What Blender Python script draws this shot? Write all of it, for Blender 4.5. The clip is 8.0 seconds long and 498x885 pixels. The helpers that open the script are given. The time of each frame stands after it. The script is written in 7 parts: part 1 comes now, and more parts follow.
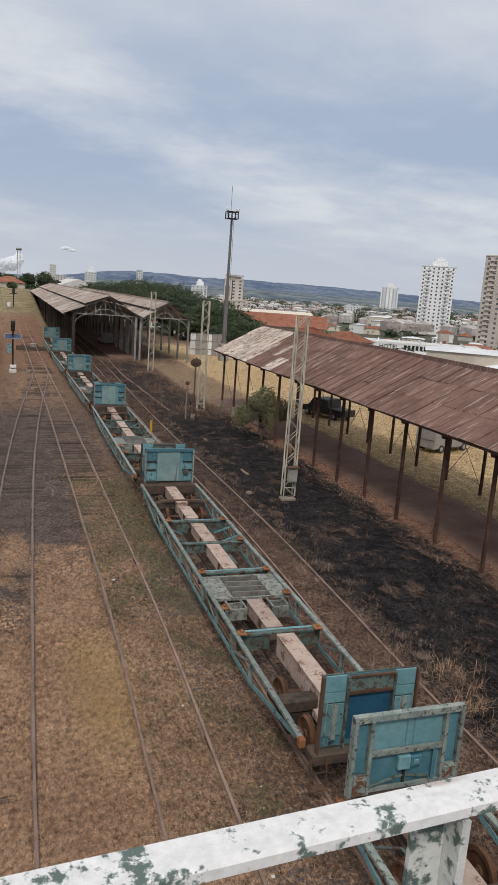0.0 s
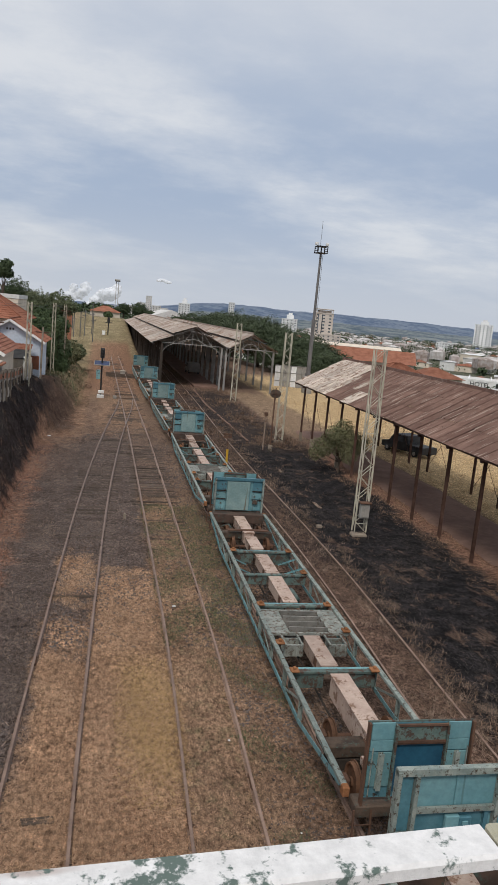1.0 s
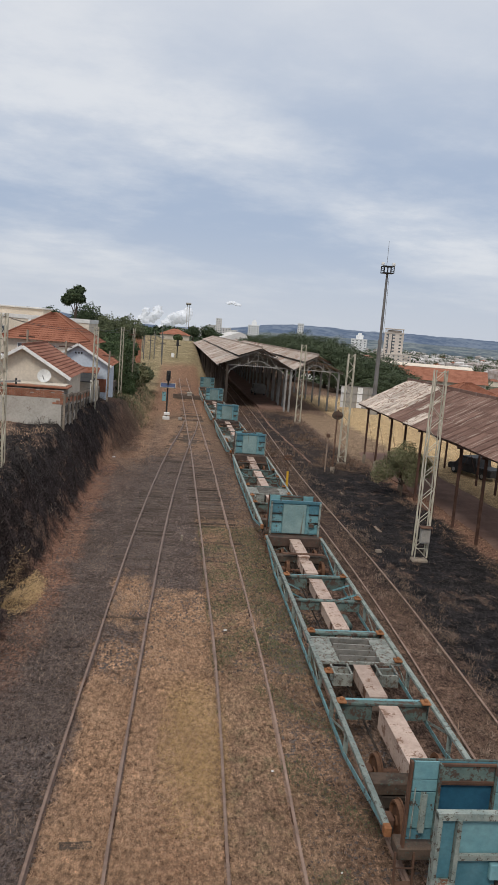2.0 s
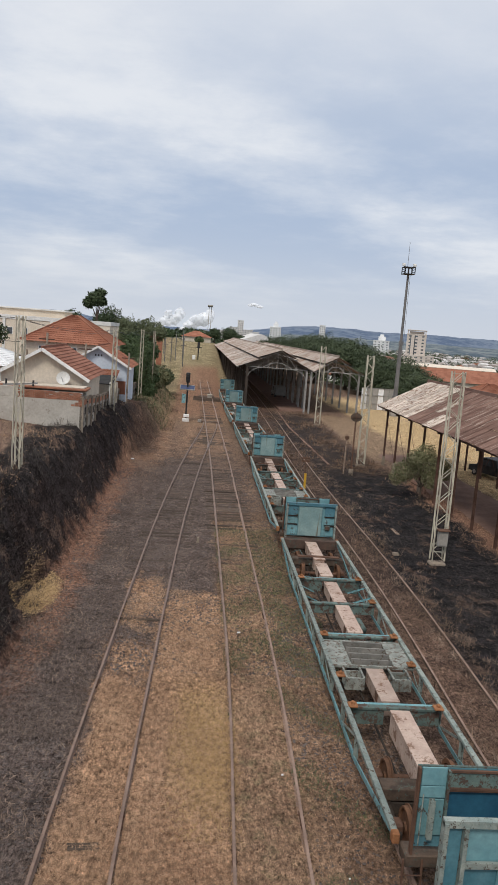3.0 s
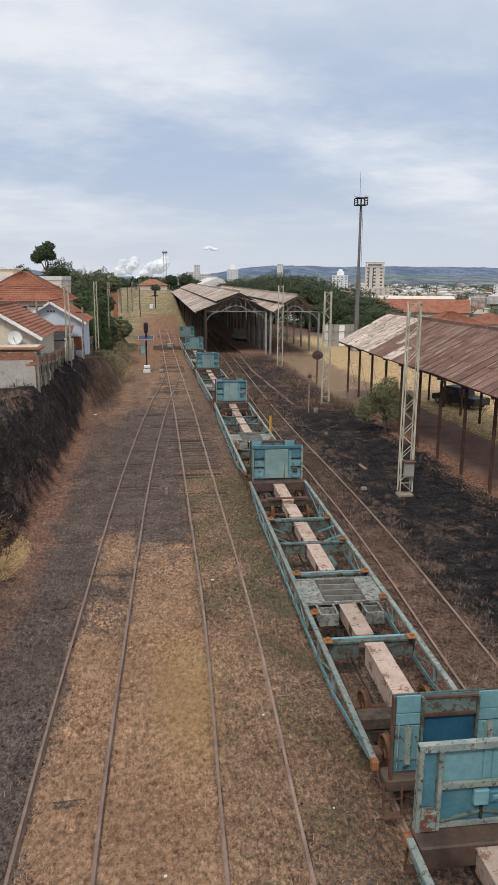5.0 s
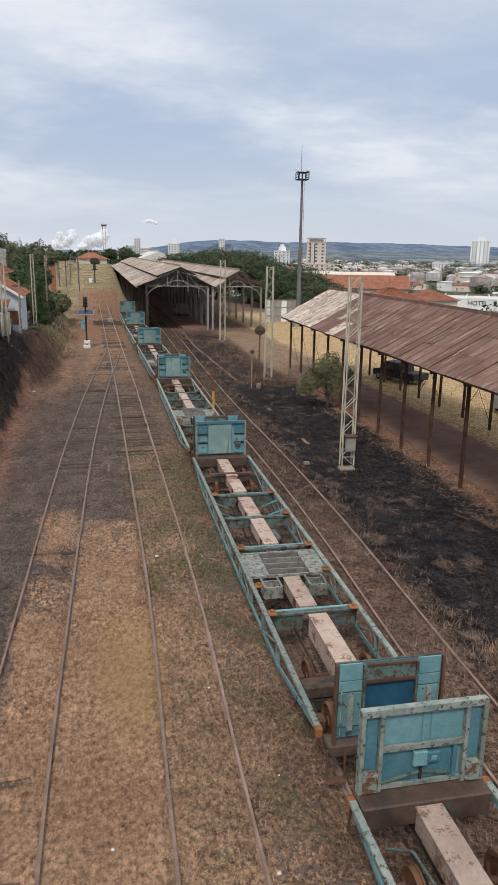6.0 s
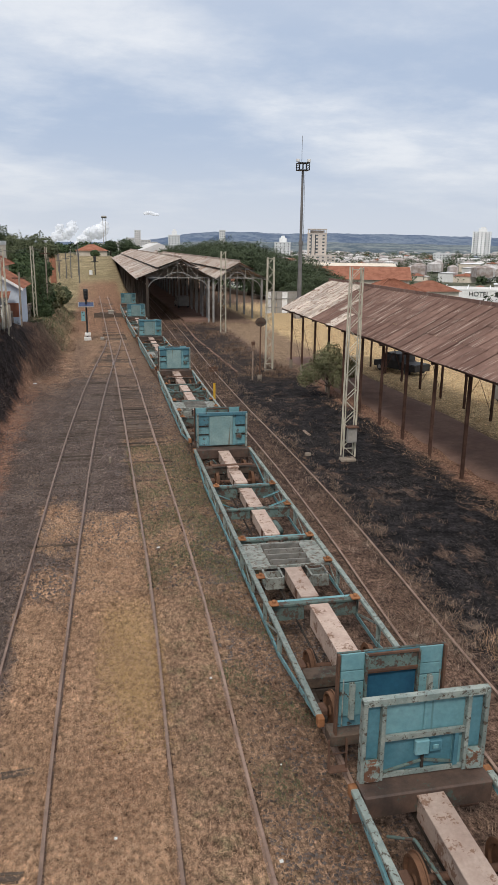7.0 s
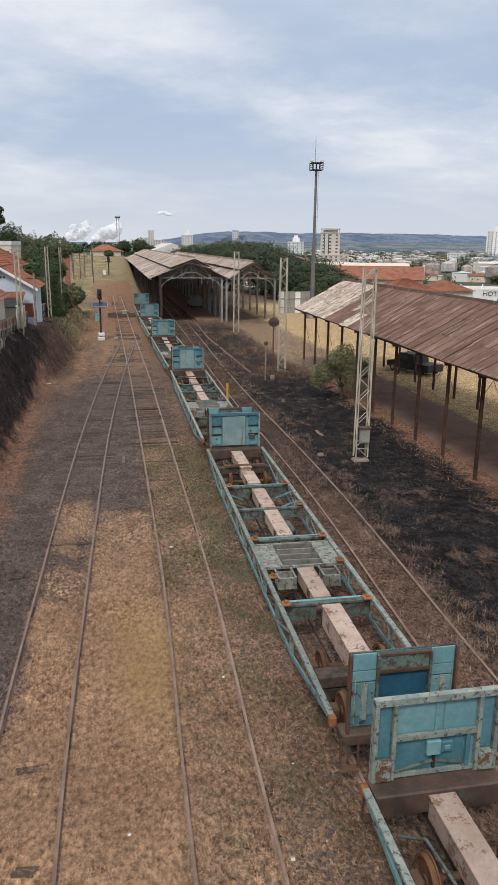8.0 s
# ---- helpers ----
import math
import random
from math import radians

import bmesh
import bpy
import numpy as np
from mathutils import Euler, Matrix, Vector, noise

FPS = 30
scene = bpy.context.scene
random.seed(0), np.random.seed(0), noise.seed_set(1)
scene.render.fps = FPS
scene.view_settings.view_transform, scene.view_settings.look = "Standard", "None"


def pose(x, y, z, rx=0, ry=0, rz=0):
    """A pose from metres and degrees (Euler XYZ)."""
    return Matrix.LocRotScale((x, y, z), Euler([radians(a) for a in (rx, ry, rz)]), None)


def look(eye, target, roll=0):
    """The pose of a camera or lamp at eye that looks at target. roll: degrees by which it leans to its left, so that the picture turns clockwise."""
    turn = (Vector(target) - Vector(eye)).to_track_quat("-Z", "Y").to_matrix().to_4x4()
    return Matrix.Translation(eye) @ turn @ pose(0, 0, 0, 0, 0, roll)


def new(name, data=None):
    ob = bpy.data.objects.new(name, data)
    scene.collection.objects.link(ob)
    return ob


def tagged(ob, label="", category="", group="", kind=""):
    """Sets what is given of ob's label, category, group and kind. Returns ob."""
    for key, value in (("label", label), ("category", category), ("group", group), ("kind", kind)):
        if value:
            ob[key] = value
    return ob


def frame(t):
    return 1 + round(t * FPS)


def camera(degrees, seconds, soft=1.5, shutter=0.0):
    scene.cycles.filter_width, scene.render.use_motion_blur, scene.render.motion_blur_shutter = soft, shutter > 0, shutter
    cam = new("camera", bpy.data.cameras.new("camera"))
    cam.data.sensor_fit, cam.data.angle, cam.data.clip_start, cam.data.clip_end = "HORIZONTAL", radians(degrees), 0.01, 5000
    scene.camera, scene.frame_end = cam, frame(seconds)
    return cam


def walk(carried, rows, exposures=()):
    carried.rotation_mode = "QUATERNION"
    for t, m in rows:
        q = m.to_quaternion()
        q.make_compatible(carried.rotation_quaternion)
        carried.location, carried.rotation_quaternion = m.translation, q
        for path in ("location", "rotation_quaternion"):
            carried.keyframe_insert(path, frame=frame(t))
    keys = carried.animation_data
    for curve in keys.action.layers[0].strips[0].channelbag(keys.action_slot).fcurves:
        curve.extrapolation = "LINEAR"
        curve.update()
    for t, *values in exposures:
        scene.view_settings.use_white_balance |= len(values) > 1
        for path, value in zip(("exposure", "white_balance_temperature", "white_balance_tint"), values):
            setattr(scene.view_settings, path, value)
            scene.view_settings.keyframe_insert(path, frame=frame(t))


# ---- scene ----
cam = camera(37.9, 8.0, soft=0.6)

PATH = [
    (0, (-5.034, -0.5, 10.982), (-4.398, 1.352, 10.578), 4.2),
    (0.5, (-4.704, -0.368, 10.964), (-4.16, 1.523, 10.608), 6.0),
    (1, (-4.332, -0.45, 10.932), (-3.923, 1.479, 10.596), 5.4),
    (1.5, (-3.979, -0.467, 10.985), (-3.683, 1.481, 10.64), 5.1),
    (1.7, (-3.84, -0.395, 11.019), (-3.58, 1.564, 10.714), 4.8),
    (2.8, (-3.399, -0.37, 11.083), (-3.239, 1.602, 10.791), 4.5),
    (3, (-3.364, -0.362, 11.081), (-3.207, 1.61, 10.785), 4.4),
    (3.5, (-3.332, -0.255, 11.071), (-3.173, 1.715, 10.762), 3.3),
    (4, (-3.239, -0.166, 11.062), (-3.034, 1.795, 10.729), 0.7),
    (5.3, (-3.018, -0.043, 11.075), (-2.735, 1.879, 10.602), 0.1),
    (5.5, (-3.036, -0.042, 11.063), (-2.67, 1.863, 10.577), 0.8),
    (6, (-3.026, -0.026, 11.034), (-2.628, 1.868, 10.53), 0.9),
    (6.5, (-3.024, -0.02, 11.024), (-2.624, 1.869, 10.503), 0.7),
    (7, (-3.024, -0.019, 10.996), (-2.63, 1.87, 10.471), 0.7),
    (7.5, (-3.051, -0.08, 11.015), (-2.669, 1.812, 10.489), 0.6),
    (8, (-3.056, -0.112, 11.048), (-2.696, 1.783, 10.522), 0.6),
]
walk(cam, [(t, look(eye, target, roll)) for t, eye, target, roll in PATH], exposures=((0, -0.14), (1.7, -0.10), (3.0, 0.03), (5.5, 0.10), (8, 0.10)))

# ---- sky, sun ----
SUN_EL, SUN_AZ = radians(52), radians(205)
world = bpy.data.worlds.new("overcast_sky")
scene.world = world
world.use_nodes = True


class Nodes:
    """A short way to write node trees."""
    def __init__(self, tree):
        self.t = tree
        tree.nodes.clear()

    def n(self, kind):
        return self.t.nodes.new(kind)

    def put(self, sock, v):
        if isinstance(v, bpy.types.NodeSocket):
            self.t.links.new(v, sock)
        elif v is not None:
            if sock.type == "RGBA" and len(v) == 3:
                v = (*v, 1)
            sock.default_value = v

    def math(self, op, a, b=None, c=None):
        m = self.n("ShaderNodeMath")
        m.operation = op
        self.put(m.inputs[0], a), self.put(m.inputs[1], b), self.put(m.inputs[2], c)
        return m.outputs[0]

    def vmath(self, op, a, b=None):
        m = self.n("ShaderNodeVectorMath")
        m.operation = op
        self.put(m.inputs[0], a), self.put(m.inputs[1], b)
        return m.outputs[0]

    def mix(self, f, a, b, blend="MIX"):
        m = self.n("ShaderNodeMix")
        m.data_type, m.blend_type = "RGBA", blend
        self.put(m.inputs[0], f), self.put(m.inputs[6], a), self.put(m.inputs[7], b)
        return m.outputs[2]

    def noise(self, vec, scale, detail=4.0, rough=0.55):
        m = self.n("ShaderNodeTexNoise")
        self.put(m.inputs["Vector"], vec)
        m.inputs["Scale"].default_value, m.inputs["Detail"].default_value, m.inputs["Roughness"].default_value = scale, detail, rough
        return m.outputs["Fac"]

    def span(self, v, a, b, c=0.0, d=1.0):
        m = self.n("ShaderNodeMapRange")
        m.interpolation_type = "SMOOTHSTEP"
        self.put(m.inputs[0], v)
        for i, x in enumerate((a, b, c, d)):
            m.inputs[i + 1].default_value = x
        return m.outputs[0]

    def scaled(self, vec, s):
        m = self.n("ShaderNodeMapping")
        self.put(m.inputs["Vector"], vec)
        m.inputs["Scale"].default_value = s
        return m.outputs[0]


def build_world():
    k = Nodes(world.node_tree)
    sky = k.n("ShaderNodeTexSky")
    sky.sky_type, sky.sun_disc, sky.sun_elevation, sky.sun_rotation, sky.dust_density = "NISHITA", False, SUN_EL, SUN_AZ, 2.0
    way = k.n("ShaderNodeTexCoord").outputs["Generated"]
    sep = k.n("ShaderNodeSeparateXYZ")
    k.put(sep.inputs[0], way)
    up = k.math("MAXIMUM", sep.outputs[2], 0.0)
    down = k.math("ADD", up, 0.17)
    flat = k.n("ShaderNodeCombineXYZ")
    k.put(flat.inputs[0], k.math("DIVIDE", sep.outputs[0], down))
    k.put(flat.inputs[1], k.math("DIVIDE", sep.outputs[1], down))
    flat.inputs[2].default_value = 3.7
    big = k.noise(k.scaled(flat.outputs[0], (0.8, 0.95, 1)), 0.8, 6, 0.54)
    fine = k.noise(k.scaled(flat.outputs[0], (1.3, 1.5, 1)), 2.6, 8, 0.62)
    dens = k.math("ADD", k.math("MULTIPLY", big, 0.76), k.math("MULTIPLY", fine, 0.24))
    lit = k.span(dens, 0.41, 0.62)
    cloud = k.mix(lit, (4.25, 5.15, 6.7), (6.6, 7.1, 7.95))
    cloud = k.mix(k.span(dens, 0.55, 0.66), cloud, (7.8, 8.1, 8.6))
    high = k.span(up, 0.20, 0.46)
    cloud = k.mix(k.math("MULTIPLY", high, 0.7), cloud, (8.0, 8.2, 8.6))
    low = k.span(up, 0.0, 0.16, 1.0, 0.0)
    cloud = k.mix(k.math("MULTIPLY", low, 0.85), cloud, (6.3, 6.7, 7.4))
    col = k.mix(0.95, sky.outputs[0], cloud)
    bg = k.n("ShaderNodeBackground")
    k.put(bg.inputs[0], col)
    bg.inputs[1].default_value = 0.1
    out = k.n("ShaderNodeOutputWorld")
    k.put(out.inputs[0], bg.outputs[0])


build_world()
sun = new("sun", bpy.data.lights.new("sun", "SUN"))
sun.data.energy, sun.data.angle, sun.data.color = 1.9, radians(14), (1.0, 0.95, 0.88)
sun_from = Vector((math.sin(SUN_AZ) * math.cos(SUN_EL), math.cos(SUN_AZ) * math.cos(SUN_EL), math.sin(SUN_EL)))
sun.matrix_world = look(tuple(sun_from * 300), (0, 0, 0))


# ---- materials ----
def surface(name, c1, c2, size=1.0, rough=0.8, metal=0.0, bump=0.3, spots=None, spot_at=0.6, vary=0.15, stretch=(1, 1, 1), streaks=None, bump_size=None):
    """Two colours mixed by noise of a size in metres, a finer grain, and stains of a third colour above a threshold."""
    m = bpy.data.materials.new(name)
    m.use_nodes = True
    k = Nodes(m.node_tree)
    pos = k.n("ShaderNodeNewGeometry").outputs["Position"]
    p = k.scaled(pos, stretch)
    a = k.noise(p, 1.0 / size, 5, 0.6)
    f = k.noise(p, 9.0 / size, 4, 0.65)
    col = k.mix(k.span(a, 0.32, 0.68), c1, c2)
    shade = k.math("ADD", k.math("MULTIPLY", f, 0.6), 0.70)
    info = k.n("ShaderNodeObjectInfo").outputs["Random"]
    shade = k.math("MULTIPLY", shade, k.math("ADD", k.math("MULTIPLY", info, 2 * vary), 1 - vary))
    comb = k.n("ShaderNodeCombineXYZ")
    for i in range(3):
        k.put(comb.inputs[i], shade)
    col = k.mix(1.0, col, comb.outputs[0], "MULTIPLY")
    rgh = rough
    if streaks:
        st = k.noise(k.scaled(pos, streaks[1]), 1.0, 3, 0.6)
        col = k.mix(k.math("MULTIPLY", k.span(st, streaks[2], streaks[2] + 0.1), 0.85), col, streaks[0])
    if spots:
        s = k.math("ADD", k.math("MULTIPLY", k.noise(pos, 2.2 / size, 6, 0.7), 0.75), k.math("MULTIPLY", k.noise(pos, 14.0 / size, 3, 0.6), 0.25))
        sm = k.span(s, spot_at, spot_at + 0.06)
        col = k.mix(sm, col, spots)
        rgh = k.math("ADD", k.math("MULTIPLY", sm, 0.9 - rough), rough)
    b = k.n("ShaderNodeBsdfPrincipled")
    k.put(b.inputs["Base Color"], col)
    k.put(b.inputs["Roughness"], rgh)
    b.inputs["Metallic"].default_value = metal
    b.inputs["Specular IOR Level"].default_value = 0.12 if rough >= 0.8 else 0.35
    if bump:
        bp = k.n("ShaderNodeBump")
        bp.inputs["Strength"].default_value = bump
        bp.inputs["Distance"].default_value = 0.02
        k.put(bp.inputs["Height"], k.noise(pos, (bump_size or 14.0 / size), 4, 0.7))
        k.put(b.inputs["Normal"], bp.outputs[0])
    out = k.n("ShaderNodeOutputMaterial")
    k.put(out.inputs[0], b.outputs[0])
    return m


def leafy(name, c1, c2, rough=0.7, mottle=0.0):
    """Colour by each small piece of one mesh; mottle paints decay and the shade between clumps, a few hands wide."""
    m = bpy.data.materials.new(name)
    m.use_nodes = True
    k = Nodes(m.node_tree)
    r = k.n("ShaderNodeNewGeometry").outputs["Random Per Island"]
    pos = k.n("ShaderNodeNewGeometry").outputs["Position"]
    big = k.noise(pos, 0.35, 3)
    f = k.math("ADD", k.math("MULTIPLY", r, 0.6), k.math("MULTIPLY", k.span(big, 0.3, 0.7), 0.4))
    col = k.mix(f, c1, c2)
    if mottle:
        clump = k.span(k.noise(pos, 6.5, 4, 0.8), 0.36, 0.62, 1 - mottle, 1 + 0.5 * mottle)
        comb = k.n("ShaderNodeCombineXYZ")
        for i in range(3):
            k.put(comb.inputs[i], clump)
        col = k.mix(1.0, col, comb.outputs[0], "MULTIPLY")
    b = k.n("ShaderNodeBsdfPrincipled")
    k.put(b.inputs["Base Color"], col)
    b.inputs["Roughness"].default_value = rough
    b.inputs["Specular IOR Level"].default_value = 0.2
    out = k.n("ShaderNodeOutputMaterial")
    k.put(out.inputs[0], b.outputs[0])
    return m


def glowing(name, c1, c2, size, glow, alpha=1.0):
    """Far distance and steam: dull painted haze colour and a little glow stand in for the air's light."""
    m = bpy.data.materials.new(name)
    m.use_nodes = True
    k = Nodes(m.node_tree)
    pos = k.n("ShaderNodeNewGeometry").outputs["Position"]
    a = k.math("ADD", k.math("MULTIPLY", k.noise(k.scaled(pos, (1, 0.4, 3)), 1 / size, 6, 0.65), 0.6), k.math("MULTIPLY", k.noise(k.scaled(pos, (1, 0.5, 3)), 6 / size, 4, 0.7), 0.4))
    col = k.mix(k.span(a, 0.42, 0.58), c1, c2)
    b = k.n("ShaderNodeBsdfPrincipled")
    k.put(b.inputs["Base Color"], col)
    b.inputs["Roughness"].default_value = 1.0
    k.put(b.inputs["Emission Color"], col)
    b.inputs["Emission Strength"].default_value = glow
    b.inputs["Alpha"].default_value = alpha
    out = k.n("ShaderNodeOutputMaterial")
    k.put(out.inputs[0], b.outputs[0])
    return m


RUST = (0.13, 0.062, 0.035)
M = dict(
    teal=surface("teal_paint", (0.125, 0.27, 0.295), (0.18, 0.335, 0.355), 0.6, 0.55, spots=(0.085, 0.065, 0.05), spot_at=0.555, streaks=((0.10, 0.12, 0.11), (6, 6, 0.5), 0.60), bump=0.2),
    teal_clean=surface("smooth_teal_paint", (0.135, 0.285, 0.315), (0.185, 0.345, 0.37), 0.9, 0.45, streaks=((0.10, 0.19, 0.20), (5, 5, 0.4), 0.63), bump=0.08, vary=0.06),
    teal_deep=surface("deep_teal_paint", (0.06, 0.165, 0.205), (0.105, 0.235, 0.275), 0.8, 0.45, spots=(0.055, 0.062, 0.058), spot_at=0.64, bump=0.08, vary=0.06),
    gusset=surface("rust_blistered_pale_paint", (0.17, 0.22, 0.20), (0.26, 0.30, 0.27), 0.35, 0.7, spots=(0.14, 0.065, 0.038), spot_at=0.475, bump=0.4),
    plate=surface("faded_grey_green_plate", (0.15, 0.235, 0.232), (0.215, 0.30, 0.29), 0.8, 0.55, spots=(0.12, 0.08, 0.05), spot_at=0.60, streaks=((0.13, 0.10, 0.06), (7, 7, 0.35), 0.61), bump=0.15),
    teal_dark=surface("faded_blue_green_paint", (0.055, 0.15, 0.19), (0.09, 0.205, 0.245), 0.6, 0.5, spots=(0.06, 0.05, 0.042), spot_at=0.565, streaks=((0.055, 0.075, 0.075), (6, 6, 0.5), 0.60), bump=0.2),
    teal_pale=surface("pale_green_grey_paint", (0.175, 0.217, 0.20), (0.285, 0.312, 0.278), 0.3, 0.6, spots=(0.085, 0.068, 0.052), spot_at=0.53, bump=0.3),
    blue=surface("deep_blue_paint", (0.02, 0.08, 0.14), (0.03, 0.12, 0.19), 0.8, 0.45, bump=0.1),
    sill=surface("worn_pinkish_deck_paint", (0.40, 0.29, 0.235), (0.51, 0.39, 0.32), 0.8, 0.7, spots=(0.22, 0.13, 0.09), spot_at=0.53, bump=0.25),
    walk=surface("scuffed_walkway_paint", (0.17, 0.185, 0.165), (0.30, 0.31, 0.275), 0.35, 0.7, spots=(0.12, 0.09, 0.07), spot_at=0.51, bump=0.3),
    slat=surface("dusty_grey_steel", (0.15, 0.145, 0.13), (0.24, 0.225, 0.20), 0.3, 0.75, spots=(0.10, 0.07, 0.05), spot_at=0.55, bump=0.3),
    under=surface("grimy_dark_steel", (0.022, 0.019, 0.017), (0.055, 0.043, 0.035), 0.5, 0.8, bump=0.4),
    greenish=surface("dirty_green_steel", (0.08, 0.12, 0.11), (0.13, 0.18, 0.16), 0.5, 0.7, spots=(0.085, 0.055, 0.042), spot_at=0.49, bump=0.3),
    grime=surface("brown_grimy_steel", (0.055, 0.042, 0.034), (0.115, 0.082, 0.062), 0.4, 0.85, bump=0.4, spots=(0.075, 0.10, 0.085), spot_at=0.55),
    rusty_beam=surface("rust_brown_beam", (0.050, 0.035, 0.029), (0.115, 0.072, 0.053), 0.7, 0.6, bump=0.3, spots=(0.075, 0.095, 0.078), spot_at=0.56, vary=0.05),
    grime_pale=surface("rust_stained_pale_paint", (0.22, 0.15, 0.11), (0.36, 0.28, 0.22), 0.5, 0.8, bump=0.3, spots=(0.15, 0.08, 0.05), spot_at=0.52),
    rust=surface("rusty_steel", (0.095, 0.055, 0.040), (0.145, 0.082, 0.056), 0.4, 0.85, bump=0.4),
    orange=surface("orange_rust", (0.20, 0.085, 0.038), (0.33, 0.155, 0.075), 0.25, 0.85, bump=0.4),
    wheel=surface("rusty_wheel_steel", (0.10, 0.054, 0.034), (0.165, 0.085, 0.050), 0.25, 0.85, bump=0.4),
    rail=surface("rusted_rail_steel", (0.195, 0.126, 0.095), (0.295, 0.198, 0.15), 0.6, 0.5, metal=0.05, bump=0.15),
    railtop=surface("worn_rail_head", (0.20, 0.145, 0.12), (0.28, 0.21, 0.175), 0.9, 0.45, metal=0.5, bump=0.1),
    # near-black colour for the shade painted beside the rails
    rail_shade=surface("painted_rail_shade", (0.030, 0.024, 0.021), (0.085, 0.063, 0.051), 0.25, 0.95, bump=0.6),
    sleeper=surface("weathered_sleeper_wood", (0.070, 0.054, 0.044), (0.135, 0.102, 0.080), 0.35, 0.95, bump=0.8, vary=0.4, stretch=(0.3, 3, 3)),
    cream=surface("cream_mast_paint", (0.42, 0.38, 0.30), (0.54, 0.50, 0.40), 0.6, 0.7, spots=(0.20, 0.12, 0.07), spot_at=0.62, bump=0.2),
    grey_box=surface("grey_cabinet_paint", (0.26, 0.25, 0.23), (0.33, 0.31, 0.28), 0.5, 0.6, spots=RUST, spot_at=0.62),
    post=surface("dark_rusty_post", (0.070, 0.038, 0.028), (0.12, 0.068, 0.052), 0.5, 0.8, bump=0.3, vary=0.25),
    roof_brown=surface("rusty_brown_roof_sheet", (0.145, 0.085, 0.068), (0.215, 0.132, 0.105), 1.8, 0.8, bump=0.2, vary=0.16, streaks=((0.36, 0.28, 0.235), (0.7, 9.5, 0.7), 0.565), spots=(0.105, 0.06, 0.047), spot_at=0.60),
    roof_pale=surface("pale_weathered_roof_sheet", (0.50, 0.42, 0.35), (0.62, 0.54, 0.47), 1.0, 0.8, bump=0.2, vary=0.2, spots=(0.21, 0.125, 0.09), spot_at=0.515, streaks=((0.22, 0.14, 0.105), (0.7, 8.5, 0.7), 0.57)),
    shed_roof=surface("streaked_shed_roof_sheet", (0.34, 0.27, 0.22), (0.50, 0.43, 0.37), 5.0, 0.8, bump=0.15, vary=0.12, streaks=((0.22, 0.115, 0.075), (0.22, 0.5, 0.5), 0.54), spots=(0.19, 0.095, 0.065), spot_at=0.55),
    shed_iron=surface("grey_painted_iron", (0.20, 0.19, 0.18), (0.29, 0.28, 0.26), 1.0, 0.7, spots=(0.11, 0.07, 0.05), spot_at=0.60),
    shed_board=surface("dark_shed_boards", (0.045, 0.036, 0.030), (0.10, 0.08, 0.065), 1.2, 0.9, vary=0.45, stretch=(2, 2, 0.3)),
    concrete=surface("grey_concrete", (0.28, 0.26, 0.23), (0.38, 0.35, 0.31), 1.2, 0.9, bump=0.4, spots=(0.15, 0.13, 0.11), spot_at=0.62),
    dirty_concrete=surface("stained_concrete", (0.22, 0.18, 0.14), (0.34, 0.28, 0.22), 0.8, 0.9, bump=0.5, spots=(0.05, 0.04, 0.035), spot_at=0.55),
    soot_wall=surface("soot_stained_render", (0.30, 0.265, 0.225), (0.44, 0.40, 0.35), 0.9, 0.95, bump=0.5, spots=(0.035, 0.030, 0.028), spot_at=0.52, streaks=((0.07, 0.06, 0.052), (2.5, 2.5, 0.5), 0.56)),
    pole=surface("grey_pole", (0.105, 0.10, 0.10), (0.155, 0.15, 0.148), 2.0, 0.7),
    black=surface("black_fitting", (0.015, 0.015, 0.016), (0.035, 0.034, 0.034), 0.5, 0.6),
    white=surface("white_paint", (0.68, 0.67, 0.64), (0.78, 0.77, 0.74), 1.5, 0.6, spots=(0.45, 0.42, 0.38), spot_at=0.66),
    yellow=surface("yellow_marker_paint", (0.62, 0.34, 0.02), (0.70, 0.42, 0.05), 0.6, 0.6),
    solar=surface("solar_cells", (0.02, 0.03, 0.07), (0.035, 0.05, 0.11), 0.5, 0.2, bump=0),
    terracotta=surface("terracotta_tiles", (0.225, 0.090, 0.056), (0.315, 0.138, 0.088), 1.5, 0.85, bump=0.5, vary=0.12, spots=(0.16, 0.07, 0.045), spot_at=0.60),
    brown_tile=surface("brown_red_roof_tiles", (0.23, 0.10, 0.07), (0.31, 0.15, 0.105), 1.5, 0.85, bump=0.5, vary=0.12, spots=(0.15, 0.075, 0.055), spot_at=0.60),
    cream_wall=surface("cream_plaster", (0.60, 0.52, 0.42), (0.68, 0.60, 0.50), 1.8, 0.9, bump=0.2, spots=(0.40, 0.33, 0.26), spot_at=0.64),
    blue_wall=surface("pale_blue_plaster", (0.50, 0.56, 0.64), (0.58, 0.63, 0.70), 1.8, 0.9, bump=0.2, spots=(0.36, 0.38, 0.42), spot_at=0.64),
    render_wall=surface("rough_grey_render", (0.42, 0.38, 0.33), (0.53, 0.49, 0.43), 1.3, 0.95, bump=0.5, spots=(0.28, 0.24, 0.20), spot_at=0.58),
    brick=surface("red_brick", (0.27, 0.12, 0.075), (0.36, 0.17, 0.11), 0.6, 0.9, bump=0.4, vary=0.2),
    beige_tower=surface("beige_tower_render", (0.52, 0.455, 0.395), (0.58, 0.515, 0.455), 8, 0.9, bump=0),
    white_tower=surface("white_tower_render", (0.70, 0.70, 0.69), (0.78, 0.78, 0.77), 8, 0.9, bump=0),
    grey_wall=surface("grey_town_wall", (0.50, 0.48, 0.46), (0.60, 0.58, 0.55), 4, 0.9, bump=0, vary=0.2),
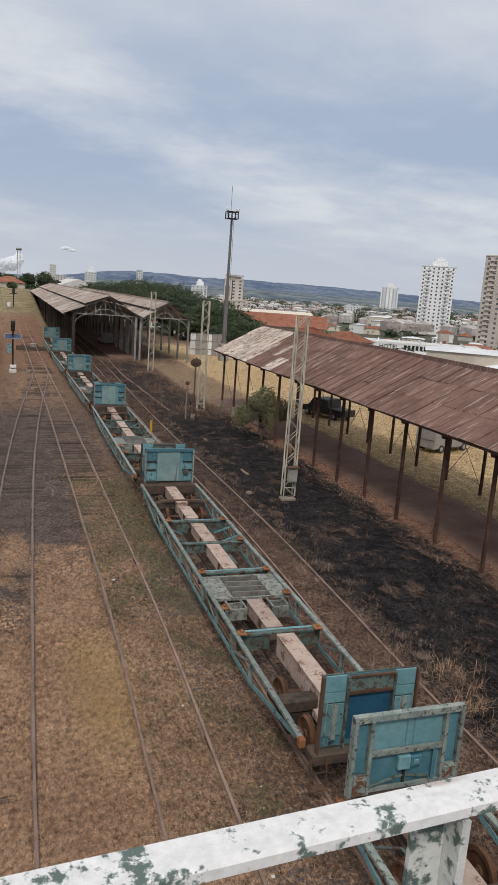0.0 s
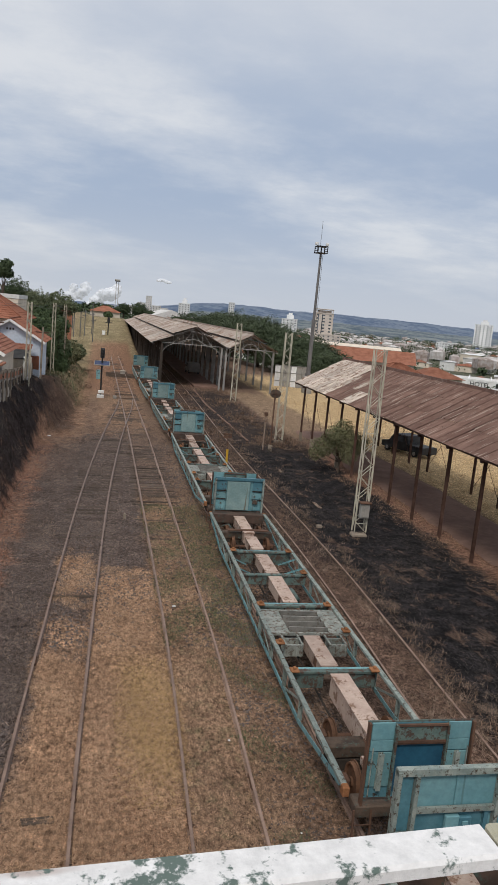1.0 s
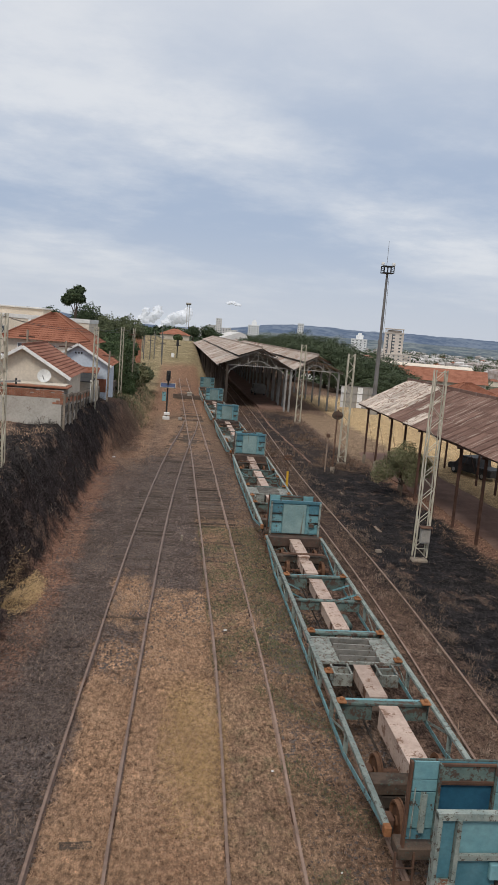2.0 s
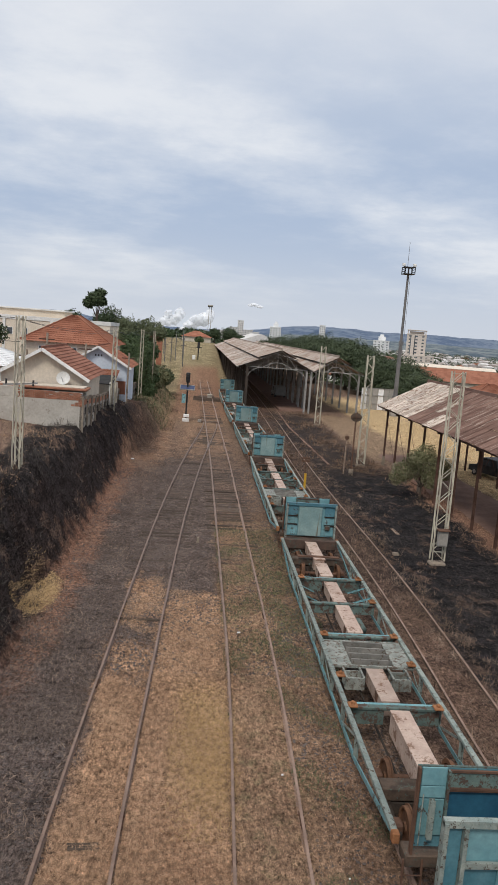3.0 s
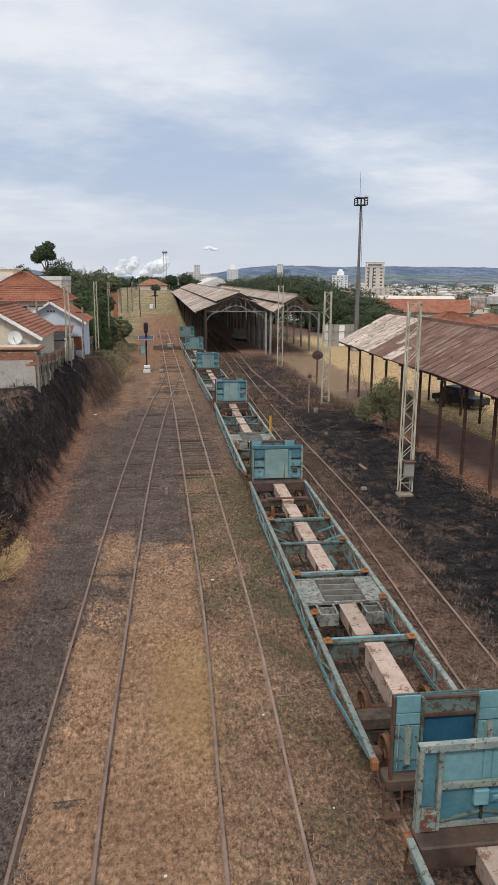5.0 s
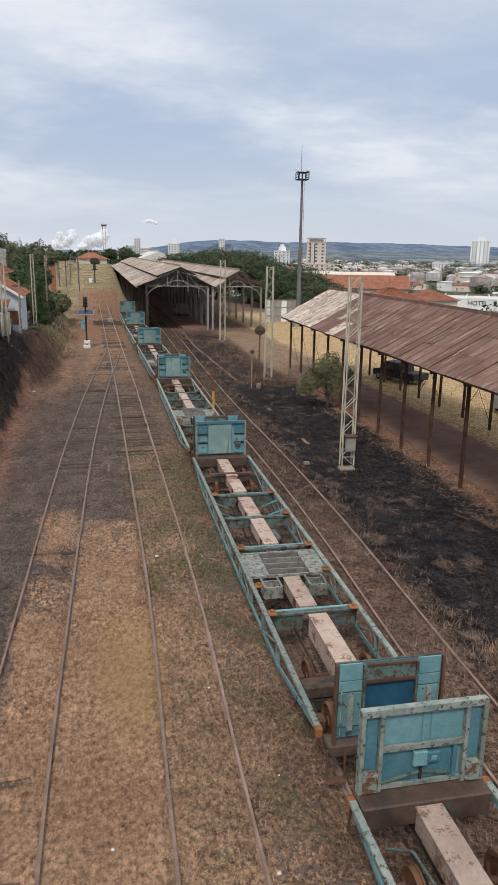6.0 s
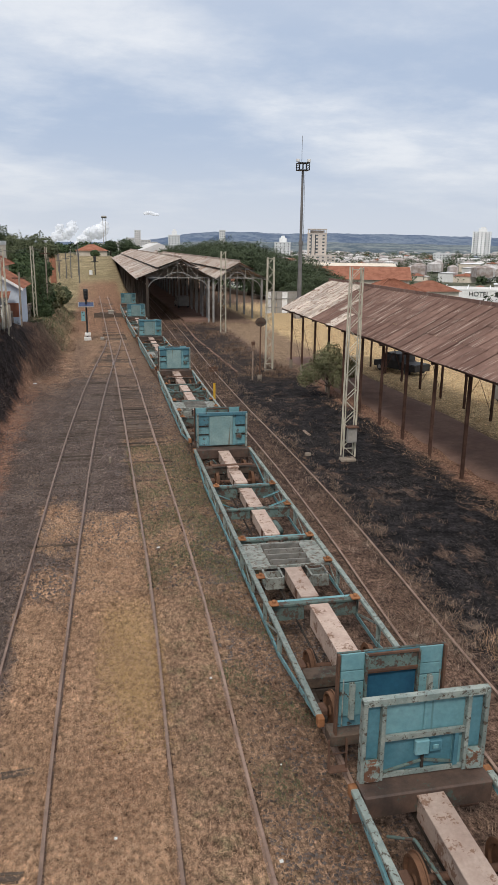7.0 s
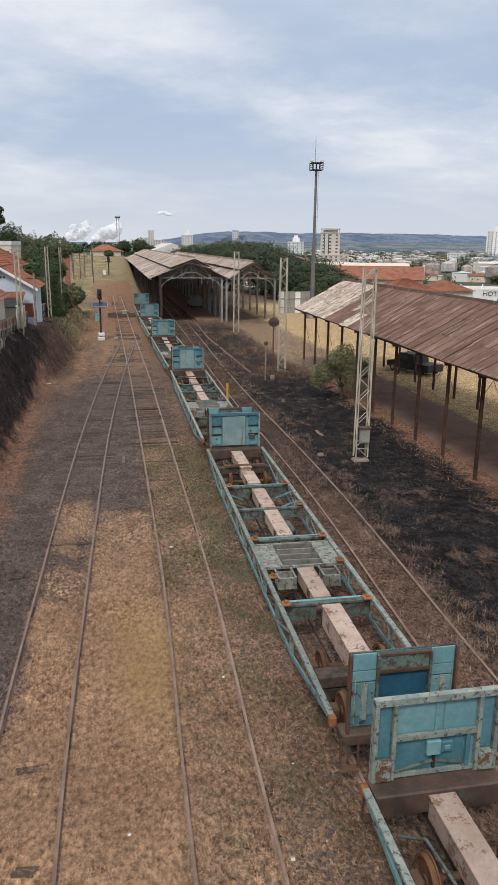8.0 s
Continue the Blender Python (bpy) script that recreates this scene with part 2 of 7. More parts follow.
    window=surface("dark_window_glass", (0.07, 0.08, 0.09), (0.13, 0.14, 0.155), 2, 0.15, bump=0, vary=0.4),
    tin=surface("pale_tin_roof", (0.64, 0.64, 0.64), (0.78, 0.78, 0.77), 4, 0.6, bump=0, vary=0.2),
    blue_roof=surface("blue_tin_roof", (0.03, 0.10, 0.34), (0.05, 0.14, 0.42), 4, 0.5, bump=0),
    bark=surface("tree_bark", (0.06, 0.045, 0.035), (0.11, 0.085, 0.065), 0.4, 0.95, bump=0.8, stretch=(3, 3, 0.6)),
    leaf=leafy("tree_leaves", (0.032, 0.055, 0.024), (0.100, 0.135, 0.060)),
    leaf_dark=leafy("dark_tree_leaves", (0.026, 0.042, 0.020), (0.085, 0.112, 0.055)),
    leaf_dome=leafy("dense_spreading_leaves", (0.030, 0.045, 0.022), (0.090, 0.112, 0.058)),
    leaf_dull=leafy("dusty_leaves", (0.060, 0.075, 0.040), (0.165, 0.18, 0.095)),
    leaf_brown=leafy("withered_brown_leaves", (0.050, 0.038, 0.030), (0.13, 0.095, 0.075)),
    leaf_bush=leafy("bush_leaves", (0.095, 0.095, 0.045), (0.26, 0.25, 0.135)),
    straw=leafy("dry_straw", (0.235, 0.134, 0.080), (0.66, 0.435, 0.28), 0.9, mottle=0.5),
    straw_gold=leafy("golden_straw", (0.30, 0.175, 0.07), (0.62, 0.42, 0.21), 0.9, mottle=0.3),
    straw_dull=leafy("brown_dead_grass", (0.085, 0.054, 0.038), (0.31, 0.205, 0.14), 0.95, mottle=0.5),
    straw_burnt=leafy("singed_stalks", (0.012, 0.011, 0.012), (0.135, 0.113, 0.098), 0.95, mottle=0.5),
    weed=leafy("green_weeds", (0.075, 0.088, 0.042), (0.175, 0.19, 0.098), mottle=0.3),
    litter=leafy("dark_dead_weeds", (0.050, 0.039, 0.035), (0.27, 0.205, 0.17), 0.95, mottle=0.5),
    straw_bright=leafy("bright_fresh_straw", (0.38, 0.24, 0.11), (0.72, 0.51, 0.28), 0.9, mottle=0.35),
    straw_pale=leafy("pale_dead_tufts", (0.10, 0.070, 0.052), (0.43, 0.31, 0.235), 0.9, mottle=0.5),
    stone=leafy("ballast_stones", (0.035, 0.029, 0.028), (0.20, 0.165, 0.15), 0.95),
    far_house=leafy("far_house_walls", (0.22, 0.16, 0.13), (0.72, 0.70, 0.68)),
    # steam gets an added glow in place of light scattered inside it
    steam=glowing("glowing_white_steam", (0.72, 0.74, 0.77), (0.84, 0.85, 0.87), 30, 0.18, 0.5),
    # haze painted in: bluish hill colours with some glow of their own
    hills=glowing("painted_haze_hills", (0.034, 0.058, 0.108), (0.105, 0.132, 0.172), 75, 0.5),
    hills_near=glowing("painted_haze_slopes", (0.034, 0.056, 0.078), (0.15, 0.168, 0.165), 45, 0.3),
    handrail=surface("peeling_white_rail_paint", (0.80, 0.78, 0.76), (0.88, 0.86, 0.84), 0.22, 0.45, spots=(0.12, 0.16, 0.14), spot_at=0.52, bump=0.15, streaks=((0.42, 0.33, 0.29), (2.2, 9, 9), 0.62)),
    handrail_post=surface("worn_post_paint", (0.42, 0.43, 0.40), (0.60, 0.60, 0.57), 0.3, 0.55, spots=(0.10, 0.135, 0.12), spot_at=0.48, bump=0.2),
    handrail_mixed=surface("layered_yellow_blue_rail_paint", (0.42, 0.38, 0.20), (0.55, 0.53, 0.45), 0.22, 0.5, spots=(0.12, 0.22, 0.42), spot_at=0.53, bump=0.3),
    deck=surface("footbridge_deck_concrete", (0.24, 0.22, 0.20), (0.32, 0.30, 0.27), 0.8, 0.9, bump=0.4),
)


def ground_material():
    m = bpy.data.materials.new("yard_ground")
    m.use_nodes = True
    k = Nodes(m.node_tree)
    pos = k.n("ShaderNodeNewGeometry").outputs["Position"]
    sep = k.n("ShaderNodeSeparateXYZ")
    k.put(sep.inputs[0], pos)
    n1 = k.math("SUBTRACT", k.noise(pos, 0.55, 5, 0.65), 0.5)
    n2 = k.math("SUBTRACT", k.noise(k.vmath("ADD", pos, (31, 17, 5)), 0.45, 5, 0.65), 0.5)
    x = k.math("ADD", sep.outputs[0], k.math("MULTIPLY", n1, 2.6))
    y = k.math("ADD", sep.outputs[1], k.math("MULTIPLY", n2, 9.0))
    grain = k.noise(pos, 19.0, 6, 0.8)
    coarse = k.noise(pos, 1.3, 5, 0.65)
    blade = k.noise(k.scaled(pos, (16, 5, 10)), 1.0, 4, 0.75)

    def zone(x0, x1, y0, y1, sx=0.5, sy=2.0):
        f = k.math("MULTIPLY", k.span(x, x0 - sx, x0 + sx), k.span(x, x1 - sx, x1 + sx, 1, 0))
        return k.math("MULTIPLY", f, k.math("MULTIPLY", k.span(y, y0 - sy, y0 + sy), k.span(y, y1 - sy, y1 + sy, 1, 0)))

    def two(c1, c2, by=None):
        return k.mix(k.span(by or coarse, 0.33, 0.67), c1, c2)

    col = two((0.14, 0.092, 0.069), (0.225, 0.152, 0.110))
    far = two((0.19, 0.135, 0.085), (0.30, 0.22, 0.13))
    straw = two((0.275, 0.16, 0.098), (0.48, 0.295, 0.18))
    dark = two((0.082, 0.064, 0.058), (0.158, 0.122, 0.107))
    red = two((0.205, 0.105, 0.070), (0.30, 0.162, 0.108))
    burnt = two((0.010, 0.010, 0.011), (0.033, 0.030, 0.031))
    brown = two((0.075, 0.048, 0.038), (0.165, 0.102, 0.074))
    char = k.span(k.noise(k.scaled(pos, (1, 0.6, 1)), 0.7, 8, 0.75), 0.54, 0.60)
    burnt = k.mix(k.math("MULTIPLY", char, 0.6), burnt, two((0.095, 0.060, 0.044), (0.19, 0.125, 0.092)))
    field = two((0.40, 0.275, 0.145), (0.60, 0.44, 0.25))
    meadow = two((0.19, 0.155, 0.085), (0.36, 0.29, 0.17), k.noise(pos, 0.25, 5, 0.7))
    town = two((0.075, 0.085, 0.055), (0.16, 0.15, 0.115), k.noise(pos, 0.03, 5, 0.7))
    # zones of the yard: colour, x from-to, y from-to, softness, weight
    for c, z, w in (
        (far, zone(-40, 4.0, 92, 600, 3, 14), 0.9),
        (town, zone(40, 6000, -4000, 6000, 14, 10), 1.0),
        (town, zone(-6000, 6000, 285, 6000, 10, 10), 1.0),
        (red, zone(-9.9, -6.4, 46, 110, 0.8, 5), 0.85),
        (dark, zone(-8.2, -1.7, 24.5, 60, 0.5, 3), 0.78),
        (straw, zone(-9.2, -5.6, 56, 95, 0.9, 8), 0.45),
        (straw, zone(-4.6, 0.4, 66, 90, 0.8, 6), 0.32),
        (dark, zone(-13.5, -5.9, -5, 27, 0.5, 4), 0.95),
        (red, zone(-10.5, -7.7, 21, 56, 0.4, 3), 0.9),
        (straw, zone(-5.7, -1.7, -20, 24.0, 0.35, 1.2), 0.92),
        (straw, zone(-5.5, -4.3, 26.5, 31.0, 0.3, 0.8), 0.8),
        (straw, zone(-4.2, -1.5, 22, 28.6, 0.4, 0.5), 0.88),
        (straw, zone(-1.8, 0.1, -20, 31, 0.4, 4), 0.55),
        (straw, zone(-1.7, 0.0, 34, 41, 0.3, 1.0), 0.55),
        (dark, zone(-1.7, 0.6, 42, 62, 0.5, 4), 0.25),
        (straw, zone(0.0, 2.1, 3, 42, 0.5, 4), 0.42),
        (brown, zone(3.6, 7.8, 0, 120, 0.8, 4), 0.8),
        (burnt, zone(4.2, 8.0, 30, 104, 0.8, 8), 0.55),
        (burnt, zone(6.9, 14.3, 8, 62, 0.5, 5), 0.98),
        (burnt, zone(7.2, 13.4, 60, 104, 0.9, 6), 0.85),
        (burnt, zone(-13.5, -9.0, 14, 72, 0.4, 5), 0.93),
        (burnt, zone(-9.6, -6.6, 62, 82, 0.8, 4), 0.75),
        (red, zone(14.2, 15.7, 24, 60, 0.4, 4), 0.7),
        (field, zone(20.0, 44, -20, 140, 1.0, 6), 0.95),
        (field, zone(14.0, 21, 66, 105, 0.8, 2), 0.2),
        (meadow, zone(-14, 3.5, 150, 290, 4, 16), 0.85),
        (red, zone(-7.0, 1.8, 92, 188, 0.8, 8), 0.7),
        (red, zone(-3.5, 2.0, 128, 190, 1.0, 10), 0.35),
        (meadow, zone(-10, -6.6, 80, 150, 1.0, 8), 0.6),
    ):
        col = k.mix(k.math("MULTIPLY", z, w), col, c)
    green = k.math("MULTIPLY", k.math("ADD", zone(-1.5, 1.7, 22, 40, 0.4, 4), k.math("MULTIPLY", zone(-1.7, 0.2, 9, 20, 0.4, 3), 0.6)), k.span(k.noise(pos, 2.2, 5, 0.7), 0.46, 0.66))
    col = k.mix(k.math("MULTIPLY", green, 0.85), col, (0.165, 0.170, 0.088))
    gold = k.math("MULTIPLY", zone(-3.2, -1.7, 15.5, 20.5, 0.4, 1.5), 0.5)
    col = k.mix(gold, col, (0.40, 0.27, 0.12))
    earth = k.math("MULTIPLY", zone(-4.0, -2.6, 6, 16, 0.5, 2), 0.45)
    col = k.mix(earth, col, (0.24, 0.125, 0.075))
    tex = k.math("ADD", k.math("MULTIPLY", grain, 0.75), k.math("MULTIPLY", blade, 0.75))
    tex = k.math("ADD", k.math("MULTIPLY", k.math("SUBTRACT", tex, 0.75), 4.8), 1.0)
    tex = k.math("MAXIMUM", tex, 0.18)
    # coarse mottle: decay and the shade between straw clumps, painted as colour
    tex = k.math("MULTIPLY", tex, k.span(k.noise(pos, 6.5, 4, 0.8), 0.36, 0.62, 0.52, 1.36))
    comb = k.n("ShaderNodeCombineXYZ")
    for i in range(3):
        k.put(comb.inputs[i], tex)
    col = k.mix(1.0, col, comb.outputs[0], "MULTIPLY")
    b = k.n("ShaderNodeBsdfPrincipled")
    k.put(b.inputs["Base Color"], col)
    b.inputs["Roughness"].default_value = 0.95
    b.inputs["Specular IOR Level"].default_value = 0.04
    bp = k.n("ShaderNodeBump")
    bp.inputs["Strength"].default_value, bp.inputs["Distance"].default_value = 0.8, 0.05
    k.put(bp.inputs["Height"], k.math("ADD", grain, blade))
    k.put(b.inputs["Normal"], bp.outputs[0])
    k.put(k.n("ShaderNodeOutputMaterial").inputs[0], b.outputs[0])
    return m


M["ground"] = ground_material()
M["platform"] = surface("trodden_platform_earth", (0.185, 0.112, 0.088), (0.25, 0.158, 0.122), 2.5, 0.95, bump=0.3, spots=(0.20, 0.115, 0.082), spot_at=0.62)


# ---- building helpers ----
def link_mesh(name, bm, material, smooth=False):
    me = bpy.data.meshes.new(name)
    bm.to_mesh(me)
    bm.free()
    me.materials.append(material)
    if smooth:
        for p in me.polygons:
            p.use_smooth = True
    return me


def thing(name, loc, label, category, group="", kind="", turn=0.0):
    ob = new(name)
    ob.empty_display_size = 0.3
    ob.matrix_world = Matrix.Translation(loc) @ Matrix.Rotation(radians(turn), 4, "Z")
    return tagged(ob, label, category, group, kind)


def part(name, bm, material, parent, label="", smooth=False):
    ob = new(name, link_mesh(name, bm, material, smooth))
    ob.parent = parent
    return tagged(ob, label)


def box(bm, lo, hi, bevel=0.0):
    r = bmesh.ops.create_cube(bm, size=1.0)
    for v in r["verts"]:
        v.co = Vector([lo[i] + (v.co[i] + 0.5) * (hi[i] - lo[i]) for i in range(3)])
    if bevel:
        es = list({e for v in r["verts"] for e in v.link_edges})
        bmesh.ops.bevel(bm, geom=es, offset=bevel, segments=1, affect="EDGES", profile=0.5)


def boxes(*specs, bevel=0.0):
    bm = bmesh.new()
    for lo, hi in specs:
        box(bm, lo, hi, bevel)
    return bm


SHARED = {}


def unit(shape, material):
    """Shared meshes, one metre long on z and one metre across: bars, angle irons, channels and pipes."""
    key = (shape, material.name)
    if key not in SHARED:
        bm = bmesh.new()
        if shape == "bar":
            box(bm, (-0.5, -0.5, 0), (0.5, 0.5, 1))
        elif shape == "angle":
            box(bm, (-0.5, -0.5, 0), (-0.3, 0.5, 1))
            box(bm, (-0.29, -0.5, 0), (0.5, -0.3, 1))
        elif shape == "beam":
            box(bm, (-0.5, -0.5, 0), (0.5, -0.36, 1))
            box(bm, (-0.5, 0.36, 0), (0.5, 0.5, 1))
            box(bm, (-0.09, -0.355, 0), (0.09, 0.355, 1))
        else:
            bmesh.ops.create_cone(bm, cap_ends=True, segments=12, radius1=0.5, radius2=0.5, depth=1.0)
            bmesh.ops.translate(bm, vec=(0, 0, 0.5), verts=bm.verts)
        SHARED[key] = link_mesh(shape, bm, material, shape == "pipe")
    return SHARED[key]


def bar(name, p, q, w, h, material, parent, shape="bar", label=""):
    """A straight member from p to q, w wide and h deep."""
    p, q = Vector(p), Vector(q)
    d = q - p
    ob = new(name, unit(shape, material))
    up = "Y" if abs(d.normalized().y) < 0.9 else "X"
    rot = d.to_track_quat("Z", up).to_matrix().to_4x4()
    ob.parent = parent
    ob.matrix_basis = Matrix.Translation(p) @ rot @ Matrix.Diagonal((w, h, d.length, 1))
    return tagged(ob, label)


def plain(name, bm, material, label, category, kind="", smooth=False, group=""):
    """A thing of one mesh."""
    ob = new(name, link_mesh(name, bm, material, smooth))
    return tagged(ob, label, category, group, kind)


def from_arrays(name, verts, faces, material, smooth=False):
    me = bpy.data.meshes.new(name)
    me.from_pydata(verts.tolist() if hasattr(verts, "tolist") else verts, [], faces.tolist() if hasattr(faces, "tolist") else faces)
    me.materials.append(material)
    if smooth:
        me.polygons.foreach_set("use_smooth", [True] * len(me.polygons))
    return me


def smooth01(v, a, b):
    t = np.clip((v - a) / (b - a), 0, 1)
    return t * t * (3 - 2 * t)


# ---- ground: one sheet, with the cutting slope, the level yard, the dip to the town and the far rise ----
def height(x, y):
    x, y = np.asarray(x, float), np.asarray(y, float)
    d = np.hypot(x, y)
    top = 4.1 * smooth01(y, -400, -60) * (1 - 0.52 * smooth01(y, 58, 100)) * (1 - 0.5 * smooth01(y, 120, 180))
    top = np.where(y < 0, 4.1, top)
    foot = -9.0 - 0.5 * smooth01(y, 40, 75) - 0.8 * np.exp(-((y - 28) / 3.0) ** 2) + 2.8 * smooth01(y, 48, 84) * (1 - smooth01(y, 112, 140))
    z = top * np.clip((foot - x) / 2.0, 0, 1) ** 0.8
    z = z + 6.3 * np.clip((y - 160) / 100, 0, 1) * smooth01(-x, -4.3, -3.3)
    right = smooth01(x, 24, 75)
    z = z - 15.0 * smooth01(d, 95, 300) * right + 7.0 * smooth01(d, 420, 800) * right
    z = z - 4.0 * smooth01(y, 300, 600) * (1 - right)
    return z


def near_height(x, y):
    """The same with the small unevenness of the yard."""
    z = float(height(x, y))
    slope = min(max((-8.8 - x) / 1.5, 0), 1)
    n = noise.noise((x * 0.45, y * 0.45, 0.3)) * (0.05 + 0.55 * slope) + noise.noise((x * 1.7, y * 1.7, 4.1)) * (0.02 + 0.22 * slope)
    if x > 7.5:
        n += 0.10 * noise.noise((x * 0.3, y * 0.3, 9.0)) * min((x - 7.5) / 2, 1)
    fade = 1.0 if abs(x) < 60 and -20 < y < 160 else 0.0
    return z + n * fade - 0.02


def build_ground():
    xs = np.concatenate([-np.geomspace(4400, 40, 16), np.arange(-36, -14, 1.4), np.arange(-14, 16, 0.4), np.arange(16, 40, 1.2), np.geomspace(41, 4400, 26)])
    ys = np.concatenate([-np.geomspace(4400, 20, 12), np.arange(-16, 8, 2.0), np.arange(8, 75, 0.5), np.arange(75, 135, 1.2), np.arange(136, 300, 5), np.geomspace(305, 4400, 24)])
    verts = [(x, y, near_height(x, y)) for y in ys for x in xs]
    nx = len(xs)
    faces = [(j * nx + i, j * nx + i + 1, (j + 1) * nx + i + 1, (j + 1) * nx + i) for j in range(len(ys) - 1) for i in range(nx - 1)]
    ob = new("ground", from_arrays("ground", verts, faces, M["ground"], True))
    tagged(ob, "railway yard ground of dry straw, cinders, red earth and burnt grass", "ground", kind="structure")


build_ground()


def build_hills():
    """The wooded rise on the horizon, far behind the town."""
    for name, r0, r1, base, crest, mat, lab in (("backdrop_hills", 2300, 3300, -25, 1.0, "hills", "wooded hills along the horizon, haze painted as blue colour and glow"),
                                                ("backdrop_slope", 1250, 2100, -12, 0.32, "hills_near", "fields and woods below the hills, haze painted into their colour")):
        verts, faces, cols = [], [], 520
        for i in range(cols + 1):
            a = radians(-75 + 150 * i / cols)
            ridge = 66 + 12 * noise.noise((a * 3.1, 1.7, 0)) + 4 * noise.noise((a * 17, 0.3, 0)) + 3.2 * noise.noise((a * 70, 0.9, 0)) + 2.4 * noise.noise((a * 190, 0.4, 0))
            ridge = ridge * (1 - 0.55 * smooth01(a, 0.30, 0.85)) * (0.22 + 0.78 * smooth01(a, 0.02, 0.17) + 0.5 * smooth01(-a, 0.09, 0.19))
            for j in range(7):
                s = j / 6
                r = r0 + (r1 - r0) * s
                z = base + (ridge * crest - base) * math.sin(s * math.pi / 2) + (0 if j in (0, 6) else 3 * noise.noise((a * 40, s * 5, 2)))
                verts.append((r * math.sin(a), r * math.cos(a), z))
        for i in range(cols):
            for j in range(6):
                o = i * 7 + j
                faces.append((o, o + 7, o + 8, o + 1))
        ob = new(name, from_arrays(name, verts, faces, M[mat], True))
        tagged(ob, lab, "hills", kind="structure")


build_hills()


# ---- tracks ----
def curve_x(pts, y):
    ys, xs = [p[1] for p in pts], [p[0] for p in pts]
    return float(np.interp(y, ys, xs))


def smooth_line(pts, step=1.5):
    """A centre line, softened between its corners."""
    ys = np.arange(pts[0][1], pts[-1][1] + 0.01, step)
    xs = np.interp(ys, [p[1] for p in pts], [p[0] for p in pts])
    pad = np.concatenate([np.full(3, xs[0]), xs, np.full(3, xs[-1])])
    xs = np.convolve(pad, np.ones(7) / 7, "valid")
    return [(float(a), float(b)) for a, b in zip(xs, ys)]


RAIL_SECTION = ((-0.065, 0.0), (0.065, 0.0), (0.065, 0.018), (0.012, 0.035), (0.012, 0.10), (0.035, 0.115), (0.035, 0.145), (-0.035, 0.145), (-0.035, 0.115), (-0.012, 0.10), (-0.012, 0.035), (-0.065, 0.018))


def rail_mesh(line, off, z=0.0):
    bm = bmesh.new()
    rows = []
    for i, (x, y) in enumerate(line):
        a, b = line[max(i - 1, 0)], line[min(i + 1, len(line) - 1)]
        t = Vector((b[0] - a[0], b[1] - a[1], 0)).normalized()
        n = Vector((t.y, -t.x, 0))
        wob = 0.012 * noise.noise((y * 0.3, off * 9, 0.5))
        rows.append([bm.verts.new(Vector((x, y, z + 0.015 * noise.noise((y * 0.11, off, 3)))) + n * (off + u + wob) + Vector((0, 0, v))) for u, v in RAIL_SECTION])
    k = len(RAIL_SECTION)
    for r, s in zip(rows, rows[1:]):
        for i in range(k):
            bm.faces.new((r[i], r[(i + 1) % k], s[(i + 1) % k], s[i]))
    bm.faces.new(rows[0]), bm.faces.new(list(reversed(rows[-1])))
    bmesh.ops.recalc_face_normals(bm, faces=bm.faces)
    return bm


def sleeper_mesh():
    bm = bmesh.new()
    box(bm, (-1.35, -0.12, -0.14), (1.35, 0.12, 0.0), 0.012)
    for v in bm.verts:
        v.co += 0.012 * noise.noise_vector(v.co * 5)
    return link_mesh("sleeper", bm, M["sleeper"])


SLEEPER = sleeper_mesh()
JOINT = link_mesh("fishplate", boxes(((-0.05, -0.28, 0.03), (0.05, 0.28, 0.10)), ((-0.075, -0.2, 0.05), (0.075, -0.16, 0.08)), ((-0.075, 0.16, 0.05), (0.075, 0.2, 0.08)), bevel=0.006), M["rust"])


def rail_shade_mesh(line, off):
    """A dark strip with ragged edges that paints the shade along a rail."""
    bm = bmesh.new()
    rows = []
    y = max(line[0][1], 4.0)
    while y < min(line[-1][1], 84.0):
        x = curve_x(line, y) + off
        a, b = (0.09 + 0.09 * abs(noise.noise((y * 1.9, off * 3, q))) + 0.10 * max(0, noise.noise((y * 0.45, off, q + 4))) for q in (1.0, 7.0))
        rows.append([bm.verts.new((x + d, y, near_height(x + d, y) + 0.012 - (0.02 if abs(d) > 0.01 else 0))) for d in (-a - 0.03, -a * 0.6, 0.0, b * 0.6, b + 0.03)])
        y += 0.14
    for r, q in zip(rows, rows[1:]):
        for i in range(4):
            bm.faces.new((r[i], r[i + 1], q[i + 1], q[i]))
    return bm


def railway_track(pts, label, spans, half=0.8, z=0.0, joints=(), cinders=True):
    line = smooth_line(pts)
    tr = thing("railway_track", (0, 0, 0), label, "railway track", kind="structure")
    part("rail", rail_mesh(line, -half, z), M["rail"], tr)
    part("rail", rail_mesh(line, half, z), M["rail"], tr)
    # ribbons of painted shade beside both rails
    for off in (-half, half) if cinders else ():
        part("cinder_strip", rail_shade_mesh(line, off), M["rail_shade"], tr, "dark strip painting the shade along the rail")
    for y0, y1, gap, zz in spans:
        y = y0
        while y < y1:
            s = new("sleeper", SLEEPER)
            s.parent = tr
            s.matrix_basis = Matrix.Translation((curve_x(line, y) + random.uniform(-0.06, 0.06), y, zz - 0.012 + random.uniform(-0.035, 0.02))) @ Matrix.Rotation(random.uniform(-0.03, 0.03), 4, "Z")
            y += gap * random.uniform(0.92, 1.08)
    for y, side in joints:
        j = new("fishplate", JOINT)
        j.parent = tr
        j.matrix_basis = Matrix.Translation((curve_x(line, y) + side * half, y, z))
    return tr


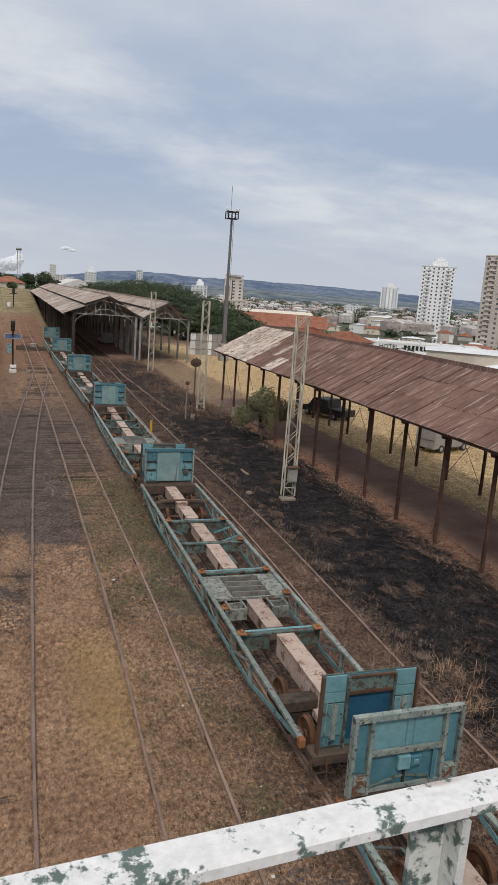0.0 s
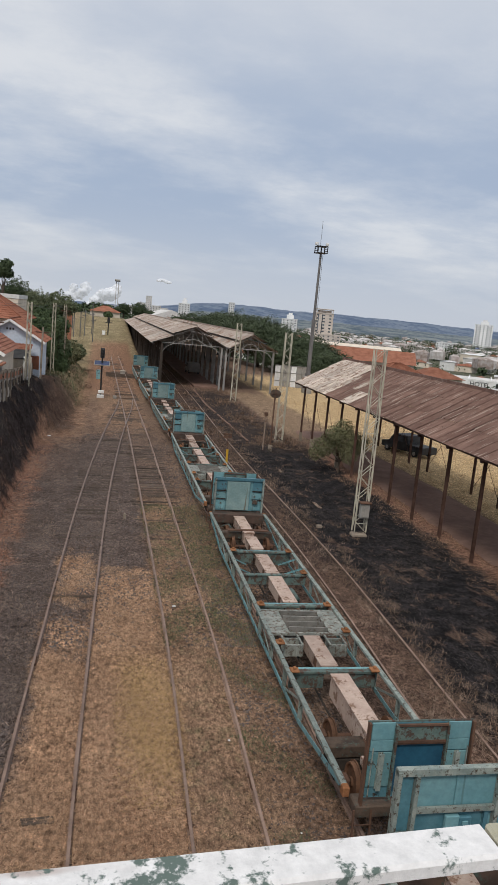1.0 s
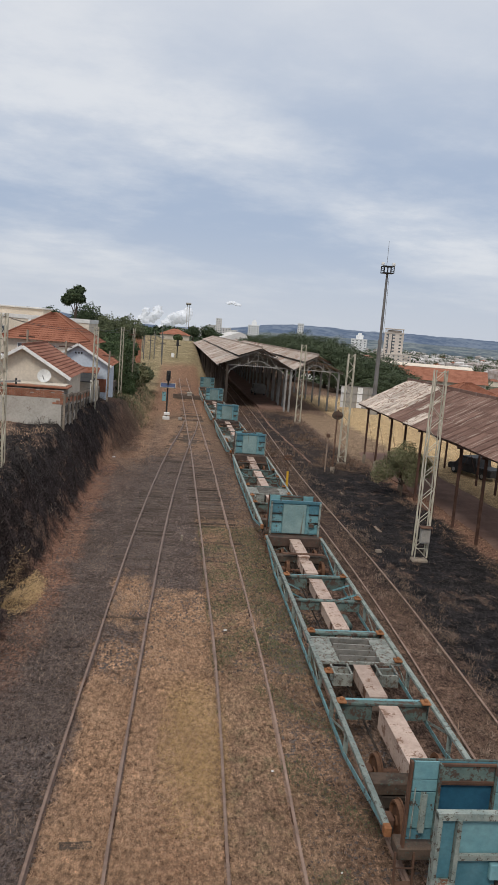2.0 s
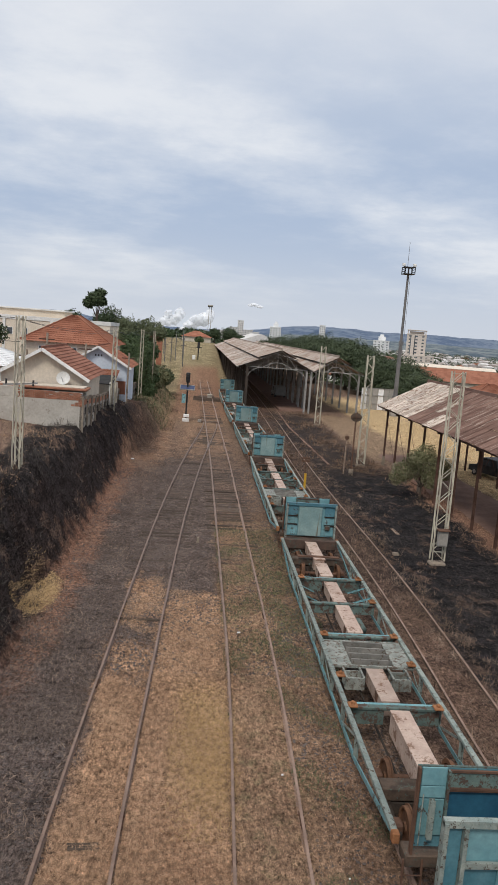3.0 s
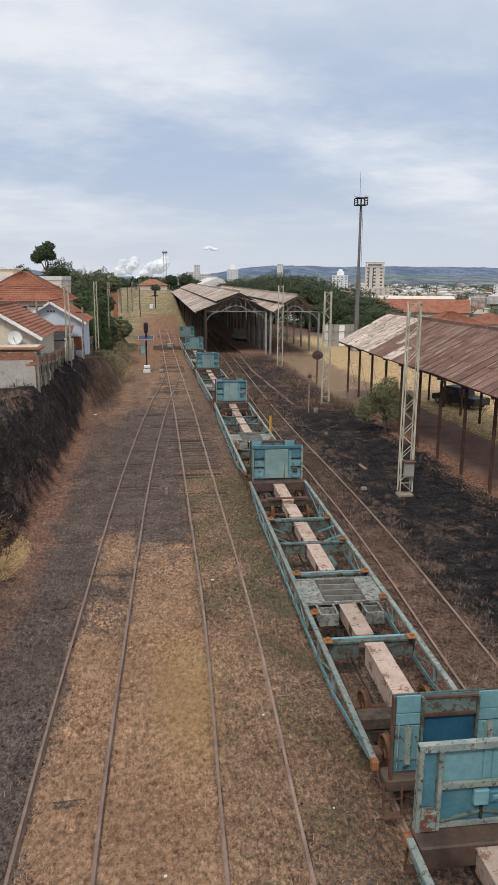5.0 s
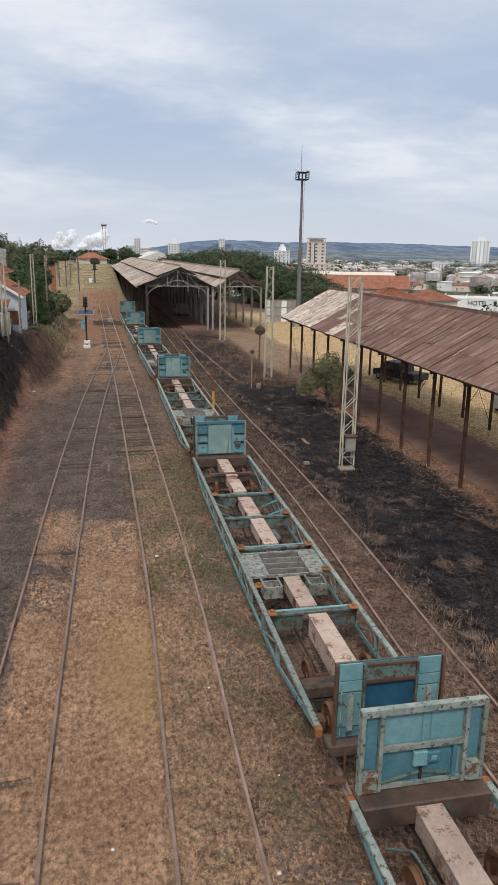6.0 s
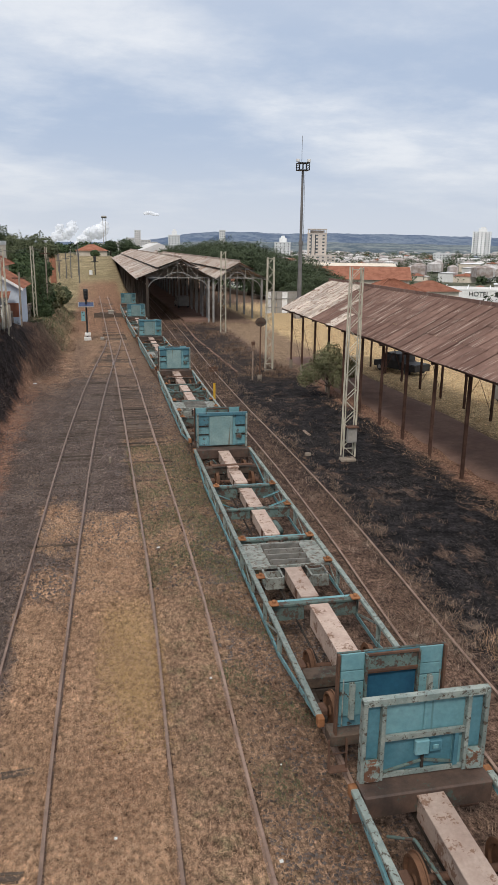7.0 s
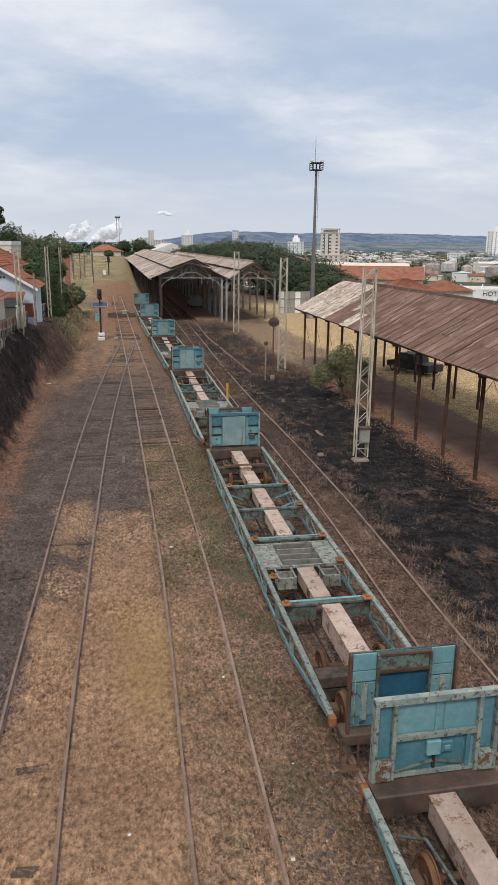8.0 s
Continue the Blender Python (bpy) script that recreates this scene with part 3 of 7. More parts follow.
LINE2 = [(-1.2, -12), (-1.2, 10.2), (-1.05, 15.5), (-0.85, 20), (-0.85, 62), (-1.05, 84), (-1.35, 122), (-1.75, 170), (-2.0, 215)]
LINE1 = [(-5.3, -12), (-5.25, 13.5), (-5.05, 20), (-4.75, 30), (-4.3, 42), (-3.45, 57), (-2.55, 69), (-1.75, 78), (-1.2, 87)]
LINE3 = [(2.55, -12), (2.6, 10), (2.7, 33), (2.8, 57), (2.45, 79), (2.1, 101), (2.0, 135)]
LINE4 = [(5.75, 3), (5.8, 15), (6.1, 22), (6.35, 29), (6.35, 38), (6.2, 50), (6.3, 66), (6.8, 90), (7.2, 130), (7.3, 200)]
railway_track(LINE2, "rusty railway track half buried in straw and earth", ((42, 100, 0.62, 0.005), (33, 42, 0.62, -0.012), (100, 190, 0.7, 0.0)), z=-0.02, joints=((13.6, -1), (14.8, 1), (27, 1), (36, -1)))
railway_track(LINE1, "rusty siding track that curves into the turnout", ((31, 82, 0.62, 0.0), (23.5, 26.5, 1.6, -0.016)), z=-0.02, joints=((14.6, 1), (21, -1)))
railway_track(LINE3, "rusty track beneath the standing container wagons", ((-8, 130, 0.66, -0.035),), cinders=False)
railway_track(LINE4, "rusty unused track sunk in dead grass", ((40, 100, 1.3, -0.02),), half=0.72, z=-0.075, joints=((24, 1),))

# crossing point and check rails of the turnout
frog = thing("turnout_frog", (-1.78, 68.6, 0), "rusted steel crossing of the turnout", "turnout", kind="structure")
part("frog_casting", boxes(((-0.10, -0.9, 0.10), (0.10, 0.9, 0.150)), bevel=0.02), M["railtop"], frog)
part("check_rail", boxes(((1.48, -1.3, 0.02), (1.53, 1.3, 0.14)), bevel=0.01), M["rail"], frog)
part("check_rail", boxes(((-1.50, -1.3, 0.02), (-1.45, 1.3, 0.14)), bevel=0.01), M["rail"], frog)
stand = thing("switch_stand", (-2.6, 87.6, 0), "low pale switch lever box beside the points", "switch stand")
part("lever_box", boxes(((-0.22, -0.3, 0.0), (0.22, 0.3, 0.32)), bevel=0.03), M["concrete"], stand)
bar("lever", (0, 0, 0.3), (0.25, 0, 0.75), 0.05, 0.05, M["rust"], stand, "pipe")
bar("throw_rod", (0.2, 0, 0.08), (2.2, 0, 0.08), 0.05, 0.05, M["rust"], stand, "pipe")
# level crossing timbers further on
crossing = thing("track_crossing", (-1.4, 118, 0), "low timber walkway across the tracks", "crossing", kind="structure")
for i in range(5):
    bar("timber", (-2.2, i * 1.5 - 3, 0.03), (2.2, i * 1.5 - 3, 0.03), 0.28, 0.16, M["sleeper"], crossing)
box_on_track = thing("track_box", (-0.9, 121, 0), "small pale equipment box between the rails", "box")
part("casing", boxes(((-0.4, -0.5, 0.0), (0.4, 0.5, 0.5)), bevel=0.04), M["concrete"], box_on_track)
part("lid", boxes(((-0.45, -0.55, 0.5), (0.45, 0.55, 0.56)), bevel=0.02), M["cream"], box_on_track)

# concrete kerbs along the old platforms
kerb = thing("platform_kerb", (0, 0, 0), "broken concrete kerb along the overgrown platform", "kerb", kind="structure")
for i in range(32):
    y0 = 40 + i * 2.9
    if i < 8 and random.random() < 0.35:
        continue
    sunk = 0.07 if i < 8 else 0.0
    p = (float(np.interp(y0, [52, 75, 87, 132], [9.2, 8.8, 8.5, 9.7])), y0 + random.uniform(0, 0.9) * (i < 8), -0.04 - sunk + random.uniform(-0.04, 0.04))
    q = (float(np.interp(y0 + 2.75, [52, 75, 87, 132], [9.2, 8.8, 8.5, 9.7])), y0 + 2.75, -0.04 - sunk + random.uniform(-0.06, 0.03))
    bar("kerbstone", p, q, 0.18, 0.2, M["grime_pale"] if i < 8 else M["platform"], kerb)


def platform_slab():
    bm = bmesh.new()
    xs, ys = np.arange(15.2, 20.2, 0.7), np.arange(6, 72, 1.1)
    grid = [[bm.verts.new((x + 0.3 * noise.noise((y * 0.35, i * 0.2, 0)) * (i in (0, len(xs) - 1)), y, 0.11 + 0.05 * noise.noise((x * 0.4, y * 0.4, 0)) - (0.16 if i in (0, len(xs) - 1) else 0))) for i, x in enumerate(xs)] for y in ys]
    for a, b in zip(grid, grid[1:]):
        for i in range(len(xs) - 1):
            bm.faces.new((a[i], a[i + 1], b[i + 1], b[i]))
    return bm


plain("pavement_platform", platform_slab(), M["platform"], "dark trodden earth walkway under the long canopy", "platform", "structure", True)


# ---- container wagons ----
def bulkhead_outer(root, y, cx=0.0):
    """The end wall of a wagon that faces the next one: rusty frame, teal side plates and a deep blue recess."""
    b = part("end_wall", boxes(((-1.2, y + 0.06, 1.2), (1.2, y + 0.11, 3.06)), bevel=0.008), M["teal_dark"], root, "weathered teal steel end wall")
    for s in (-1, 1):
        lo, hi = sorted((s * 0.62, s * 1.14))
        part("side_plate", boxes(((lo, y + 0.02, 2.66), (hi, y + 0.055, 3.07)), ((lo, y + 0.02, 2.38), (hi, y + 0.055, 2.64)), bevel=0.006), M["teal_clean"], b)
        part("lower_plate", boxes(((lo, y + 0.025, 1.5), (hi, y + 0.055, 2.34)), bevel=0.006), M["teal"], b)
        bar("corner_post", (s * 1.20, y + 0.03, 0.95), (s * 1.20, y + 0.03, 3.08), 0.05, 0.12, M["rust"], b)
        bar("inner_post", (s * 0.59, y + 0.0, 1.2), (s * 0.59, y + 0.0, 3.04), 0.05, 0.10, M["greenish"], b)
        bar("stiffener", (s * 0.88, y - 0.02, 1.45), (s * 0.88, y - 0.02, 2.36), 0.11, 0.09, M["teal_pale"], b, "beam")
        bar("ladder_rail", (s * 1.09, y - 0.04, 1.3), (s * 1.09, y - 0.04, 2.5), 0.03, 0.03, M["teal_pale"], b, "pipe")
    part("blue_recess", boxes(((-0.56, y + 0.04, 1.35), (0.56, y + 0.058, 2.60)), bevel=0.004), M["blue"], b, "deep blue recessed plate")
    part("rusty_panel", boxes(((-0.56, y - 0.01, 2.62), (0.56, y + 0.03, 2.98)), bevel=0.01), M["greenish"], b, "rust-streaked upper plate")
    for z in (2.63, 3.03):
        bar("panel_edge", (-0.58, y - 0.015, z), (0.58, y - 0.015, z), 0.05, 0.05, M["rust"], b)
    bar("top_rail", (-1.22, y + 0.085, 3.07), (1.22, y + 0.085, 3.07), 0.04, 0.04, M["greenish"], b)
    bar("middle_rail", (-0.58, y - 0.01, 2.60), (0.58, y - 0.01, 2.60), 0.05, 0.06, M["rust"], b)
    b.matrix_basis = Matrix.Translation((0, 0, 0.076)) @ Matrix.Diagonal((0.965, 1, 0.92, 1))
    return b


def bulkhead_inner(root, y, plated):
    """The end wall at the far end of a wagon, as seen from its deck."""
    b = part("end_wall", boxes(((-1.2, y + 0.04, 1.25), (1.2, y + 0.09, 3.04)), bevel=0.008), M["teal_clean"], root, "weathered teal steel end wall with ribs")
    for s in (-1, 1):
        bar("corner_post", (s * 1.2, y, 1.12), (s * 1.2, y, 3.08), 0.08, 0.17, M["teal_pale"], b, label="pale flaking post")
    bar("top_rail", (-1.24, y + 0.0, 3.06), (1.24, y + 0.0, 3.06), 0.13, 0.15, M["teal_pale"] if not plated else M["teal_dark"], b, label="chipped top rail")
    if not plated:
        for s in (-1, 1):
            bar("rib", (s * 0.84, y - 0.02, 1.2), (s * 0.84, y - 0.02, 3.0), 0.075, 0.13, M["teal_pale"], b)
            lo, hi = sorted((s * 0.89, s * 1.15))
            part("side_strip", boxes(((lo, y + 0.01, 1.7), (hi, y + 0.036, 2.98)), bevel=0.004), M["teal_deep"], b)
            part("gusset", boxes(((lo - 0.02, y - 0.14, 1.22), (hi + 0.02, y + 0.03, 1.68)), bevel=0.03), M["gusset"], b, "rust-blistered foot bracket")
        bar("cross_rail", (-0.8, y - 0.03, 2.18), (0.8, y - 0.03, 2.18), 0.07, 0.12, M["teal_pale"], b)
        bar("sill_rail", (-0.8, y - 0.02, 1.27), (0.8, y - 0.02, 1.27), 0.05, 0.10, M["teal_pale"], b)
        part("centre_seam", boxes(((-0.02, y + 0.0, 2.25), (0.02, y + 0.038, 2.98)), bevel=0.006), M["teal_clean"], b)
        part("lower_panel", boxes(((-0.78, y + 0.02, 1.32), (0.60, y + 0.036, 2.12)), bevel=0.005), M["teal_deep"], b)
        for p, q in (((-0.76, 1.34), (-0.03, 1.52)), ((0.03, 1.52), (0.58, 1.40))):
            bar("stay", (p[0], y - 0.01, p[1]), (q[0], y - 0.01, q[1]), 0.05, 0.04, M["greenish"], b)
        bar("hasp", (0.0, y - 0.01, 1.34), (0.0, y - 0.01, 1.72), 0.05, 0.04, M["under"], b)
        bar("channel", (0.66, y - 0.01, 1.3), (0.66, y - 0.01, 2.13), 0.09, 0.07, M["teal_dark"], b, "beam")
        lock = part("lock_box", boxes(((-0.18, y - 0.09, 1.70), (0.10, y + 0.018, 2.05)), bevel=0.02), M["teal_clean"], b)
        part("latch", boxes(((0.10, y - 0.07, 1.74), (0.36, y + 0.016, 2.00)), bevel=0.02), M["teal_deep"], lock)
        part("dial", boxes(((0.16, y - 0.10, 1.82), (0.28, y - 0.072, 1.93)), bevel=0.015), M["teal_clean"], lock)
    else:
        part("centre_plate", boxes(((-0.62, y - 0.06, 1.30), (0.52, y + 0.035, 2.92)), bevel=0.012), M["plate"], b, "large pale centre plate with rust runs")
        for s in (-1, 1):
            lo, hi = sorted((s * 0.66, s * 1.15))
            part("upper_strip", boxes(((lo, y + 0.0, 2.42), (hi, y + 0.036, 2.95)), bevel=0.004), M["teal_dark"], b)
            for z0, z1 in ((1.95, 2.36), (1.32, 1.88)):
                part("side_strip", boxes(((lo, y + 0.0, z0), (hi, y + 0.036, z1)), bevel=0.006), M["teal"], b)
            bar("rail_strip", (lo, y - 0.02, 1.91), (hi, y - 0.02, 1.91), 0.05, 0.05, M["under"], b)
            bar("rail_strip", (lo, y - 0.02, 2.39), (hi, y - 0.02, 2.39), 0.05, 0.05, M["under"], b)
        part("brake_wheel_box", boxes(((0.70, y - 0.12, 1.66), (0.96, y - 0.005, 1.92)), bevel=0.04), M["greenish"], b)
    b.matrix_basis = Matrix.Translation((0, 0, 0.20)) @ Matrix.Diagonal((1, 1, 0.889, 1))
    return b


WHEEL = None


def wheel_mesh():
    bm = bmesh.new()
    prof = [(0.0, 0.06), (0.10, 0.07), (0.12, 0.03), (0.34, 0.015), (0.37, 0.065), (0.42, 0.065), (0.43, -0.03), (0.465, -0.035), (0.465, -0.065), (0.36, -0.065), (0.33, -0.02), (0.12, -0.02), (0.10, -0.07), (0.0, -0.07)]
    rings = []
    for i in range(28):
        a = 2 * math.pi * i / 28
        rings.append([bm.verts.new((w, r * math.cos(a), r * math.sin(a))) for r, w in prof])
    for i in range(28):
        a, b = rings[i], rings[(i + 1) % 28]
        for j in range(len(prof) - 1):
            bm.faces.new((a[j], a[j + 1], b[j + 1], b[j]))
    bmesh.ops.remove_doubles(bm, verts=bm.verts, dist=0.0005)
    bmesh.ops.recalc_face_normals(bm, faces=bm.faces)
    return link_mesh("wheel", bm, M["wheel"])


WHEEL = wheel_mesh()


def bogie(root, y):
    b = part("bogie", boxes(((-0.95, y - 0.2, 0.38), (0.95, y + 0.2, 0.70)), ((-0.3, y - 1.0, 0.42), (0.3, y + 1.0, 0.58)), bevel=0.03), M["under"], root, "grimy steel bogie")
    for s in (-1, 1):
        bm = boxes(((s * 1.0 - 0.07, y - 1.15, 0.45), (s * 1.0 + 0.07, y + 1.15, 0.62)), ((s * 1.0 - 0.08, y - 0.45, 0.30), (s * 1.0 + 0.08, y + 0.45, 0.46)), bevel=0.03)
        part("side_frame", bm, M["under"], b)
        for d in (-0.9, 0.9):
            w = new("wheel", WHEEL)
            w.parent = b
            w.matrix_basis = Matrix.Translation((s * 0.79, y + d, 0.61)) @ Matrix.Rotation(0 if s > 0 else math.pi, 4, "Z")
            part("axle_box", boxes(((s * 1.0 - 0.11, y + d - 0.16, 0.47), (s * 1.0 + 0.11, y + d + 0.16, 0.76)), bevel=0.04), M["rust"], b)
        for d in (-0.12, 0.12):
            bar("spring", (s * 1.0, y + d, 0.45), (s * 1.0, y + d, 0.72), 0.16, 0.16, M["under"], b, "pipe")
    for d in (-0.9, 0.9):
        bar("axle", (-0.8, y + d, 0.61), (0.8, y + d, 0.61), 0.15, 0.15, M["rust"], b, "pipe")
    return b


def twist_lock(root, x, y, z=1.24):
    s = -1 if x < 0 else 1
    lo, hi = sorted((x - s * 0.24, x + s * 0.02))
    p = part("container_lock", boxes(((lo, y - 0.14, z - 0.05), (hi, y + 0.14, z + 0.012)), ((x - s * 0.11 - 0.05, y - 0.05, z), (x - s * 0.11 + 0.05, y + 0.05, z + 0.09)), bevel=0.02), M["orange"], root, "orange rusty container lock")
    return p


def side_truss(root, s, y0, y1):
    x = s * 1.36
    zt = 1.22
    zb = lambda y: zt - 0.06 - 0.62 * min(1.0, max(0.0, min(y - y0, y1 - y) / 3.6)) ** 0.85
    t = part("top_chord", boxes(((x - 0.07, y0, zt - 0.09), (x + 0.07, y1, zt)), bevel=0.012), M["teal_pale"], root, "pale green chipped side rail")
    stations = [y0 + 0.25, y0 + 3.6]
    n = 8
    stations += [y0 + 3.6 + (y1 - y0 - 7.2) * i / n for i in range(1, n)] + [y1 - 3.6, y1 - 0.25]
    for a, b in zip(stations, stations[1:]):
        bar("bottom_chord", (x, a, zb(a)), (x, b, zb(b)), 0.13, 0.09, M["teal"], t, "angle")
    for i, a in enumerate(stations[1:-1]):
        bar("upright", (x, a, zb(a)), (x, a, zt - 0.05), 0.11, 0.07, M["teal_pale"], t, "angle")
        if i in (0, len(stations) - 3):
            b = stations[2] if i == 0 else stations[-3]
            bar("diagonal", (x, a, zt - 0.1), (x, b, zb(b)), 0.07, 0.05, M["teal_pale"], t, "angle")
        elif i % 2 == 0 and i < len(stations) - 3:
            b = stations[i + 2]
            bar("diagonal", (x, a, zb(a) + 0.05), (x, b, zt - 0.1), 0.06, 0.04, M["teal_pale"], t, "angle")
    for e, d in ((y0, -0.06), (y1, 0.06)):
        part("end_bracket", boxes(((x - 0.078, min(e, e + d) - 0.06, zt - 0.22), (x + 0.078, max(e, e + d) + 0.06, zt + 0.006)), bevel=0.02), M["orange"], t, "orange rusted bracket")
    return t


def wagon(y0, y1, plated, label):
    """An open container wagon: centre sill, side trusses, cross beams, locks, bogies and two end walls."""
    cx0, cx1 = curve_x(LINE3, y0 + 2), curve_x(LINE3, y1 - 2)
    turn = -math.degrees(math.atan2(cx1 - cx0, y1 - y0 - 4))
    L = y1 - y0
    w = thing("container_wagon", ((cx0 + cx1) / 2, (y0 + y1) / 2, 0.145), label, "railway wagon", "standing container wagons", turn=turn)
    h = L / 2
    # centre sill in stepped lengths
    for a, b, top in ((-h + 1.6, -h + 5.1, 1.30), (-h + 5.95, -2.9, 1.10), (-0.2, 2.3, 1.10), (2.6, 4.85, 1.10), (5.6, 7.3, 1.10), (7.6, h - 0.44, 1.16)):
        part("centre_sill", boxes(((-0.235, a, 0.66), (0.235, b, top)), ((-0.27, a, top - 0.03), (0.27, b, top + 0.015)), bevel=0.012), M["sill"], w, "pinkish worn centre beam")
        for s in (-1, 1):
            ring = bmesh.new()
            box(ring, (s * 0.235 - 0.03, a + 0.5, 0.78), (s * 0.235 + 0.03, a + 0.75, 1.10), 0.028)
            part("sill_eyelet", ring, M["rust"], w)
    for e, d in ((-h, 1), (h, -1)):
        lo, hi = sorted((e + d * 0.1, e + d * 1.65))
        part("draft_sill", boxes(((-0.22, lo, 0.50), (0.22, hi, 0.98)), bevel=0.03), M["under"], w)
        lo, hi = sorted((e - d * 0.05, e + d * (0.4 if d > 0 else 0.45)))
        part("headstock", boxes(((-1.27, lo, 0.78), (1.27, hi, 1.06 if d > 0 else 1.255)), bevel=0.03), M["grime"] if d > 0 else M["rusty_beam"], w, "stained end beam")
        lo, hi = sorted((e - d * 0.75, e))
        part("coupler", boxes(((-0.12, lo, 0.62), (0.12, hi, 0.88)), ((-0.2, lo, 0.58), (0.2, (lo + 0.25) if d > 0 else lo + 0.25, 0.92)), bevel=0.03), M["under"], w)
        for s in (-1, 1):
            lad = part("step", boxes(((s * 1.12 - 0.2, e - d * 0.12 - 0.1, 0.28), (s * 1.12 + 0.2, e - d * 0.12 + 0.1, 0.32)), bevel=0.008), M["rust"], w, "rusty end step")
            for q in (-0.19, 0.19):
                bar("hanger", (s * 1.12 + q, e - d * 0.12, 0.3), (s * 1.12 + q, e - d * 0.05, 0.98), 0.04, 0.04, M["rust"], lad)
            bar("handle", (s * 1.12 - 0.19, e - d * 0.14, 0.70), (s * 1.12 + 0.19, e - d * 0.14, 0.70), 0.03, 0.03, M["rust"], lad, "pipe")
    # cross beams
    for y, deep, lock in ((-h + 5.6, 0.44, True), (-0.55, 0.34, True), (2.45, 0.34, False), (5.15, 0.5, True)):
        c = part("cross_beam", boxes(((-1.3, y - 0.09, 1.06), (1.3, y + 0.09, 1.14)), ((-1.28, y - 0.05, 1.06 - deep), (-0.28, y + 0.05, 1.06)), ((0.28, y - 0.05, 1.06 - deep), (1.28, y + 0.05, 1.06)), bevel=0.01), M["greenish"], w, "stained green cross beam")
        if lock:
            twist_lock(w, -1.3, y - 0.12), twist_lock(w, 1.3, y - 0.12)
            part("second_flange", boxes(((-1.28, y + 0.20, 1.02), (1.28, y + 0.30, 1.09)), bevel=0.01), M["teal"], c)
    twist_lock(w, 1.3, 2.5)
    twist_lock(w, -1.3, -3.6), twist_lock(w, 1.3, -2.75)
    for y in (-h + 2.3, h - 2.6):
        part("body_bolster", boxes(((-1.2, y - 0.22, 0.74), (1.2, y + 0.22, 1.04)), bevel=0.02), M["grime"], w)
        bogie(w, y)
    part("bolster_strap", boxes(((-0.95, h - 2.95, 1.165), (0.95, h - 2.75, 1.215)), bevel=0.01), M["rust"], w)
    part("foot_plate", boxes(((-0.62, -h + 0.95, 0.95), (0.40, -h + 1.55, 1.16)), bevel=0.02), M["sill"], w, "worn wooden block")
    # walkway plate with slats
    deck = part("walkway", boxes(((-1.28, -2.75, 1.10), (-0.66, -1.05, 1.135)), ((0.66, -2.75, 1.10), (1.28, -1.05, 1.135)), ((-1.28, -2.82, 1.06), (1.28, -2.75, 1.15)), ((-1.28, -1.05, 1.06), (1.28, -0.98, 1.15)), bevel=0.006), M["walk"], w, "scuffed chequer walkway plate")
    part("under_plate", boxes(((-0.66, -2.75, 0.72), (0.66, -1.05, 0.75))), M["under"], deck)
    for i in range(4):
        bar("slat", (-0.64, -2.5 + i * 0.42, 1.10), (0.64, -2.55 + i * 0.42, 1.10), 0.05, 0.24, M["slat"], deck)
    for s in (-1, 1):
        lo, hi = sorted((s * 0.42, s * 1.0))
        cage = part("tool_cage", boxes(((lo, -3.55, 0.72), (hi, -3.5, 1.10)), ((lo, -3.1, 0.72), (hi, -3.05, 1.10)), ((lo, -3.55, 1.06), (lo + 0.06, -2.82, 1.12)), ((hi - 0.06, -3.55, 1.06), (hi, -2.82, 1.12)), ((lo, -3.5, 0.72), (hi, -3.1, 0.76)), bevel=0.006), M["walk"], w, "small slatted steel cage")
        for i in range(4):
            bar("cage_bar", (lo + 0.07 + i * (hi - lo - 0.14) / 3, -3.57, 0.73), (lo + 0.07 + i * (hi - lo - 0.14) / 3, -3.57, 1.09), 0.05, 0.03, M["walk"], cage)
        side_truss(w, s, -h + 0.45, h - 0.1)
        for y in (3.2, 4.3):
            bar("gusset_strut", (s * 1.3, y, 1.1), (s * 0.7, y + 0.3, 0.75), 0.09, 0.05, M["teal"], w, "angle")
    bar("brake_pipe", (-0.5, -h + 0.6, 0.62), (-0.5, h - 0.6, 0.62), 0.06, 0.06, M["under"], w, "pipe")
    bar("brake_cylinder", (0.5, 0.9, 0.72), (0.5, 1.7, 0.72), 0.34, 0.34, M["greenish"], w, "pipe")
    bar("brake_rod", (0.2, -h + 2, 0.55), (0.2, h - 2, 0.55), 0.035, 0.035, M["rust"], w, "pipe")
    bar("hose", (-0.62, h - 1.2, 0.95), (-0.36, h - 3.0, 0.80), 0.06, 0.06, M["greenish"], w, "pipe")
    bar("hose", (-0.95, h - 0.8, 0.70), (-0.62, h - 1.2, 0.95), 0.06, 0.06, M["greenish"], w, "pipe")
    bulkhead_outer(w, -h)
    bulkhead_inner(w, h, plated)
    return w


ENDS = ((-11.4, 10.68, False), (12.28, 33.95, True), (35.4, 57.1, True), (58.5, 79.1, True), (80.5, 100.8, True), (102.2, 123.4, True))
for i, (a, b, plated) in enumerate(ENDS):
    wagon(a, b, plated, "weathered teal open container wagon with rusty end walls" if i < 3 else "far weathered teal container wagon on the siding")


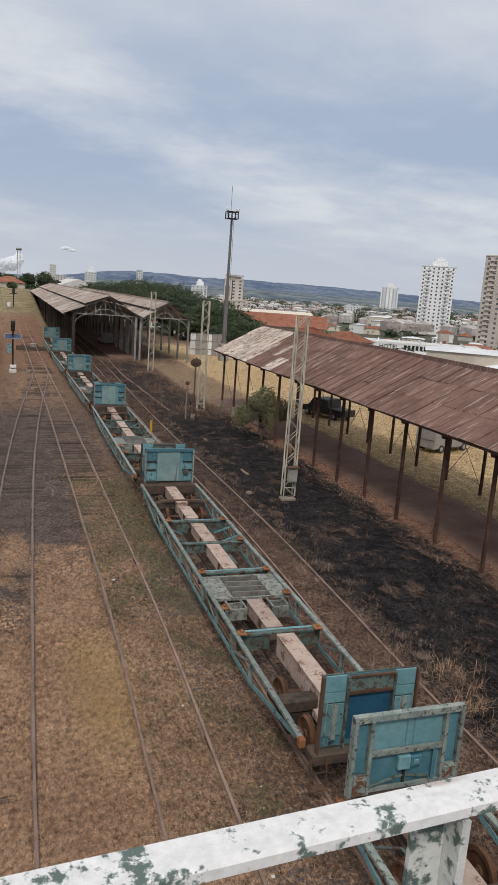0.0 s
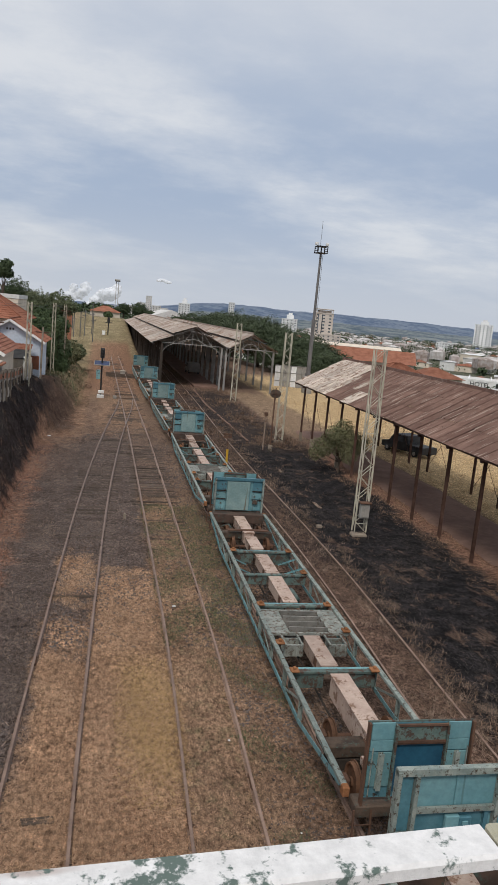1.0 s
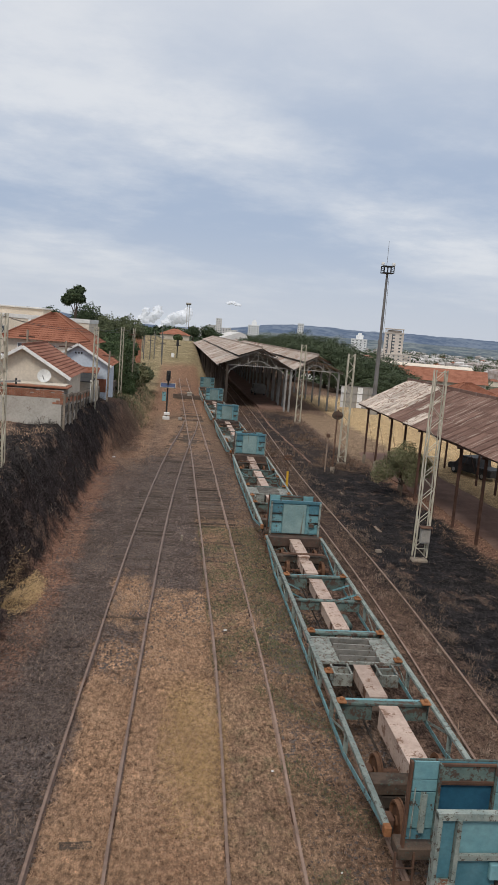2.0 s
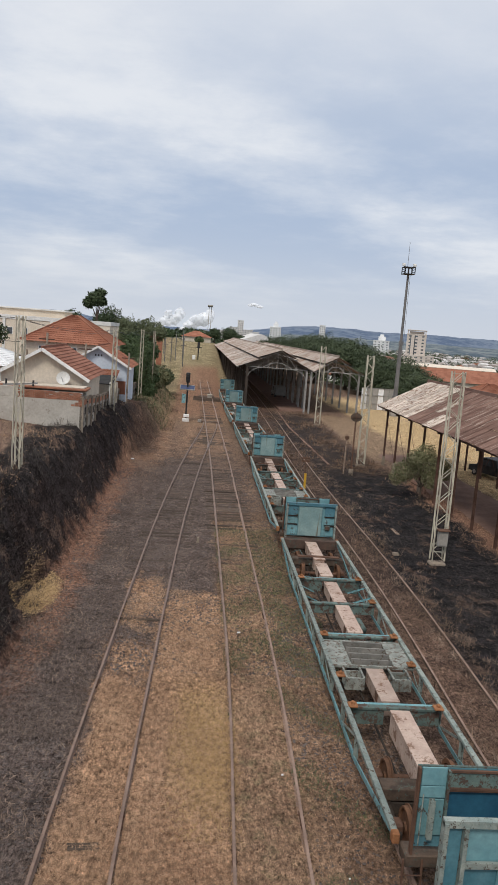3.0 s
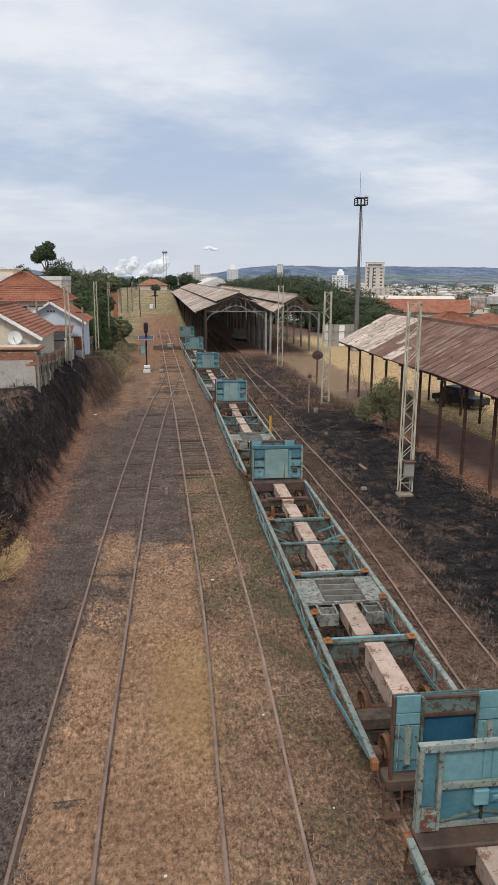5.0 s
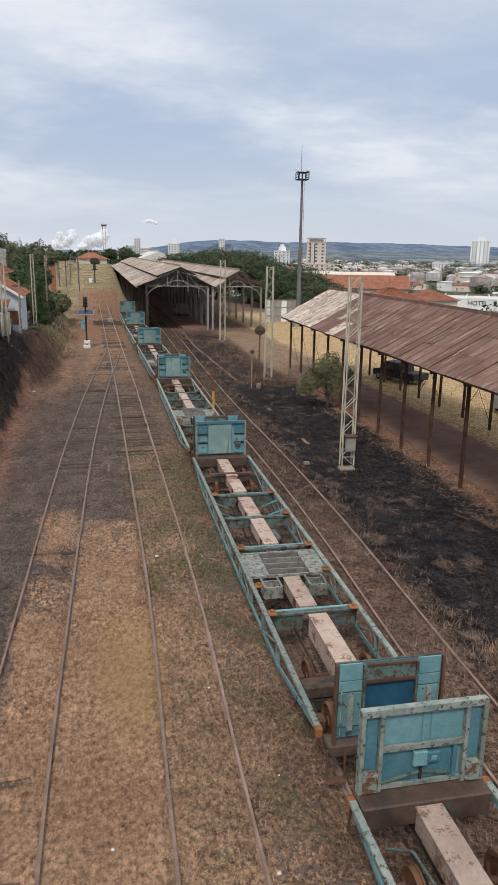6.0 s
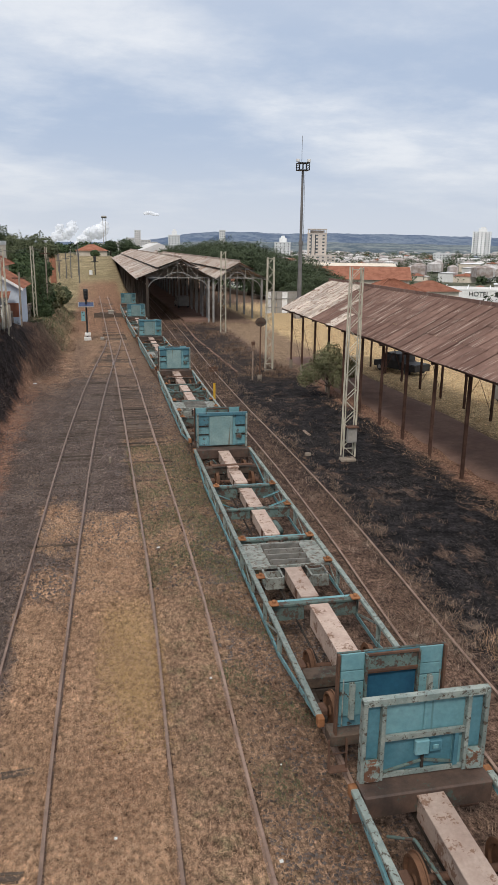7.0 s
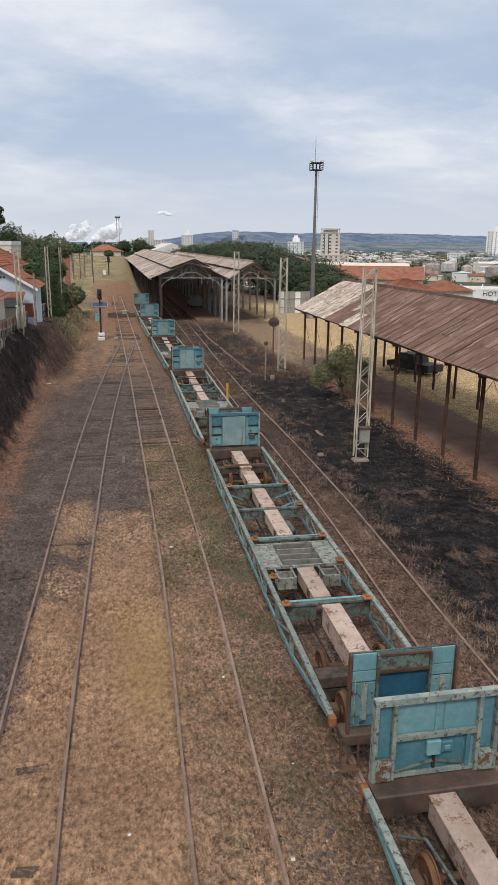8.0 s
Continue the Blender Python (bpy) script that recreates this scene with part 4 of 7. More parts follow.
# ---- lattice masts ----
def lattice_mast(loc, tall, label, w0=0.66, w1=0.58, depth=0.36, cabinet=False, arm=False):
    m = thing("lattice_mast", loc, label, "mast", "catenary masts")
    for sx in (-1, 1):
        for sy in (-1, 1):
            bar("leg", (sx * w0 / 2, sy * depth / 2, 0), (sx * w1 / 2, sy * depth / 2 * 0.85, tall), 0.07, 0.07, M["cream"], m, "angle")
    n = round(tall / 0.62)
    for sy in (-1, 1):
        for i in range(n):
            a, b = i / n, (i + 1) / n
            s = 1 if i % 2 else -1
            wa, wb = w0 + (w1 - w0) * a, w0 + (w1 - w0) * b
            bar("lacing", (-s * wa / 2, sy * depth * 0.5, a * tall), (s * wb / 2, sy * depth * 0.5, b * tall), 0.05, 0.02, M["cream"], m)
    for sx in (-1, 1):
        for i in range(n // 2):
            a, b = 2 * i / n, 2 * (i + 1) / n
            s = 1 if i % 2 else -1
            wa = w0 + (w1 - w0) * a
            bar("lacing", (sx * wa / 2, -s * depth * 0.48, a * tall), (sx * wa / 2, s * depth * 0.48, b * tall), 0.045, 0.02, M["cream"], m)
    for z in (0.05, 0.55, 1.0):
        bar("batten", (-w0 / 2, -depth / 2, z * tall - (0.1 if z == 1 else 0)), (w0 / 2, -depth / 2, z * tall - (0.1 if z == 1 else 0)), 0.06, 0.03, M["cream"], m)
    part("foot", boxes(((-0.42, -0.28, -1.8), (0.42, 0.28, -0.08)), bevel=0.06), M["dirty_concrete"], m, "weathered concrete foot")
    if cabinet:
        c = part("cabinet", boxes(((-0.20, -0.46, 0.85), (0.30, -0.2, 1.65)), bevel=0.02), M["grey_box"], m, "grey metal cabinet")
        part("hood", boxes(((-0.27, -0.56, 1.65), (0.37, -0.16, 1.73)), bevel=0.02), M["rust"], c)
        part("cabinet_door", boxes(((-0.15, -0.48, 0.92), (0.25, -0.462, 1.58)), bevel=0.006), M["concrete"], c)
    if arm:
        bar("crossarm", (-0.7, -0.2, tall * 0.58), (0.9, -0.2, tall * 0.60), 0.08, 0.08, M["shed_iron"], m)
        for x in (-0.55, 0.7):
            bar("insulator", (x, -0.2, tall * 0.58), (x, -0.2, tall * 0.58 + 0.28), 0.09, 0.09, M["black"], m, "pipe")
    return m


MASTS_R = ((9.78, 35.3, 9.8, True), (12.05, 63.6, 9.8, False), (12.75, 92.5, 10.0, False))
for x, y, t, c in MASTS_R:
    lattice_mast((x - 0.05, y, near_height(x, y) + 0.22), t, "cream lattice steel mast with a grey cabinet" if c else "cream lattice steel mast in the burnt yard", cabinet=c)
MASTS_L = ((-11.64, 34.5, 11.1), (-10.35, 62.3, 10.6), (-10.2, 90.0, 10.6), (-10.4, 118, 10.4))
for i, (x, y, top) in enumerate(MASTS_L):
    z = near_height(x, y) - 0.5
    lattice_mast((x, y, z), top - z, "cream lattice steel mast on the burnt slope", w0=0.36, w1=0.32, depth=0.66, arm=i == 0)
wires = thing("overhead_wire", (0, 0, 0), "thin dark overhead wires between the masts", "wire")
for a, b in zip(MASTS_L, MASTS_L[1:]):
    for dx, dz in ((-0.3, -0.1), (0.35, -0.25)):
        for i in range(6):
            f = lambda s: (a[0] + (b[0] - a[0]) * s + dx, a[1] + (b[1] - a[1]) * s, a[2] + (b[2] - a[2]) * s + dz - 1.2 * s * (1 - s))
            bar("wire", f(i / 6), f((i + 1) / 6), 0.018, 0.018, M["black"], wires)
for z in (11.0, 9.9):
    bar("wire", (-11.64, 34.5, z), (-30, 36, z - 0.3), 0.025, 0.025, M["black"], wires)

# ---- tall floodlight pole ----
pole = thing("floodlight_pole", (28.1, 112, 0.8), "tall grey tapered floodlight pole with a cage on top", "light pole")
bm = bmesh.new()
for r0, r1, z0, z1 in ((0.50, 0.45, -0.3, 2.4), (0.34, 0.28, 2.4, 10.4), (0.34, 0.34, 10.3, 10.9), (0.22, 0.17, 10.9, 21.2)):
    g = bmesh.ops.create_cone(bm, cap_ends=True, segments=14, radius1=r0, radius2=r1, depth=z1 - z0)
    bmesh.ops.translate(bm, vec=(0, 0, (z0 + z1) / 2), verts=g["verts"])
part("shaft", bm, M["pole"], pole)
part("foot_block", boxes(((-0.7, -0.7, -1.5), (0.7, 0.7, 1.9)), bevel=0.1), M["concrete"], pole, "thick concrete foot")
cage = part("lamp_cage", boxes(((-0.85, -0.85, 21.1), (0.85, 0.85, 21.22)), ((-0.85, -0.85, 22.1), (0.85, 0.85, 22.22)), bevel=0.02), M["black"], pole, "dark lamp cage")
for x in (-0.8, -0.27, 0.27, 0.8):
    for y in (-0.8, 0.8):
        bar("cage_post", (x, y, 21.1), (x, y, 22.2), 0.12, 0.08, M["black"], cage)
for x in (-0.8, 0.8):
    for z in (21.5, 21.85):
        bar("cage_rail", (x, -0.8, z), (x, 0.8, z), 0.08, 0.1, M["black"], cage)
for x in (-0.95, 0.75):
    lamp = part("floodlight", boxes(((x - 0.12, -0.3, 22.3), (x + 0.35, 0.05, 22.75)), bevel=0.06), M["white"], pole)
    bar("lamp_arm", (x * 0.7, 0, 22.2), (x, -0.1, 22.5), 0.06, 0.06, M["black"], lamp, "pipe")
bar("antenna", (-0.2, 0, 22.2), (-0.2, 0, 26.0), 0.06, 0.06, M["pole"], pole, "pipe")
bar("cable", (0.33, -0.3, 9), (0.28, -0.2, 20.9), 0.05, 0.05, M["pole"], pole, "pipe")

# ---- long platform canopy ----
CAN_Y0, CAN_Y1, EAVE_W, RIDGE_X, EAVE_E, EAVE_Z, RIDGE_Z = 4.0, 66.6, 13.75, 18.4, 23.0, 5.42, 7.85


def sheet_mesh(name, w, l, mat, waves=6, amp=0.022):
    """A corrugated sheet, l long on x and w wide on y."""
    n = waves * 4
    v = [(l * j, w * (i / n - 0.5), amp * math.cos(2 * math.pi * i / 4)) for j in (0, 1) for i in range(n + 1)]
    f = [(i, i + 1, n + 2 + i, n + 1 + i) for i in range(n)]
    me = from_arrays(name, v, f, M[mat])
    return me


def canopy():
    c = thing("platform_canopy", (0, 0, 0), "long rusty corrugated canopy on thin steel posts", "canopy")
    slope = math.atan2(RIDGE_Z - EAVE_Z, RIDGE_X - EAVE_W)
    length = math.hypot(RIDGE_Z - EAVE_Z, RIDGE_X - EAVE_W)
    rows = 3
    brown = sheet_mesh("roof_sheet", 1.06, length / rows + 0.12, "roof_brown")
    pale = sheet_mesh("roof_sheet", 1.06, length / rows + 0.12, "roof_pale")
    y = CAN_Y0
    i = 0
    while y < CAN_Y1:
        for r in range(rows):
            s = new("roof_sheet", pale if y > 56.2 + 0.5 * r or (y > 47 + 2 * r and random.random() < 0.12) else brown)
            s.parent = c
            d = length * r / rows - 0.06 * (r == 0) + random.uniform(-0.03, 0.03)
            pos = (EAVE_W + d * math.cos(slope), y, EAVE_Z + d * math.sin(slope) + 0.028 * r + random.uniform(0, 0.016) + 0.03 * math.sin(y * 0.33))
            s.matrix_basis = Matrix.Translation(pos) @ Matrix.Rotation(-slope + random.uniform(-0.008, 0.008), 4, "Y") @ Matrix.Rotation(random.uniform(-0.012, 0.012), 4, "Z")
        y += 0.98
        i += 1
    east = bmesh.new()
    box(east, (0, CAN_Y0 - 0.4, 0), (length, CAN_Y1 + 0.2, 0.03))
    e = part("rear_slope", east, M["roof_brown"], c, "rusty rear roof slope")
    e.matrix_basis = Matrix.Translation((RIDGE_X, 0, RIDGE_Z)) @ Matrix.Rotation(slope, 4, "Y")
    bar("ridge_cap", (RIDGE_X, CAN_Y0 - 0.4, RIDGE_Z + 0.10), (RIDGE_X, CAN_Y1 + 0.2, RIDGE_Z + 0.10), 0.34, 0.07, M["roof_brown"], c)
    for x, z in ((EAVE_W + 0.15, EAVE_Z - 0.12), (RIDGE_X, RIDGE_Z - 0.2), (EAVE_E - 0.15, EAVE_Z - 0.12), ((EAVE_W + RIDGE_X) / 2, (EAVE_Z + RIDGE_Z) / 2 - 0.12)):
        bar("purlin", (x, CAN_Y0 - 0.3, z), (x, CAN_Y1, z), 0.10, 0.14, M["post"], c)
    y = 5.6
    ys = []
    while y < CAN_Y1:
        ys.append(y)
        y += 3.68
    ys[-1] = min(ys[-1], CAN_Y1 - 0.4)
    for y in ys:
        for x in (14.3, 22.1):
            pst = bar("post", (x, y, -0.3), (x, y, EAVE_Z - 0.2), 0.15, 0.14, M["post"], c, "beam")
            bar("cap", (x - 0.28, y, EAVE_Z - 0.24), (x + 0.32, y, EAVE_Z - 0.20), 0.22, 0.26, M["post"], c)
            if x < 18 and y > 50:
                bar("post_foot", (x, y, -0.2), (x, y, 0.9), 0.24, 0.22, M["dirty_concrete"], c)
        bar("rafter", (EAVE_W + 0.1, y, EAVE_Z - 0.13), (RIDGE_X, y, RIDGE_Z - 0.15), 0.12, 0.16, M["post"], c)
        bar("rafter", (EAVE_E - 0.1, y, EAVE_Z - 0.13), (RIDGE_X, y, RIDGE_Z - 0.15), 0.12, 0.16, M["post"], c)
        bar("tie", (14.3, y, EAVE_Z - 0.05), (22.1, y, EAVE_Z - 0.05), 0.07, 0.07, M["post"], c)
    for j, (a, b) in enumerate(zip(ys, ys[1:])):
        if j % 2 == 0:
            bar("brace_rod", (22.1, a, 0.4), (22.1, b, 4.4), 0.035, 0.035, M["post"], c, "pipe")
            bar("brace_rod", (22.1, b, 0.4), (22.1, a, 4.4), 0.035, 0.035, M["post"], c, "pipe")
    for a, b in zip(ys[-4:], ys[-3:]):
        bar("brace_rod", (14.3, a, 0.8), (14.3, b, 4.4), 0.03, 0.03, M["post"], c, "pipe")
    return c


canopy()

# ---- great train shed: two bays ----
SH0, SH1 = 106.0, 262.0
BAYS = ((2.35, 8.9, 13.75, 6.30, 8.72), (13.75, 17.3, 21.4, 6.30, 8.25))


def train_shed():
    s = thing("train_shed", (0, 0, 0), "old two-bay railway shed with rusty tin roof", "train shed")
    step = 6.5
    for xl, xr, xe, ze, zr in BAYS:
        for a, b in ((xl, xr), (xe, xr)):
            mid = a + (b - a) * 0.50
            zm = ze + (zr - ze) * 0.50
            y = SH0 - 0.6
            while y < SH1:
                l = min(step, SH1 - y) - 0.02
                for p, q, dz in (((a, ze), (mid + (b - a) * 0.06, zm + (zr - ze) * 0.06), 0.0), ((mid - (b - a) * 0.03, zm - (zr - ze) * 0.03), (b, zr), 0.38)):
                    bm = bmesh.new()
                    n = 14
                    vs = [[bm.verts.new((X, y + l * i / n, Z + dz + 0.03 * (i % 2) + 0.05 * noise.noise((X, y + l * i / n, 7)))) for i in range(n + 1)] for X, Z in (p, q)]
                    for i in range(n):
                        bm.faces.new((vs[0][i], vs[0][i + 1], vs[1][i + 1], vs[1][i]))
                    part("roof_sheet", bm, M["shed_roof"], s)
                y += step
            # black bar paints the shade in the gap below the raised roof
            bar("fascia", (mid, SH0 - 0.6, zm + 0.17), (mid, SH1, zm + 0.17), 0.05, 0.25, M["black"], s)
            bar("eave_beam", (a + (0.3 if a == xl else -0.3), SH0 - 0.6, ze - 0.12), (a + (0.3 if a == xl else -0.3), SH1, ze - 0.12), 0.1, 0.2, M["shed_iron"], s)
        bar("ridge_cap", (xr, SH0 - 0.7, zr + 0.42), (xr, SH1, zr + 0.42), 0.5, 0.06, M["shed_roof"], s)
    # posts and roof trusses
    y = SH0
    k = 0
    while y < SH1 - 1:
        for i, x in enumerate((4.0, 12.85, 13.55, 20.7)):
            bar("post", (x, y, -0.2), (x, y, 6.3), 0.26, 0.26, M["shed_iron"] if i else M["shed_board"], s, "beam")
        if k < 9:
            for (xl, xr, xe, ze, zr), (pl, pr) in zip(BAYS, ((4.0, 12.85), (13.55, 20.7))):
                bar("truss_tie", (pl, y, 6.38), (pr, y, 6.38), 0.10, 0.12, M["shed_iron"], s)
                bar("truss_rafter", (xl + 0.2, y, ze + 0.0), (xr, y, zr + 0.1), 0.12, 0.14, M["shed_iron"], s)
                bar("truss_rafter", (xe - 0.2, y, ze + 0.0), (xr, y, zr + 0.1), 0.12, 0.14, M["shed_iron"], s)
                for f in (0.18, 0.34, 0.5, 0.66, 0.82):
                    x = pl + (pr - pl) * f
                    top = ze + (zr - ze) * (1 - abs(x - xr) / (xr - xl if x < xr else xe - xr))
                    bar("truss_strut", (x, y, 6.38), (x, y, top), 0.08, 0.08, M["shed_iron"], s)
                    x2 = x + (pr - pl) * 0.16 * (1 if f < 0.5 else -1)
                    if f != 0.5:
                        top2 = ze + (zr - ze) * (1 - abs(x2 - xr) / (xr - xl if x2 < xr else xe - xr))
                        bar("truss_brace", (x, y, 6.38), (x2, y, top2), 0.06, 0.06, M["shed_iron"], s)
                for side, px in ((1, pl), (-1, pr)):
                    pts = [(px + side * 2.2 * (1 - math.cos(a)), y, 4.4 + 1.95 * math.sin(a)) for a in np.linspace(0, math.pi / 2, 6)]
                    for p, q in zip(pts, pts[1:]):
                        bar("arch_brace", p, q, 0.10, 0.10, M["shed_iron"], s)
                pts = [(pl + 2.2 + (pr - pl - 4.4) * t, y, 6.35 + 0.85 * math.sin(math.pi * t)) for t in np.linspace(0, 1, 7)]
                for p, q in zip(pts, pts[1:]):
                    bar("arch_rib", p, q, 0.09, 0.09, M["shed_iron"], s)
        y += step
        k += 1
    # boarded outer side with narrow gaps, open below in places
    y = SH0 + 0.3
    while y < SH1:
        w = random.choice((0.35, 0.5, 0.7))
        bar("wall_board", (4.25, y, 0.0), (4.25, y, 6.2), 0.05, w * 0.8, M["shed_board"], s)
        y += w + random.choice((0.05, 0.1, 0.45))
    part("end_wall", boxes(((2.6, SH1 - 0.3, 0), (21.2, SH1 - 0.1, 6.4)), bevel=0.01), M["shed_board"], s)
    y = SH0 + 60
    while y < SH1:
        bar("wall_board", (20.8, y, 0.0), (20.8, y, 6.1), 0.05, 2.0, M["shed_board"], s)
        y += 5.2
    return s


train_shed()
plain("floor_shed_platform", boxes(((9.3, 107, -0.1), (13.2, 260, 0.30)), bevel=0.03), M["platform"], "dark raised platform inside the train shed", "platform", "structure")


def far_roof():
    r = thing("station_roof", (0, 0, 0), "pale tin roof of a further station building", "building")
    bm = bmesh.new()
    v = [bm.verts.new(p) for p in ((10, 275, 7.6), (30, 275, 7.6), (30, 330, 7.6), (10, 330, 7.6), (20, 275, 11.3), (20, 330, 11.3))]
    for f in ((0, 1, 4), (1, 2, 5, 4), (2, 3, 5), (3, 0, 4, 5)):
        bm.faces.new([v[i] for i in f])
    part("roof", bm, M["grey_wall"], r)
    part("wall", boxes(((10.5, 275.5, -1), (29.5, 329, 7.7))), M["cream_wall"], r)


far_roof()


def vehicle(loc, turn, body, label, van=False, size=1.0):
    """A parked vehicle with body, cabin, glass, wheels, lamps."""
    v = thing("parked_van" if van else "parked_truck", loc, label, "van" if van else "truck", turn=turn)
    L, W, H = (4.6, 1.85, 1.95) if van else (5.2, 2.0, 1.75)
    bm = bmesh.new()
    prof = ((-L / 2, 0.35), (L / 2, 0.35), (L / 2, 0.85), (L / 2 - 0.9, 1.0), (L / 2 - 1.5, H), (-L / 2 + (0.1 if van else 1.9), H), (-L / 2 + (0.0 if van else 1.8), 1.0), (-L / 2, 0.98))
    a = [bm.verts.new((x, -W / 2, z)) for x, z in prof]
    b = [bm.verts.new((x, W / 2, z)) for x, z in prof]
    bm.faces.new(a), bm.faces.new(list(reversed(b)))
    for i in range(8):
        bm.faces.new((a[i], b[i], b[(i + 1) % 8], a[(i + 1) % 8]))
    bmesh.ops.recalc_face_normals(bm, faces=bm.faces)
    bmesh.ops.bevel(bm, geom=list(bm.edges), offset=0.06, segments=2, affect="EDGES")
    bd = part("body", bm, body, v)
    for s in (-1, 1):
        part("side_window", boxes(((-0.2, s * W / 2 - 0.02, 1.1), (L / 2 - 1.55, s * W / 2 + 0.02, H - 0.15)), bevel=0.01), M["window"], bd)
        for x in (-L / 2 + 0.9, L / 2 - 0.85):
            wh = bar("wheel", (x, s * (W / 2 - 0.2), 0.33), (x, s * (W / 2 + 0.02), 0.33), 0.66, 0.66, M["black"], v, "pipe")
            bar("rim", (x, s * (W / 2 + 0.02), 0.33), (x, s * (W / 2 + 0.035), 0.33), 0.36, 0.36, M["grey_box"], v, "pipe")
        part("headlight", boxes(((L / 2 - 0.05, s * 0.65 - 0.15, 0.62), (L / 2 + 0.02, s * 0.65 + 0.15, 0.8)), bevel=0.02), M["white"], v)
    ws = boxes(((-0.02, -W / 2 + 0.15, 0), (0.02, W / 2 - 0.15, 0.85)), bevel=0.01)
    w = part("windscreen", ws, M["window"], bd)
    w.matrix_basis = Matrix.Translation((L / 2 - 0.93, 0, 1.02)) @ Matrix.Rotation(-0.62, 4, "Y")
    return v


vehicle((23.9, 61.5, float(height(23.9, 61.5))), 112, M["black"], "dark pickup truck parked on dry grass behind the canopy")
vehicle((27.5, 47.5, float(height(27.5, 47.5))), 20, M["grey_box"], "grey car parked in dry grass beyond the canopy", True)
vehicle((11.6, 130, 0.30), 95, M["grey_box"], "grey-white van parked inside the train shed", True)

# ---- signals and markers ----
sig = thing("track_signal", (-4.3, 87.7, 0), "slim track signal with solar panel and white base", "signal")
part("base", boxes(((-0.42, -0.42, -0.2), (0.42, 0.42, 0.35)), bevel=0.08), M["white"], sig, "white painted base")
part("base_block", boxes(((-0.30, -0.25, 0.5), (0.40, 0.25, 0.85)), bevel=0.05), M["white"], sig)
bar("mast", (0, 0, 0.3), (0, 0, 5.2), 0.2, 0.2, M["black"], sig, "pipe")
pan = part("solar_panel", boxes(((-0.85, -0.5, -0.03), (0.85, 0.5, 0.03)), bevel=0.01), M["solar"], sig, "tilted dark solar panel")
pan.matrix_basis = Matrix.Translation((0, -0.1, 4.1)) @ Matrix.Rotation(radians(24), 4, "X")
fr = part("panel_frame", boxes(((-0.9, -0.56, -0.05), (0.9, -0.5, 0.05)), ((-0.9, 0.5, -0.05), (0.9, 0.56, 0.05)), ((-0.9, -0.5, -0.05), (-0.85, 0.5, 0.05)), ((0.85, -0.5, -0.05), (0.9, 0.5, 0.05))), M["grey_box"], pan)
head = part("signal_head", boxes(((-0.25, -0.3, 4.7), (0.25, 0.1, 5.9)), bevel=0.05), M["black"], sig)
for z in (5.0, 5.35, 5.65):
    bar("lens_hood", (0, -0.3, z), (0, -0.5, z), 0.26, 0.26, M["black"], head, "pipe")
part("battery_box", boxes(((-0.62, -0.2, 2.2), (-0.15, 0.15, 3.3)), bevel=0.04), M["teal"], sig, "pale cyan battery box")

dwarf = thing("far_signal", (-3.2, 205, float(height(-3.2, 205))), "small far signal post with a white base", "signal")
part("base", boxes(((-1.6, -0.3, -0.3), (-0.7, 0.3, 1.1)), bevel=0.1), M["white"], dwarf)
bar("mast", (0, 0, -0.3), (0, 0, 4.6), 0.3, 0.3, M["black"], dwarf, "pipe")
part("signal_head", boxes(((-0.35, -0.3, 3.2), (0.35, 0.1, 4.8)), bevel=0.06), M["black"], dwarf)
bar("crossarm", (-0.9, 0, 3.4), (0.9, 0, 3.4), 0.2, 0.2, M["black"], dwarf)

mk = thing("marker_post", (4.95, 50.6, 0), "yellow marker post with a small dark sign", "marker post")
bar("post", (0, 0, -0.3), (0, 0, 1.45), 0.17, 0.17, M["yellow"], mk, "pipe")
bar("stalk", (0, 0, 1.45), (0.02, 0.5, 2.3), 0.05, 0.05, M["rust"], mk, "pipe")
part("sign_plate", boxes(((-0.28, 0.46, 2.2), (0.32, 0.5, 2.34)), ((-0.28, 0.46, 2.4), (0.32, 0.5, 2.54)), bevel=0.01), M["rust"], mk)

sp = thing("disc_signal_post", (10.1, 58.8, 0), "rusty post carrying a dark round disc", "signal post")
bar("post", (0, 0, -0.2), (0, 0, 5.2), 0.13, 0.13, M["rust"], sp, "pipe")
bar("post_foot", (0, 0, -0.2), (0, 0, 0.5), 0.4, 0.4, M["dirty_concrete"], sp, "pipe")
bar("disc", (0, -0.1, 4.9), (0, -0.04, 4.9), 0.75, 0.95, M["grime"], sp, "pipe")
bar("disc_spoke", (-0.4, -0.14, 4.9), (0.4, -0.14, 4.9), 0.06, 0.05, M["rust"], sp)
bar("disc_spoke", (0, -0.14, 4.3), (0, -0.14, 5.4), 0.06, 0.05, M["rust"], sp)
ps = thing("short_post", (9.55, 59.2, 0), "short rusty post leaning beside the signal post", "post")
bar("post", (0, 0, -0.2), (0.03, 0, 3.0), 0.13, 0.13, M["grime_pale"], ps, "pipe")
part("cap", boxes(((-0.12, -0.12, 2.95), (0.18, 0.12, 3.25)), bevel=0.03), M["rust"], ps)

cab = thing("white_fence", (26.0, 120, 0), "pale sheet fence behind the floodlight pole", "fence")
for i in range(6):
    bar("panel", (i * 0.95 - 1.0, 0, 0.0), (i * 0.95 - 1.0, 0, 3.6), 0.9, 0.06, M["grey_box"] if i % 3 else M["tin"], cab)
for z in (1.0, 2.4, 3.6):
    bar("fence_rail", (-1.5, -0.06, z), (4.3, -0.06, z), 0.08, 0.12, M["shed_iron"], cab)

